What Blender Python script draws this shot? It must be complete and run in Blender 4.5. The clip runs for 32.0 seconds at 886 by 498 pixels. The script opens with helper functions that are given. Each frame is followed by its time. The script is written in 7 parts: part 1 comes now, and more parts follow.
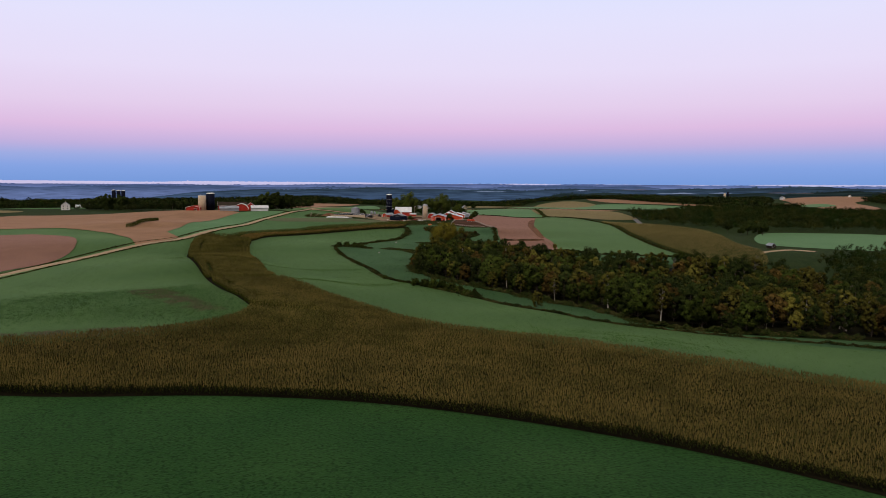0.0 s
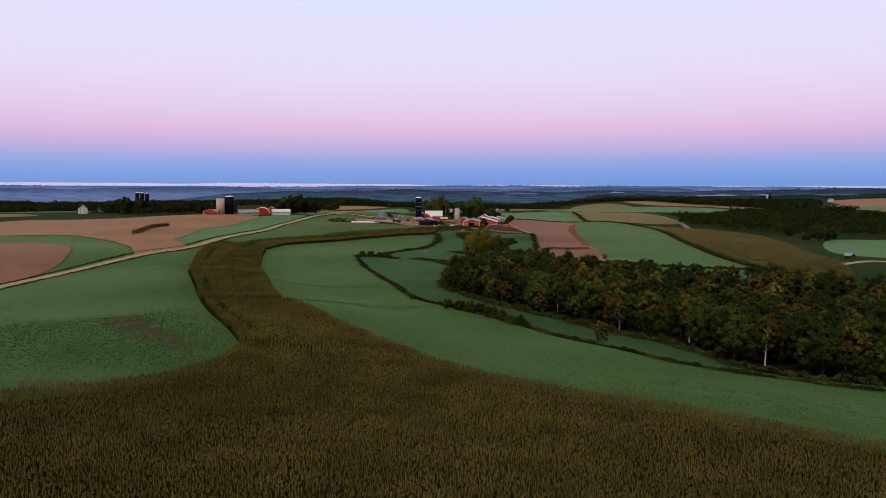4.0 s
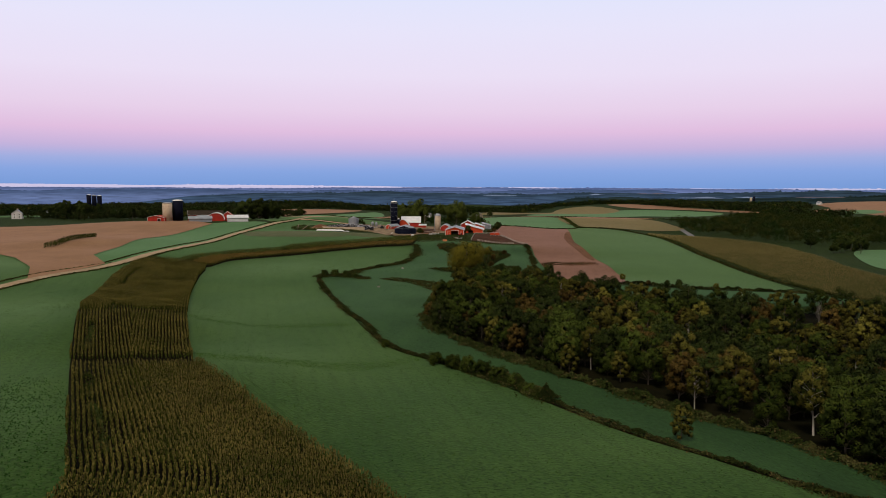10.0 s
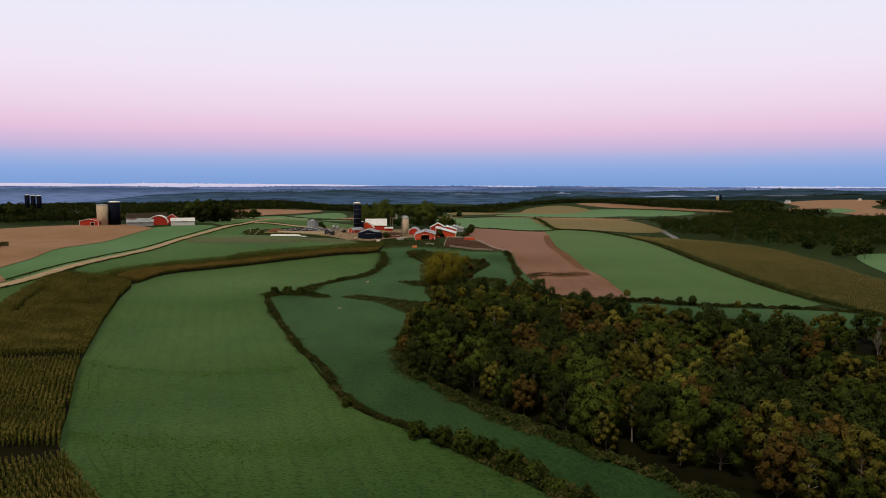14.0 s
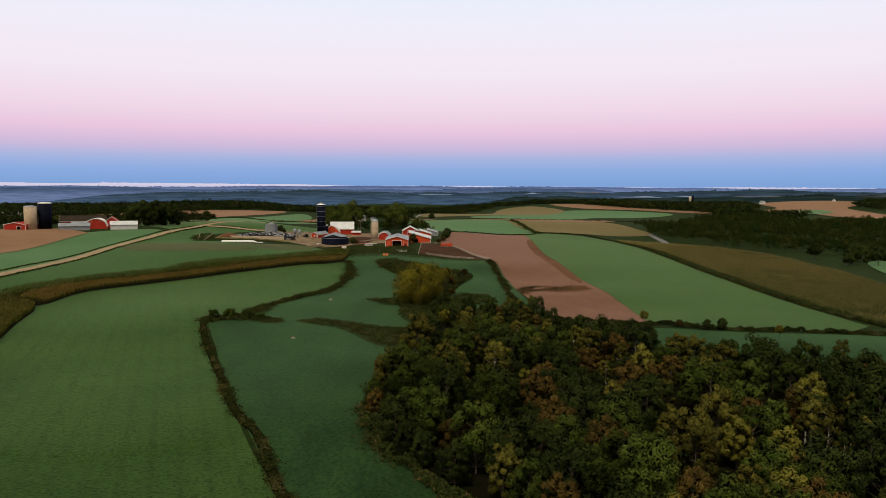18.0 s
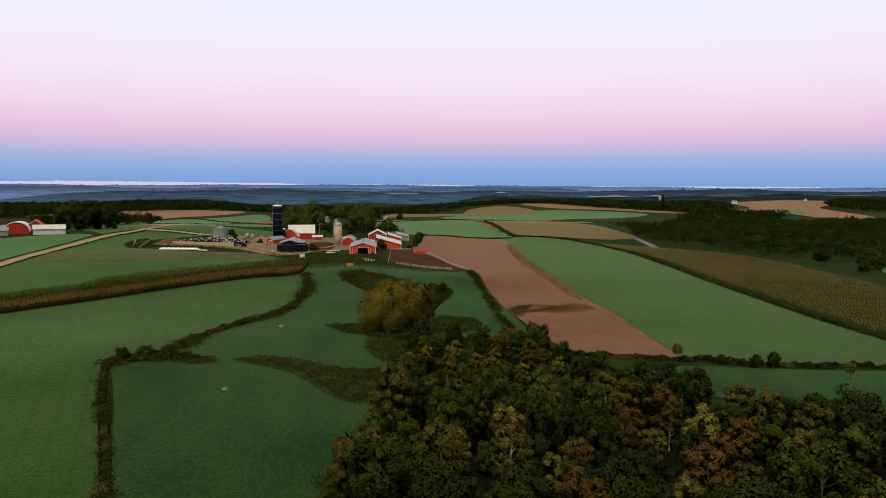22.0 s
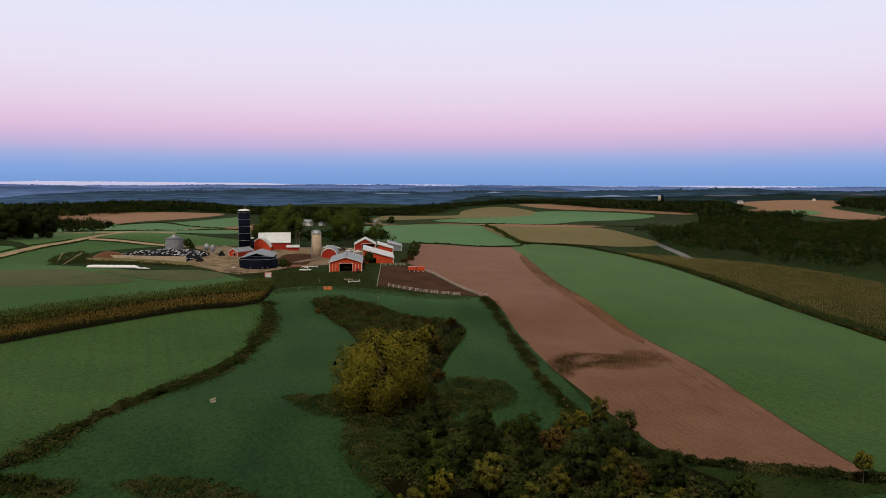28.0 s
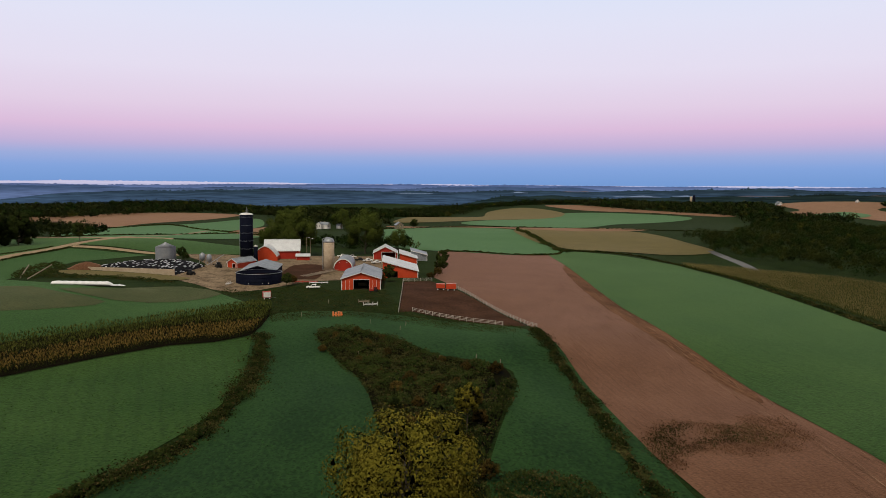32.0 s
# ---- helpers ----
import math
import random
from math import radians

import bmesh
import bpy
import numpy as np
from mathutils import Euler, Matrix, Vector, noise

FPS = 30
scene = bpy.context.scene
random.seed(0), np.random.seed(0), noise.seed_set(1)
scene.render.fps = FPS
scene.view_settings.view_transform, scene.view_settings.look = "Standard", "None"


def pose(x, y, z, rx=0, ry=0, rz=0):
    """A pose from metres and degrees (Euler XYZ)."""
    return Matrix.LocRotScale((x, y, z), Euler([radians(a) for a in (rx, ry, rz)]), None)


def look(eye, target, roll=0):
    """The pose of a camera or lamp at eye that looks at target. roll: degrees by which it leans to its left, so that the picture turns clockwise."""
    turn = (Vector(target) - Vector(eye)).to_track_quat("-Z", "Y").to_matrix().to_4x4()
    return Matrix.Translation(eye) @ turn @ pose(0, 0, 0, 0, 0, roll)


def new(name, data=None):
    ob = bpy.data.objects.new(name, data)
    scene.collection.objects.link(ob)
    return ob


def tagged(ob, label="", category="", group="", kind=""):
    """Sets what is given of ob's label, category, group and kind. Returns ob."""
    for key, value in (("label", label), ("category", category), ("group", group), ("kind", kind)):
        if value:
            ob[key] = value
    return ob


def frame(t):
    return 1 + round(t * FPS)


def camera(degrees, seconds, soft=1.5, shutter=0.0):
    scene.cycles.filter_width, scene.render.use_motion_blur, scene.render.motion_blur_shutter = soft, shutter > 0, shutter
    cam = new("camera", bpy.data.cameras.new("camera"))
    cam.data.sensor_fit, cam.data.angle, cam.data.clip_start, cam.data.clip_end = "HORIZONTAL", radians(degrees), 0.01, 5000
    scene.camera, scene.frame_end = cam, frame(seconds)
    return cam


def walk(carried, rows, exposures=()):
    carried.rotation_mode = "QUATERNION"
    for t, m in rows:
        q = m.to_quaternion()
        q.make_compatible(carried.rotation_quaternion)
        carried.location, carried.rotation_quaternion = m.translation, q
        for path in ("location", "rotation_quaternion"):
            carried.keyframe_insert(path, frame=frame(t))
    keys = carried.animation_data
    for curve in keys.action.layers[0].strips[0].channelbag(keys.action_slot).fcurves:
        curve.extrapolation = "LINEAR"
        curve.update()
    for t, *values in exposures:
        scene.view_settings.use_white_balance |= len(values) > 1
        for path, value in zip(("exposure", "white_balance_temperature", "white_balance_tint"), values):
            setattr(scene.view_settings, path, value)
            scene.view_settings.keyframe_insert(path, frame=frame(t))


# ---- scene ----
cam = camera(61.30, 32.0, soft=0.5)
# seconds, place in metres, heading, tilt and roll in degrees
PATH = [
    (0, -0.00, -0.00, 34.32, -0.680, -4.883, 0.120),
    (1, -0.69, 13.32, 34.53, 0.065, -4.893, 0.082),
    (2, -1.38, 26.81, 34.71, 0.727, -4.869, 0.048),
    (3, -2.00, 40.49, 34.87, 1.327, -4.813, 0.046),
    (4, -2.56, 54.30, 35.04, 1.616, -4.770, 0.047),
    (5, -3.12, 68.21, 35.24, 1.698, -4.737, 0.064),
    (6, -3.69, 82.16, 35.50, 1.677, -4.708, 0.101),
    (7, -4.32, 96.12, 35.87, 1.658, -4.682, 0.150),
    (8, -5.24, 109.90, 36.06, 1.181, -4.679, 0.167),
    (9, -6.32, 123.78, 36.11, 0.495, -4.664, 0.168),
    (10, -7.44, 138.08, 36.17, -0.242, -4.645, 0.127),
    (11, -8.66, 152.41, 36.37, -0.978, -4.671, 0.087),
    (12, -9.71, 166.76, 36.75, -1.702, -4.708, 0.078),
    (13, -10.54, 181.00, 37.13, -2.399, -4.749, 0.074),
    (14, -11.06, 195.03, 37.23, -3.038, -4.765, 0.061),
    (15, -11.34, 208.93, 37.17, -3.642, -4.763, 0.060),
    (16, -11.46, 222.79, 37.06, -4.231, -4.751, 0.081),
    (17, -11.48, 236.69, 37.04, -4.827, -4.736, 0.127),
    (18, -11.44, 250.72, 37.08, -5.448, -4.747, 0.176),
    (19, -11.37, 264.85, 37.15, -6.155, -4.754, 0.192),
    (20, -11.06, 278.85, 37.22, -6.817, -4.787, 0.235),
    (21, -10.56, 292.86, 37.29, -7.485, -4.815, 0.253),
    (22, -9.82, 306.83, 37.37, -8.074, -4.828, 0.249),
    (23, -8.75, 320.86, 37.42, -8.449, -4.836, 0.220),
    (24, -7.79, 334.75, 37.46, -8.533, -4.853, 0.203),
    (25, -6.72, 348.33, 37.45, -8.592, -4.865, 0.192),
    (26, -5.71, 361.91, 37.44, -8.658, -4.859, 0.165),
    (27, -4.72, 375.53, 37.47, -8.730, -4.849, 0.153),
    (28, -3.71, 389.25, 37.59, -8.803, -4.851, 0.155),
    (29, -2.64, 403.11, 37.82, -8.874, -4.882, 0.151),
    (30, -1.60, 416.97, 37.91, -8.866, -4.899, 0.152),
    (31, -0.75, 431.12, 37.90, -8.147, -4.911, 0.191),
    (32, 0.00, 445.72, 37.96, -7.136, -4.875, 0.266),
]
walk(cam, [(t, pose(x, y, z, 90 + tilt, 0, heading) @ pose(0, 0, 0, 0, 0, roll)) for t, x, y, z, heading, tilt, roll in PATH],
     exposures=[(0, -0.05, 6150, 15), (6, -0.05, 6150, 15), (13, 0.03, 6600, 9), (20, 0.10, 6780, 5), (25, 0.06, 6580, 6), (28, -0.02, 6370, 8), (32, -0.06, 6320, 7)])

# ---- sky and light ----
def lin(r, g, b):
    """Linear colour from 8-bit sRGB."""
    return tuple((c / 12.92 if c <= 0.04045 else ((c + 0.055) / 1.055) ** 2.4) for c in (r / 255, g / 255, b / 255))


def make_world():
    world = bpy.data.worlds.new("dawn_sky")
    scene.world = world
    world.use_nodes = True
    nt = world.node_tree
    nt.nodes.clear()
    out = nt.nodes.new("ShaderNodeOutputWorld")
    bg = nt.nodes.new("ShaderNodeBackground")
    tc = nt.nodes.new("ShaderNodeTexCoord")
    sep = nt.nodes.new("ShaderNodeSeparateXYZ")
    nt.links.new(tc.outputs["Generated"], sep.inputs[0])
    rng = nt.nodes.new("ShaderNodeMapRange")
    rng.inputs["From Min"].default_value, rng.inputs["From Max"].default_value = -0.05, 1.0
    nt.links.new(sep.outputs["Z"], rng.inputs["Value"])
    ramp = nt.nodes.new("ShaderNodeValToRGB")
    ramp.color_ramp.interpolation = "LINEAR"
    # the earth's shadow on the horizon, the pink belt over it, pale lavender above
    stops = [(-0.05, (118, 154, 212)), (0.004, (122, 157, 214)), (0.022, (136, 166, 222)), (0.037, (162, 175, 222)), (0.051, (198, 180, 218)),
             (0.072, (226, 192, 222)), (0.100, (233, 210, 232)), (0.145, (236, 225, 243)), (0.20, (233, 230, 248)), (0.25, (226, 231, 251)),
             (0.34, (186, 190, 206)), (0.55, (116, 119, 124)), (1.0, (84, 87, 88))]
    el = ramp.color_ramp.elements
    while len(el) < len(stops):
        el.new(0.5)
    for e, (z, c) in zip(el, stops):
        e.position = (z + 0.05) / 1.05
        e.color = (*lin(*c), 1)
    nt.links.new(rng.outputs[0], ramp.inputs[0])
    # the warm glow of the coming sun, behind the camera
    glow = nt.nodes.new("ShaderNodeMapRange")
    glow.inputs["From Min"].default_value, glow.inputs["From Max"].default_value = 0.2, -1.0
    nt.links.new(sep.outputs["Y"], glow.inputs["Value"])
    mix = nt.nodes.new("ShaderNodeMix")
    mix.data_type = "RGBA"
    mix.inputs["B"].default_value = (0.30, 0.23, 0.17, 1)
    nt.links.new(glow.outputs[0], mix.inputs["Factor"])
    nt.links.new(ramp.outputs[0], mix.inputs["A"])
    nt.links.new(mix.outputs["Result"], bg.inputs[0])
    bg.inputs[1].default_value = SKY_STRENGTH
    nt.links.new(bg.outputs[0], out.inputs[0])


SKY_STRENGTH = 1.0
make_world()
sun = new("sun", bpy.data.lights.new("sun", "SUN"))
sun.data.energy, sun.data.angle, sun.data.color = 2.7, radians(14), (1.0, 0.88, 0.72)
sun.matrix_world = look((0, 0, 0), (0.30, 0.65, -1.24))

# ---- materials ----
def material(name, a, b, scale=1.0, rough=0.9, metal=0.0, bump=0.3, fine=8.0, island=0.0, thing=0.0, spec=0.2, stretch=(1, 1, 1), speckle=None, rows=None, sheen=0.0):
    """Two colours mixed by noise at two scales (metres), with fine bump, and a shift of value by leaf or by thing."""
    mt = bpy.data.materials.new(name)
    mt.use_nodes = True
    nt = mt.node_tree
    bsdf = nt.nodes["Principled BSDF"]
    bsdf.inputs["Roughness"].default_value = rough
    bsdf.inputs["Metallic"].default_value = metal
    bsdf.inputs["Specular IOR Level"].default_value = spec
    if sheen:
        bsdf.inputs["Sheen Weight"].default_value = sheen
        bsdf.inputs["Sheen Roughness"].default_value = 0.35
        top = max(b)
        bsdf.inputs["Sheen Tint"].default_value = (*(0.25 + 0.75 * c / top for c in b), 1)
    geo = nt.nodes.new("ShaderNodeNewGeometry")
    mp = nt.nodes.new("ShaderNodeMapping")
    mp.inputs["Scale"].default_value = stretch
    nt.links.new(geo.outputs["Position"], mp.inputs[0])
    n1 = nt.nodes.new("ShaderNodeTexNoise")
    n1.inputs["Scale"].default_value = 1.0 / scale
    n1.inputs["Detail"].default_value = 5
    n2 = nt.nodes.new("ShaderNodeTexNoise")
    n2.inputs["Scale"].default_value = fine / scale
    n2.inputs["Detail"].default_value = 4
    for n in (n1, n2):
        nt.links.new(mp.outputs[0], n.inputs["Vector"])
    add = nt.nodes.new("ShaderNodeMath")
    add.operation = "ADD"
    nt.links.new(n1.outputs["Fac"], add.inputs[0])
    nt.links.new(n2.outputs["Fac"], add.inputs[1])
    rng = nt.nodes.new("ShaderNodeMapRange")
    rng.inputs["From Min"].default_value, rng.inputs["From Max"].default_value = 0.76, 1.24
    nt.links.new(add.outputs[0], rng.inputs["Value"])
    mix = nt.nodes.new("ShaderNodeMix")
    mix.data_type = "RGBA"
    mix.inputs["A"].default_value, mix.inputs["B"].default_value = (*a, 1), (*b, 1)
    nt.links.new(rng.outputs[0], mix.inputs["Factor"])
    col = mix.outputs["Result"]
    for amount, sock in ((island, geo.outputs["Random Per Island"]), (thing, None)):
        if amount:
            if sock is None:
                sock = nt.nodes.new("ShaderNodeObjectInfo").outputs["Random"]
            hsv = nt.nodes.new("ShaderNodeHueSaturation")
            val = nt.nodes.new("ShaderNodeMapRange")
            val.inputs["To Min"].default_value, val.inputs["To Max"].default_value = 1 - amount, 1 + amount
            nt.links.new(sock, val.inputs["Value"])
            nt.links.new(val.outputs[0], hsv.inputs["Value"])
            nt.links.new(col, hsv.inputs["Color"])
            col = hsv.outputs[0]
    if speckle:
        amount, size, cut = speckle[:3]
        n3 = nt.nodes.new("ShaderNodeTexNoise")
        n3.inputs["Scale"].default_value = 1.0 / size
        n3.inputs["Detail"].default_value = 2
        if len(speckle) > 3:
            flat = nt.nodes.new("ShaderNodeMapping")
            flat.inputs["Scale"].default_value = (1, 1, 0)
            nt.links.new(geo.outputs["Position"], flat.inputs[0])
            nt.links.new(flat.outputs[0], n3.inputs["Vector"])
        else:
            nt.links.new(geo.outputs["Position"], n3.inputs["Vector"])
        cutter = nt.nodes.new("ShaderNodeMapRange")
        cutter.inputs["From Min"].default_value, cutter.inputs["From Max"].default_value = cut, cut + 0.08
        cutter.inputs["To Min"].default_value, cutter.inputs["To Max"].default_value = 1.0, 1 - amount
        nt.links.new(n3.outputs["Fac"], cutter.inputs["Value"])
        hsv = nt.nodes.new("ShaderNodeHueSaturation")
        nt.links.new(cutter.outputs[0], hsv.inputs["Value"])
        nt.links.new(col, hsv.inputs["Color"])
        col = hsv.outputs[0]
    if rows:
        angle, gap, amount = rows
        turn = nt.nodes.new("ShaderNodeMapping")
        turn.inputs["Rotation"].default_value = (0, 0, radians(angle))
        nt.links.new(geo.outputs["Position"], turn.inputs[0])
        wave = nt.nodes.new("ShaderNodeTexWave")
        wave.inputs["Scale"].default_value = 0.314 / gap
        wave.inputs["Distortion"].default_value = 2.5
        wave.inputs["Detail Scale"].default_value = 0.15
        nt.links.new(turn.outputs[0], wave.inputs["Vector"])
        line = nt.nodes.new("ShaderNodeMapRange")
        line.inputs["From Min"].default_value, line.inputs["From Max"].default_value = 0.75, 1.0
        line.inputs["To Min"].default_value, line.inputs["To Max"].default_value = 1.0, 1 - amount
        nt.links.new(wave.outputs["Fac"], line.inputs["Value"])
        hsv = nt.nodes.new("ShaderNodeHueSaturation")
        nt.links.new(line.outputs[0], hsv.inputs["Value"])
        nt.links.new(col, hsv.inputs["Color"])
        col = hsv.outputs[0]
    nt.links.new(col, bsdf.inputs["Base Color"])
    if bump:
        bp = nt.nodes.new("ShaderNodeBump")
        bp.inputs["Strength"].default_value = bump
        bp.inputs["Distance"].default_value = min(0.1 * scale, 0.1)
        nt.links.new(n2.outputs["Fac"], bp.inputs["Height"])
        nt.links.new(bp.outputs[0], bsdf.inputs["Normal"])
    return mt


GRASS = material("alfalfa", (0.01511, 0.04204, 0.008056), (0.03425, 0.07033, 0.01477), 26, 0.95, fine=44, bump=0.6, spec=0.02, speckle=(0.5, 0.7, 0.53), rows=(-14, 4.6, 0.16), sheen=0.36)
GRASS_PRESSED = material("pressed_alfalfa", (0.01088, 0.03027, 0.005801), (0.02466, 0.05063, 0.01064), 8, 0.95, fine=20, bump=0.5, spec=0.02, sheen=0.3)
GRASS_DARK = material("dark_alfalfa", (0.01147, 0.04016, 0.00918), (0.02065, 0.05623, 0.01377), 20, 0.95, fine=40, bump=1.0, sheen=0.1, spec=0.02, speckle=(0.5, 0.55, 0.53))
GRASS_MID = material("rough_hay", (0.01961, 0.05294, 0.01177), (0.03234, 0.0696, 0.01666), 16, 0.95, fine=30, bump=1.0, spec=0.02, speckle=(0.45, 0.7, 0.54), sheen=0.3)
GRASS_WORN = material("worn_grass", (0.032, 0.046, 0.016), (0.060, 0.066, 0.026), 9, 0.95, fine=20, bump=0.6, spec=0.02, sheen=0.2, speckle=(0.4, 0.6, 0.54))
GRASS_LUSH = material("lush_grass", (0.034, 0.084, 0.012), (0.056, 0.112, 0.018), 6, 0.95, fine=20, bump=0, island=0.3, spec=0.02)
GRASS_DEW = material("dewy_pasture", (0.006923, 0.02136, 0.006053), (0.01978, 0.04985, 0.01278), 10, 0.9, fine=14, bump=0.6, stretch=(1, 0.4, 1), spec=0.02, speckle=(0.5, 0.6, 0.53), sheen=0.3)
GRASS_LIGHT = material("hayfield", (0.03696, 0.08922, 0.02805), (0.0548, 0.116, 0.03951), 25, 0.95, fine=30, bump=0.5, speckle=(0.25, 0.8, 0.62), rows=(20, 6, 0.06), sheen=0.32, spec=0.02)
MEADOW = material("rough_grass", (0.008262, 0.01928, 0.00459), (0.02295, 0.03488, 0.00918), 6, 0.95, fine=14, bump=1.0, speckle=(0.55, 0.7, 0.56), sheen=0.05, spec=0.02)
SOIL = material("tilled_soil", (0.103, 0.04986, 0.0271), (0.1571, 0.0813, 0.0477), 12, 0.95, fine=30, bump=0.7, rows=(-4, 1.6, 0.14), spec=0.02, speckle=(0.25, 0.5, 0.55), sheen=0.4)
SOIL_DAMP = material("dark_tilled_soil", (0.07862, 0.03931, 0.02268), (0.1935, 0.09979, 0.05746), 5, 0.95, fine=9, bump=0.8, rows=(-4, 1.3, 0.25), spec=0.02, stretch=(1, 0.25, 1))
PALE_CLOD = material("pale_clods", (0.20, 0.12, 0.075), (0.28, 0.17, 0.11), 3, 0.95, fine=8, bump=0, island=0.3, spec=0.02)
STUBBLE = material("stubble", (0.153, 0.08262, 0.03825), (0.2295, 0.1316, 0.06502), 16, 0.95, fine=26, bump=0.6, speckle=(0.25, 0.8, 0.58), rows=(12, 2.4, 0.15), sheen=0.32, spec=0.02)
TAN = material("dry_crop", (0.0675, 0.05805, 0.01755), (0.1113, 0.0891, 0.02835), 14, 0.95, fine=24, bump=0.7, speckle=(0.3, 0.8, 0.58), rows=(10, 2.2, 0.07), sheen=0.3, spec=0.02)
MUD = material("paddock_mud", (0.0324, 0.01539, 0.0081), (0.07695, 0.03726, 0.02106), 9, 0.9, fine=14, bump=0.8, spec=0.04)
GRAVEL = material("gravel", (0.25, 0.185, 0.11), (0.36, 0.28, 0.185), 4, 0.95, fine=12, bump=0.5, spec=0.05)
YARD = material("yard_dirt", (0.108, 0.0783, 0.0486), (0.2903, 0.216, 0.1418), 7, 0.95, fine=10, bump=0.6, speckle=(0.4, 1.5, 0.55), spec=0.04)
ASPHALT = material("asphalt", (0.13, 0.13, 0.135), (0.18, 0.18, 0.185), 5, 0.9, fine=20)
CORN = material("corn_leaf", (0.03559, 0.04093, 0.008895), (0.1424, 0.1175, 0.03025), 9, 0.85, fine=14, bump=0, island=0.3, speckle=(0.5, 0.62, 0.52, True), sheen=0.12, spec=0.02)
CORN_GREEN = material("corn_green", (0.01548, 0.02533, 0.003518), (0.04644, 0.05628, 0.009143), 14, 0.85, fine=16, bump=0, island=0.35, speckle=(0.55, 0.62, 0.5, True), spec=0.02)
CORN_DRY = material("corn_dry", (0.1105, 0.0765, 0.0187), (0.2082, 0.1403, 0.03825), 9, 0.85, fine=6, bump=0, island=0.4, spec=0.02)
CORN_TASSEL = material("corn_tassels", (0.072, 0.060, 0.017), (0.140, 0.108, 0.032), 9, 0.85, fine=12, bump=0, island=0.3, spec=0.02, sheen=0.2)
# Soil between corn rows, nearly black because the plants' shade is painted in.
SHADED_CORN_FLOOR = material("corn_floor", (0.006, 0.006, 0.003), (0.012, 0.010, 0.005), 3, 0.95, spec=0.02)
# Floor colour with the shade under trees and brush painted in, nearly black.
SHADED_FLOOR = material("forest_floor", (0.00384, 0.00448, 0.00192), (0.00896, 0.00832, 0.0032), 3, 0.95, spec=0.02)
CORN_TAN = material("corn_tan", (0.1048, 0.09625, 0.03368), (0.2208, 0.1782, 0.07218), 9, 0.85, fine=10, bump=0, island=0.3, spec=0.02)
LEAVES = [material("leaves_green", (0.02263, 0.0399, 0.006143), (0.06094, 0.0785, 0.01351), 3, 0.8, fine=4, bump=0, island=0.12, thing=0.4, spec=0.02),
          material("leaves_olive", (0.04393, 0.04648, 0.007829), (0.1078, 0.09563, 0.01827), 3, 0.8, fine=4, bump=0, island=0.12, thing=0.4, spec=0.02),
          material("leaves_amber", (0.04235, 0.02916, 0.007734), (0.09319, 0.06158, 0.01547), 3, 0.8, fine=4, bump=0, island=0.12, thing=0.4, spec=0.02),
          material("leaves_dark", (0.01237, 0.02222, 0.005141), (0.03809, 0.04982, 0.01157), 3, 0.8, fine=4, bump=0, island=0.12, thing=0.4, spec=0.02)]
TUFT = material("alfalfa_tufts", (0.02077, 0.05525, 0.00981), (0.04848, 0.0927, 0.01799), 12, 0.95, fine=20, bump=0, island=0.35, spec=0.02)
TUFT_DARK = material("lodged_tufts", (0.01476, 0.04848, 0.01057), (0.03346, 0.08207, 0.01761), 9, 0.95, fine=16, bump=0, island=0.3, spec=0.02)
TUFT_DEW = material("pasture_tufts", (0.01596, 0.04968, 0.0144), (0.03876, 0.09288, 0.0252), 9, 0.95, fine=16, bump=0, island=0.35, spec=0.02)
CLOD = material("dark_clods", (0.06885, 0.03672, 0.02065), (0.1492, 0.07803, 0.04361), 3, 0.95, fine=8, bump=0, island=0.35, spec=0.02)
STRAW = material("dry_weeds", (0.042, 0.0322, 0.0126), (0.084, 0.0616, 0.0252), 5, 0.9, fine=6, bump=0, island=0.5, spec=0.02)
PALE_SOIL = material("pale_soil_crumbs", (0.070, 0.074, 0.042), (0.125, 0.110, 0.072), 4, 0.95, fine=8, bump=0, island=0.35, spec=0.05)
DEEP = [material("deep_green", (0.0128, 0.0288, 0.0048), (0.04, 0.0656, 0.0112), 5, 0.8, fine=5, bump=0, island=0.2, spec=0.02),
        material("deep_olive", (0.024, 0.0304, 0.0056), (0.068, 0.0688, 0.0128), 5, 0.8, fine=5, bump=0, island=0.2, spec=0.02),
        material("deep_amber", (0.024, 0.0208, 0.0056), (0.0528, 0.0416, 0.0104), 5, 0.8, fine=5, bump=0, island=0.2, spec=0.02),
        material("deep_dark", (0.0072, 0.0176, 0.0032), (0.0224, 0.04, 0.0072), 5, 0.8, fine=5, bump=0, island=0.2, spec=0.02)]
MAPLE = material("maple_leaves", (0.0297, 0.0459, 0.0081), (0.0783, 0.0972, 0.0189), 4, 0.8, fine=5, bump=0, island=0.3, spec=0.02)
CORN_MIX = material("corn_olive", (0.045, 0.066, 0.012), (0.132, 0.135, 0.03), 6, 0.85, fine=10, bump=0, island=0.4, spec=0.02, speckle=(0.7, 0.62, 0.5, True))
YELLOW_LEAVES = material("leaves_yellow", (0.06955, 0.07033, 0.01089), (0.1341, 0.1217, 0.02177), 4, 0.8, fine=5, bump=0, island=0.3, thing=0.3, spec=0.02)
# Near-black leaf colour that paints the shade inside tree crowns.
CROWN_SHADE = material("inner_leaves", (0.006, 0.01, 0.004), (0.016, 0.022, 0.006), 4, 0.9, bump=0, spec=0.02)
PALE_WOOD = material("pale_board", (0.34, 0.31, 0.27), (0.48, 0.45, 0.40), 1.5, 0.8)
WILLOW = material("willow_leaves", (0.08415, 0.08041, 0.00935), (0.1777, 0.1496, 0.0187), 4, 0.8, fine=5, bump=0, island=0.14, spec=0.02)
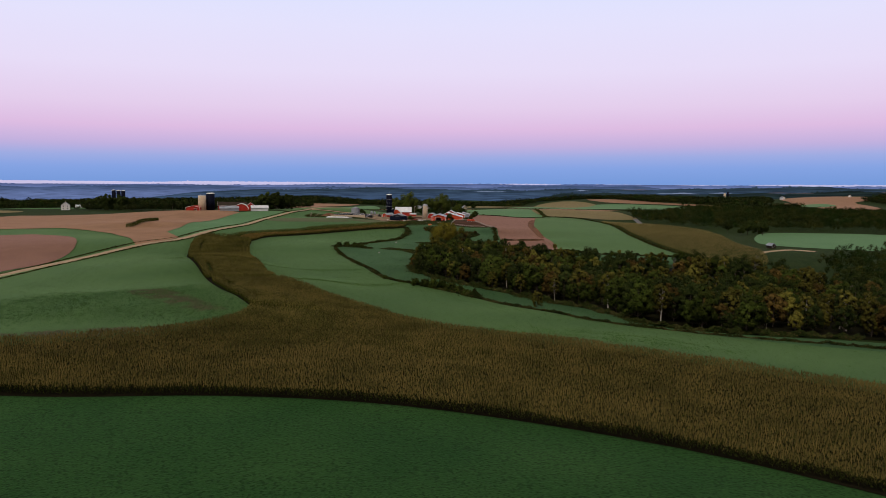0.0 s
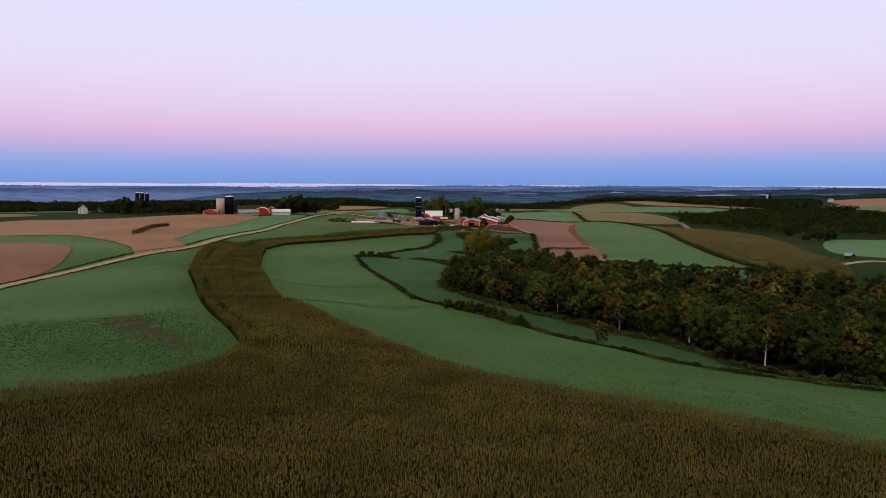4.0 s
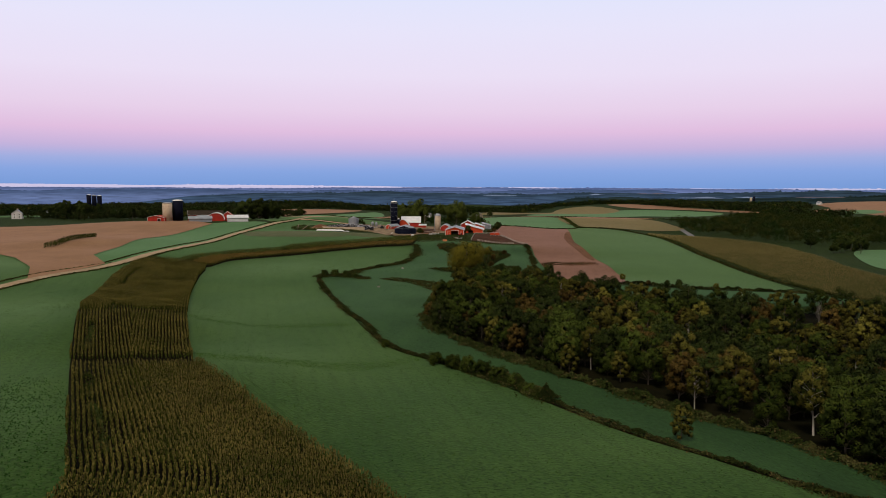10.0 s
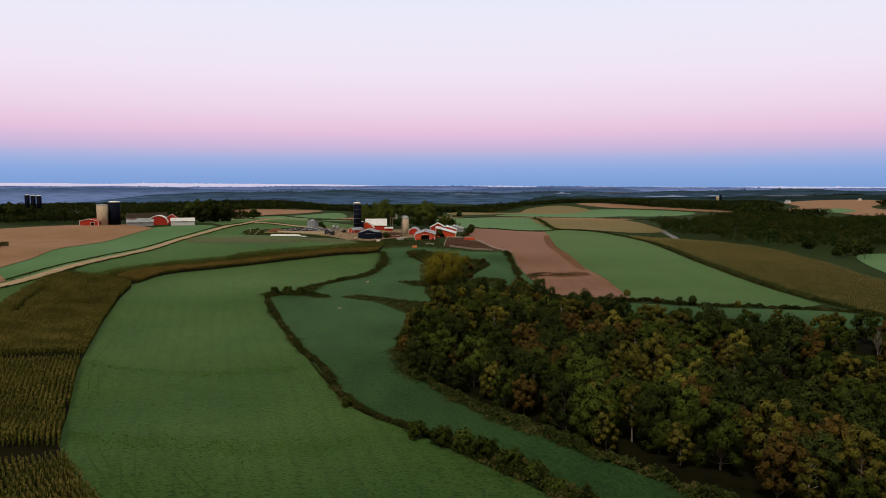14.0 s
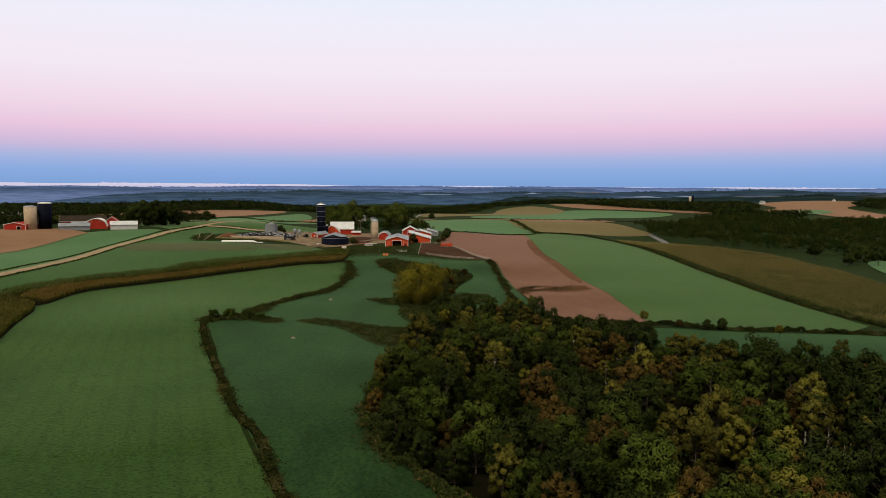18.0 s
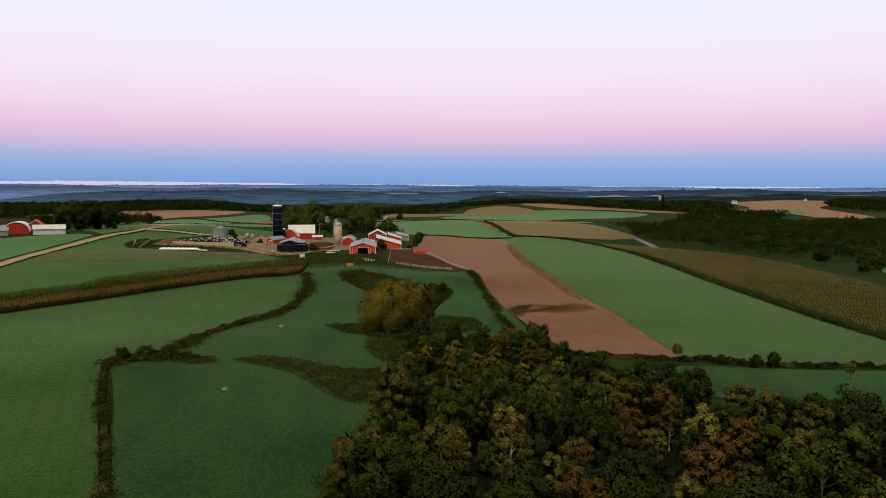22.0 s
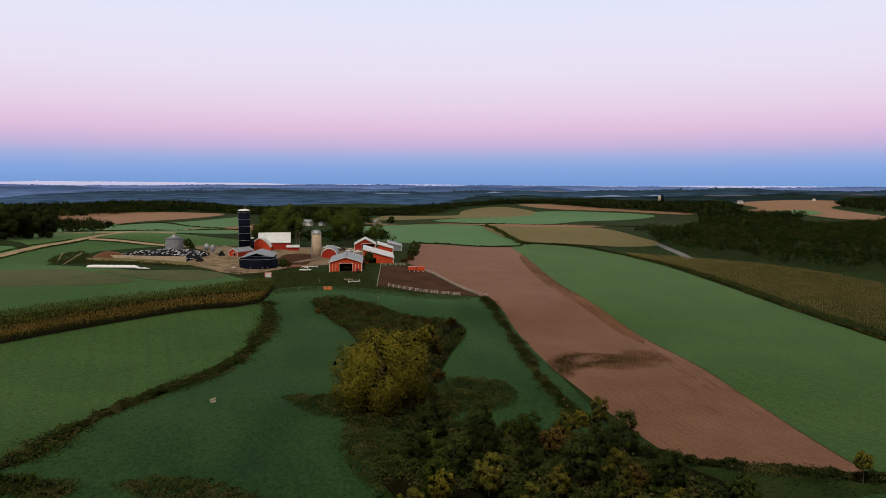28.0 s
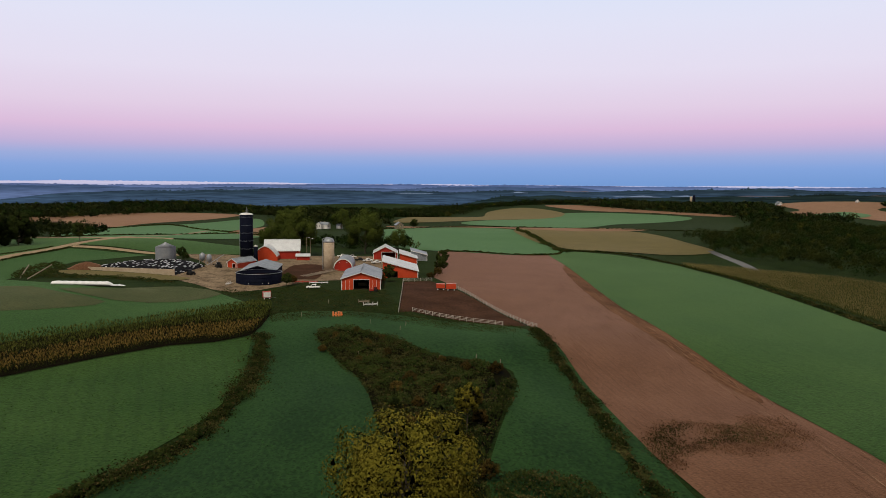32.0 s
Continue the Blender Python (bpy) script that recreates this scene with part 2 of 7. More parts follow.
BRUSH = material("brush_leaves", (0.008, 0.0135, 0.003), (0.034, 0.034, 0.010), 6, 0.9, fine=7, bump=0, island=0.45, speckle=(0.6, 1.2, 0.52), spec=0.02)
BRUSH_PALE = material("pale_brush_leaves", (0.020, 0.028, 0.008), (0.062, 0.060, 0.020), 4, 0.9, fine=6, bump=0, island=0.4, spec=0.02)
FAR_LEAVES = material("far_leaves", (0.0076, 0.0148, 0.0044), (0.0288, 0.0336, 0.0096), 40, 0.9, fine=5, bump=0, island=0.35, spec=0.02)
EAST_LEAVES = material("valley_leaves", (0.00992, 0.0186, 0.00434), (0.03844, 0.04464, 0.00992), 22, 0.9, fine=3, bump=0, island=0.25, spec=0.02)
BARK = material("bark", (0.07, 0.058, 0.044), (0.14, 0.118, 0.092), 1.5, 0.9, spec=0.05)
BARE_WOOD = material("bare_wood", (0.105, 0.0945, 0.077), (0.189, 0.1715, 0.14), 1.2, 0.85)
BIRCH = material("birch_bark", (0.36, 0.33, 0.27), (0.52, 0.48, 0.42), 1.2, 0.8)
RED = material("red_siding", (0.306, 0.0221, 0.0136), (0.408, 0.0357, 0.0204), 2.5, 0.65, fine=10, bump=0.15)
ORANGE_RED = material("orange_red_siding", (0.493, 0.0527, 0.017), (0.595, 0.0765, 0.0272), 2.5, 0.6, fine=10, bump=0.15)
WHITE = material("white_paint", (0.66, 0.65, 0.64), (0.80, 0.79, 0.77), 2.0, 0.6, bump=0.1)
TIN = material("grey_roof_metal", (0.20, 0.225, 0.26), (0.34, 0.37, 0.41), 4, 0.5, metal=0.2, bump=0.1)
TIN_WHITE = material("pale_roof_metal", (0.52, 0.54, 0.57), (0.68, 0.70, 0.72), 4, 0.5, metal=0.1, bump=0.1)
STEEL_BLUE = material("dark_blue_steel", (0.003, 0.004, 0.011), (0.007, 0.009, 0.020), 3, 0.75, bump=0.05, spec=0.04)
GALV = material("galvanised_steel", (0.26, 0.28, 0.31), (0.38, 0.40, 0.43), 2, 0.5, metal=0.4, bump=0.1)
CONCRETE = material("concrete_staves", (0.38, 0.30, 0.21), (0.52, 0.42, 0.31), 1.8, 0.9, bump=0.3)
BLACK = material("black_plastic", (0.004, 0.004, 0.006), (0.014, 0.014, 0.018), 2, 0.8, spec=0.05)
PLASTIC = material("white_plastic", (0.70, 0.71, 0.73), (0.84, 0.85, 0.86), 2, 0.45)
# Near-black: indoor shade painted on barn floors; also a dark roof and walls.
INSIDE = material("dim_interior", (0.02, 0.014, 0.010), (0.04, 0.03, 0.02), 2, 0.95)
WOOD = material("weathered_wood", (0.22, 0.17, 0.12), (0.34, 0.28, 0.21), 1, 0.9)
RUBBER = material("rubber", (0.012, 0.012, 0.012), (0.025, 0.025, 0.025), 1, 0.8)
GLASS = material("window_glass", (0.02, 0.025, 0.03), (0.03, 0.035, 0.045), 2, 0.1, bump=0, spec=0.6)
ORANGE = material("orange_paint", (0.70, 0.20, 0.06), (0.82, 0.28, 0.10), 1, 0.5, bump=0.1)


# ---- mesh tools ----
def mesh_of(name, verts, faces, mats, smooth=False):
    me = bpy.data.meshes.new(name)
    me.from_pydata([tuple(map(float, v)) for v in verts], [], faces)
    for m in (mats if isinstance(mats, (list, tuple)) else [mats]):
        me.materials.append(m)
    if smooth:
        me.polygons.foreach_set("use_smooth", [True] * len(me.polygons))
    me.update()
    return me


def quick_mesh(name, verts, size, mats, index=None, soft=None):
    """A mesh of many separate faces of equal size (3 or 4 corners), straight from an array of corners; soft: the way each one is shaded, for foliage."""
    verts = np.asarray(verts, np.float32).reshape(-1, 3)
    n = len(verts) // size
    me = bpy.data.meshes.new(name)
    me.vertices.add(len(verts))
    me.vertices.foreach_set("co", verts.ravel())
    me.loops.add(n * size)
    me.loops.foreach_set("vertex_index", np.arange(n * size, dtype=np.int32))
    me.polygons.add(n)
    me.polygons.foreach_set("loop_start", np.arange(0, n * size, size, dtype=np.int32))
    for m in (mats if isinstance(mats, (list, tuple)) else [mats]):
        me.materials.append(m)
    if index is not None:
        me.polygons.foreach_set("material_index", np.asarray(index, np.int32))
    me.update()
    if soft is not None:
        s = np.repeat(soft / (np.linalg.norm(soft, axis=1)[:, None] + 1e-9), size, axis=0)
        me.normals_split_custom_set_from_vertices(s.astype(np.float32))
    return me


def part(name, bm, mt, parent, label="", at=None):
    """Links a bmesh or a mesh as one mesh object under a thing or a part."""
    if isinstance(bm, bmesh.types.BMesh):
        me = bpy.data.meshes.new(name)
        bm.to_mesh(me)
        bm.free()
    else:
        me = bm
    if mt is not None:
        me.materials.clear()
        me.materials.append(mt)
    ob = new(name, me)
    ob.parent = parent
    if at is not None:
        ob.matrix_basis = at
    if label:
        ob["label"] = label
    return ob


def thing(name, m, label, category, group=""):
    ob = new(name)
    ob.empty_display_size = 0.5
    ob.matrix_basis = m
    return tagged(ob, label, category, group)


def box(x0, x1, y0, y1, z0, z1, bevel=0.0, bm=None):
    bm = bm or bmesh.new()
    r = bmesh.ops.create_cube(bm, size=1)
    for v in r["verts"]:
        v.co = Vector(((x0 + x1) / 2 + v.co.x * (x1 - x0), (y0 + y1) / 2 + v.co.y * (y1 - y0), (z0 + z1) / 2 + v.co.z * (z1 - z0)))
    if bevel:
        bmesh.ops.bevel(bm, geom=list({e for v in r["verts"] for e in v.link_edges}), offset=bevel, segments=1, affect="EDGES")
    return bm


def slab(outline, y0, y1):
    """A plate: an outline in x and z, pushed from y0 to y1."""
    bm = bmesh.new()
    f = bm.faces.new([bm.verts.new((x, y0, z)) for x, z in outline])
    r = bmesh.ops.extrude_face_region(bm, geom=[f])
    for g in r["geom"]:
        if isinstance(g, bmesh.types.BMVert):
            g.co.y = y1
    bmesh.ops.recalc_face_normals(bm, faces=bm.faces)
    return bm


def turned(profile, segs=32, cap=True):
    """A body of rotation from (radius, height) pairs."""
    bm = bmesh.new()
    rings = []
    for r, z in profile:
        rings.append([bm.verts.new((r * math.cos(2 * math.pi * i / segs), r * math.sin(2 * math.pi * i / segs), z)) for i in range(segs)])
    for a, b in zip(rings, rings[1:]):
        for i in range(segs):
            f = bm.faces.new((a[i], a[(i + 1) % segs], b[(i + 1) % segs], b[i]))
            f.smooth = True
    if cap:
        bm.faces.new(rings[-1])
        bm.faces.new(rings[0][::-1])
    return bm


def rod(p, q, r, segs=6, bm=None, r2=None):
    bm = bm or bmesh.new()
    p, q = Vector(p), Vector(q)
    m = Matrix.Translation((p + q) / 2) @ (q - p).to_track_quat("Z", "Y").to_matrix().to_4x4()
    bmesh.ops.create_cone(bm, cap_ends=True, segments=segs, radius1=r, radius2=r if r2 is None else r2, depth=(q - p).length, matrix=m)
    return bm


def curve(points, closed=False, step=6.0):
    """A smooth line through a few points."""
    p = np.array(points, float)
    n = len(p)
    out = []
    for i in range(n if closed else n - 1):
        if closed:
            a, b, c, d = p[(i - 1) % n], p[i], p[(i + 1) % n], p[(i + 2) % n]
        else:
            a, b, c, d = p[max(i - 1, 0)], p[i], p[i + 1], p[min(i + 2, n - 1)]
        k = max(2, int(np.linalg.norm(c - b) / step))
        for t in np.linspace(0, 1, k, endpoint=False):
            out.append(0.5 * (2 * b + (c - a) * t + (2 * a - 5 * b + 4 * c - d) * t * t + (3 * b - a - 3 * c + d) * t ** 3))
    if not closed:
        out.append(p[-1])
    return np.array(out)


def inside(poly, x, y):
    """Which of the points lie inside the outline."""
    x, y = np.asarray(x), np.asarray(y)
    hit = np.zeros(x.shape, bool)
    q = np.roll(poly, -1, axis=0)
    for (ax, ay), (bx, by) in zip(poly, q):
        if ay == by:
            continue
        c = ((ay > y) != (by > y)) & (x < (bx - ax) * (y - ay) / (by - ay) + ax)
        hit ^= c
    return hit


def field(name, points, mt, label, lift=0.15, cell=8.0, rounded=True, category="field", ragged=0.0):
    """A sheet laid over the land, with a low edge, inside an outline."""
    from mathutils import geometry
    o = curve(points, True, cell) if rounded else np.array(points, float)
    if not rounded:
        o = np.array([a + (b - a) * t for a, b in zip(o, np.roll(o, -1, axis=0)) for t in np.linspace(0, 1, max(1, int(np.linalg.norm(b - a) / cell)), endpoint=False)])
    if ragged:
        o = o + np.random.default_rng(len(o)).normal(0, ragged, o.shape)
    n = len(o)
    lo, hi = o.min(0), o.max(0)
    gx, gy = np.meshgrid(np.arange(lo[0], hi[0], cell), np.arange(lo[1], hi[1], cell))
    gx, gy = gx.ravel(), gy.ravel()
    k = inside(o, gx, gy)
    pts = [Vector(p) for p in o] + [Vector(p) for p in zip(gx[k], gy[k])]
    v, e, f, *_ = geometry.delaunay_2d_cdt(pts, [(i, (i + 1) % n) for i in range(n)], [], 1, 0.05)
    v = np.array([(a.x, a.y) for a in v])
    z = height(v[:, 0], v[:, 1]) + lift
    me = mesh_of(name, np.column_stack([v, z]), f, mt, True)
    return tagged(new(name, me), label, category, kind="structure")


def ribbon(name, points, width, mt, label, lift=0.3, category="road", crown=0.1):
    """A road laid along a line, slightly crowned, with low shoulders."""
    c = curve(points, False, 4.0)
    d = np.gradient(c, axis=0)
    d /= np.linalg.norm(d, axis=1)[:, None]
    nrm = np.column_stack([-d[:, 1], d[:, 0]])
    offs = [(-0.62, -0.45), (-0.5, 0), (0, crown), (0.5, 0), (0.62, -0.45)]
    verts = []
    for (x, y), (nx, ny) in zip(c, nrm):
        z = float(height(x, y)) + lift
        for o, dz in offs:
            verts.append((x + nx * o * width, y + ny * o * width, z + dz))
    faces = [(i * 5 + j, i * 5 + j + 1, (i + 1) * 5 + j + 1, (i + 1) * 5 + j) for i in range(len(c) - 1) for j in range(4)]
    return tagged(new(name, mesh_of(name, verts, [q[::-1] for q in faces], mt, True)), label, category, kind="structure")


def leaf_cards(rng, centres, size, out=None, loose=0.5):
    """Small uneven leaf tufts (quads) at the given centres; out: the way that they face, roughly."""
    n = len(centres)
    nrm = rng.normal(size=(n, 3))
    nrm /= np.linalg.norm(nrm, axis=1)[:, None]
    if out is not None:
        nrm = nrm * loose + out / (np.linalg.norm(out, axis=1)[:, None] + 1e-6)
        nrm /= np.linalg.norm(nrm, axis=1)[:, None]
    a = np.cross(nrm, rng.normal(size=(n, 3)))
    a /= np.linalg.norm(a, axis=1)[:, None]
    b = np.cross(nrm, a)
    s = (size * rng.uniform(0.6, 1.3, n))[:, None]
    c = np.asarray(centres)
    return np.stack([c - a * s - b * s * 0.55, c + a * s * 0.3 - b * s * 0.75, c + a * s + b * s * 0.5, c - a * s * 0.4 + b * s * 0.8], 1)


def scatter(name, outline, mt, density, size, tall, seed, label, edge=3.0, lift=0.22, category="grass", patchy=0.0, along=None):
    """Small tufts or clods strewn over the land inside an outline, thinner towards its edge. along: (angle, length) draws them out into streaks."""
    rng = np.random.default_rng(seed)
    o = curve(outline, True, 3)
    lo, hi = o.min(0), o.max(0)
    p = lo + rng.uniform(0, 1, (int((hi - lo).prod() * density), 2)) * (hi - lo)
    p = p[inside(o, p[:, 0], p[:, 1])]
    if edge:
        d = np.full(len(p), 1e9)
        for q in o:
            d = np.minimum(d, np.hypot(p[:, 0] - q[0], p[:, 1] - q[1]))
        p = p[rng.uniform(0, 1, len(p)) < np.clip(d / edge, 0.03, 1)]
    if patchy:
        w = np.sin(p[:, 0] * 0.35 + 2.1 * np.sin(p[:, 1] * 0.13 + seed)) * np.sin(p[:, 1] * 0.29 + 1.7 * np.sin(p[:, 0] * 0.17)) + rng.normal(0, 0.3, len(p))
        p = p[w > patchy - 0.6]
    n = len(p)
    c = np.column_stack([p, height(p[:, 0], p[:, 1]) + lift + tall * rng.uniform(0.2, 1, n)])
    if along:
        a = radians(along[0]) + rng.normal(0, 0.05, n)
        u = np.column_stack([np.cos(a), np.sin(a), np.zeros(n)]) * (along[1] * rng.uniform(0.3, 1.2, n))[:, None]
        s = np.column_stack([-np.sin(a), np.cos(a), np.zeros(n)]) * (size * rng.uniform(0.5, 1.2, n))[:, None]
        v = np.stack([c - u, c + s, c + u, c - s], 1)
        v[..., 2] = height(v[..., 0], v[..., 1]) + lift + 0.02
    else:
        v = leaf_cards(rng, c, size, np.tile([0, -0.3, 1.0], (n, 1)), 0.9)
    ob = new(name, quick_mesh(name, v, 4, mt))
    return tagged(ob, label, category, kind="stuff")


def leaf_tris(rng, centres, size, out, loose=0.8):
    """Small pointed leaves (triangles)."""
    q = leaf_cards(rng, centres, size, out, loose)
    return np.stack([q[:, 0], q[:, 1] * 0.3 + q[:, 2] * 0.7, q[:, 3]], 1)


# spot heights of the land: east, north, height in metres
SPOTS_NEAR = [(-40, 137, -6.0), (-75, 210, -5.0), (-85, 245, -3.5), (-115, 363, -2.5), (-62, 307, -5.5), (-86, 515, -5.5),
              (-222, 463, 1.0), (-225, 590, 5.0), (-201, 556, 1.5), (-28, 548, -8.3), (-18, 511, -9.5), (-46, 407, -9.0), (-23, 372, -10.5),
              (0, 322, -11.0), (39, 192, -8.5), (34, 257, -10.0), (70, 269, -12.5), (105, 257, -14.0), (80, 493, -8.5),
              (72, 573, -7.5), (50, 648, -2.5), (119, 476, -11.5), (0, 60, -5.0), (150, 60, -9.0), (-150, 120, -4.0)]
SPOTS_FAR = [(244, 529, -11.0), (280, 709, -12.0), (139, 908, -5.0), (239, 870, -10.5), (149, 1102, -2.0), (-128, 866, 8.0),
             (-240, 778, 7.5), (-464, 949, 2.0), (-179, 813, 7.0), (-84, 801, 3.6), (-49, 809, 0.0), (-9, 784, -0.5), (4, 712, 0.3),
             (-28, 703, -1.5), (-101, 715, 3.0), (300, 300, -15.0), (500, 700, -14.0), (600, 1200, -12.0), (0, 1250, -6.0),
             (-300, 1200, -2.0), (-600, 600, 0.0), (-350, 250, -2.0), (30, 860, -1.0), (25, 605, -6.5)]
# the wooded ravine: its bed, and its rim
SPOTS_RAVINE = [(45, 395, -15.5), (30, 425, -14.0), (70, 365, -18.0), (95, 395, -19.0), (60, 430, -16.0), (95, 430, -16.5), (125, 400, -19.5), (115, 345, -20.0), (90, 310, -17.5),
                (150, 360, -21.0), (150, 300, -20.0), (190, 330, -21.0), (180, 410, -19.0), (130, 435, -16.5),
                (10, 345, -10.8), (30, 315, -11.5), (55, 285, -12.3), (-12, 410, -9.6), (-8, 445, -9.2), (100, 472, -10.8), (70, 477, -10.0), (140, 470, -12.0), (40, 470, -11.0)]
SPOTS = np.array(SPOTS_NEAR + SPOTS_FAR + SPOTS_RAVINE, dtype=float)


# wooded knolls far out: east, north, rise, reach
KNOLLS = ((1100, 1950, 34, 330), (-930, 1560, 20, 300), (-290, 1950, 15, 190), (520, 2080, 12, 240), (40, 1950, -24, 230))


def height(x, y):
    """Height of the land: a soft mean of the spot heights, rolling on into low hills further out."""
    x, y = np.asarray(x, float), np.asarray(y, float)
    d2 = (x[..., None] - SPOTS[:, 0]) ** 2 + (y[..., None] - SPOTS[:, 1]) ** 2
    w = 1.0 / (d2 + 18.0 ** 2) ** 1.6
    near = (w * SPOTS[:, 2]).sum(-1) / w.sum(-1)
    far = -14 + 7 * np.sin(x / 310 + 1.3) * np.cos(y / 270) + 5 * np.sin((x + y) / 170 + 0.5)
    drop = np.clip((np.hypot(x, y) - 1900) / 700, 0, 1)
    far = far - 30 * drop * drop
    for kx, ky, rise, reach in KNOLLS:
        far = far + rise * np.exp(-((x - kx) ** 2 + (y - ky) ** 2) / reach ** 2)
    r = np.clip((np.hypot(x - 0, y - 520) - 750) / 500, 0, 1)
    r = r * r * (3 - 2 * r)
    return near * (1 - r) + far * r

# ---- the land ----
def make_ground():
    xs = np.unique(np.concatenate([np.arange(-520, 441, 8.0), -520 - 12 * (1.09 ** np.arange(1, 40) - 1) / 0.09, 440 + 12 * (1.09 ** np.arange(1, 40) - 1) / 0.09]))
    ys = np.unique(np.concatenate([np.arange(-80, 1301, 8.0), 1300 + 10 * (1.07 ** np.arange(1, 48) - 1) / 0.07, [-900, -600, -400, -250, -150]]))
    gx, gy = np.meshgrid(xs, ys)
    v = np.column_stack([gx.ravel(), gy.ravel(), height(gx, gy).ravel()])
    w = len(xs)
    f = [(j * w + i, j * w + i + 1, (j + 1) * w + i + 1, (j + 1) * w + i) for j in range(len(ys) - 1) for i in range(w - 1)]
    return tagged(new("ground", mesh_of("ground", v, f, MEADOW, True)), "rolling farmland of rough grass", "ground", kind="structure")


make_ground()

# outlines of the fields, in metres
CORN_FIELD = [(-150, 150), (-82, 140), (-40, 140), (3, 133), (39, 116), (75, 88), (130, 60), (190, 90), (130, 135), (97, 157), (60, 182), (21, 207), (-8, 234), (-36, 273),
              (-64, 311), (-77, 343), (-89, 377), (-108, 437), (-121, 490), (-128, 520), (-146, 530), (-160, 515), (-150, 460), (-129, 391), (-97, 317),
              (-68, 257), (-57, 232), (-60, 210), (-75, 194), (-106, 182), (-150, 178)]
CORN_BAND = [(-146, 526), (-128, 522), (-122, 556), (-89, 603), (-66, 626), (-46, 641), (-27, 650), (-27, 688), (-56, 664), (-89, 640), (-104, 627), (-107, 614), (-130, 580)]
field("alfalfa_field", [(-300, 40), (300, -60), (300, 30), (133, 66), (79, 94), (42, 122), (4, 139), (-40, 146), (-82, 146), (-150, 156), (-330, 166)], GRASS_DARK,
      "dark green alfalfa field at the edge of the corn", 0.2)
field("alfalfa_field", [(-150, 172), (-104, 176), (-72, 189), (-55, 206), (-51, 232), (-62, 260), (-91, 320), (-123, 393), (-144, 462), (-156, 512), (-168, 512), (-181, 430), (-184, 374), (-188, 330),
                        (-200, 200)], GRASS, "green alfalfa field with wheel marks between corn and road", 0.2)
field("alfalfa_field", [(186, 88), (126, 131), (93, 153), (55, 177), (16, 202), (-13, 229), (-42, 270), (-70, 309), (-83, 341), (-95, 376), (-114, 436), (-126, 488), (-131, 522), (-128, 560), (-95, 608),
                        (-70, 632), (-48, 647), (-26, 652), (-26, 600), (-40, 562), (-54, 520), (-64, 499), (-58, 470), (-39, 402), (-25, 364), (-7, 335), (17, 300), (36, 270), (64, 245), (140, 208), (220, 165)],
      GRASS, "broad curved alfalfa field below the corn", 0.2)
field("pasture_strip", [(-64, 499), (-57, 470), (-38, 402), (-24, 364), (-6, 335), (18, 300), (37, 270), (65, 245), (130, 212), (140, 226), (90, 240), (64, 272), (40, 303), (16, 337), (-4, 384), (-8, 425), (2, 458),
                        (-10, 497), (-36, 508), (-54, 516)], GRASS_DEW, "grey-green dewy pasture along the edge of the wood", 0.22)
field("pasture_lane", [(-54, 516), (-36, 506), (-10, 497), (4, 500), (10, 520), (4, 545), (8, 575), (4, 600), (-1, 630), (-6, 650), (2, 657), (14, 645), (22, 631), (36, 621), (37, 607), (27, 577), (20, 552), (22, 530), (38, 520), (50, 520), (51, 560), (52, 600), (53, 640),
                       (44, 656), (30, 664), (16, 672), (-4, 678), (-22, 676), (-26, 650), (-24, 600), (-30, 574), (-44, 548)], GRASS_DEW, "green mown pasture below the farm", 0.22)
field("tilled_field", [(35, 757), (44, 700), (51, 663), (53, 640), (51, 567), (54, 530), (56, 508), (68, 500), (84, 497), (88, 530), (89, 560), (89, 600), (90, 640), (93, 690), (98, 730), (122, 893), (52, 884)], SOIL,
      "bare red-brown tilled field with darker tracks", 0.1, rounded=False)
field("alfalfa_field", [(84, 497), (110, 496), (150, 488), (166, 500), (164, 556), (166, 607), (168, 650), (179, 730), (192, 862), (146, 918), (122, 895), (97.7, 730), (92.7, 690), (89.7, 640), (88.7, 600), (88.7, 560), (87.7, 530), (84.5, 504)], GRASS,
      "smooth green alfalfa field beside the tilled strip", 0.2, rounded=False)
field("hayfield", [(62, 474), (70, 487), (90, 489), (125, 487), (165, 481), (178, 464), (150, 453), (118, 453), (90, 460)], GRASS_DEW, "green hay strip under the fence line", 0.15)
field("corn_stand", [(196, 866), (250, 797), (268, 731), (232, 570), (222, 500), (200, 450), (176, 470), (170, 500), (169, 556), (171, 607), (173, 650), (184, 730)], MEADOW,
      "yellow-brown crop floor on the far slope", 0.5, rounded=False)
field("stubble_field", [(-175, 440), (-192, 474), (-220, 512), (-244, 532), (-274, 552), (-331, 566), (-420, 600), (-480, 700), (-440, 800), (-330, 760), (-226, 790), (-196, 759), (-202, 657), (-188, 527), (-172, 505)], STUBBLE,
      "brown harvested field beside the gravel road", 0.38, rounded=False)
field("tilled_field", [(-420, 500), (-292, 506), (-266, 505), (-229, 474), (-202, 421), (-192, 374), (-196, 344), (-215, 250), (-420, 250)], SOIL, "round-ended red-brown tilled field", 0.38)
field("alfalfa_field", [(-430, 240), (-430, 610), (-331, 578), (-240, 556), (-196, 520), (-170, 508), (-176, 440), (-183, 376), (-188, 330), (-194, 240)], GRASS,
      "green strip round the tilled field", 0.1, rounded=False)
field("alfalfa_field", [(-170, 512), (-190, 530), (-205, 657), (-200, 755), (-180, 790), (-155, 785), (-160, 700), (-164, 600)], GRASS_LIGHT, "green strip beside the gravel road", 0.14)
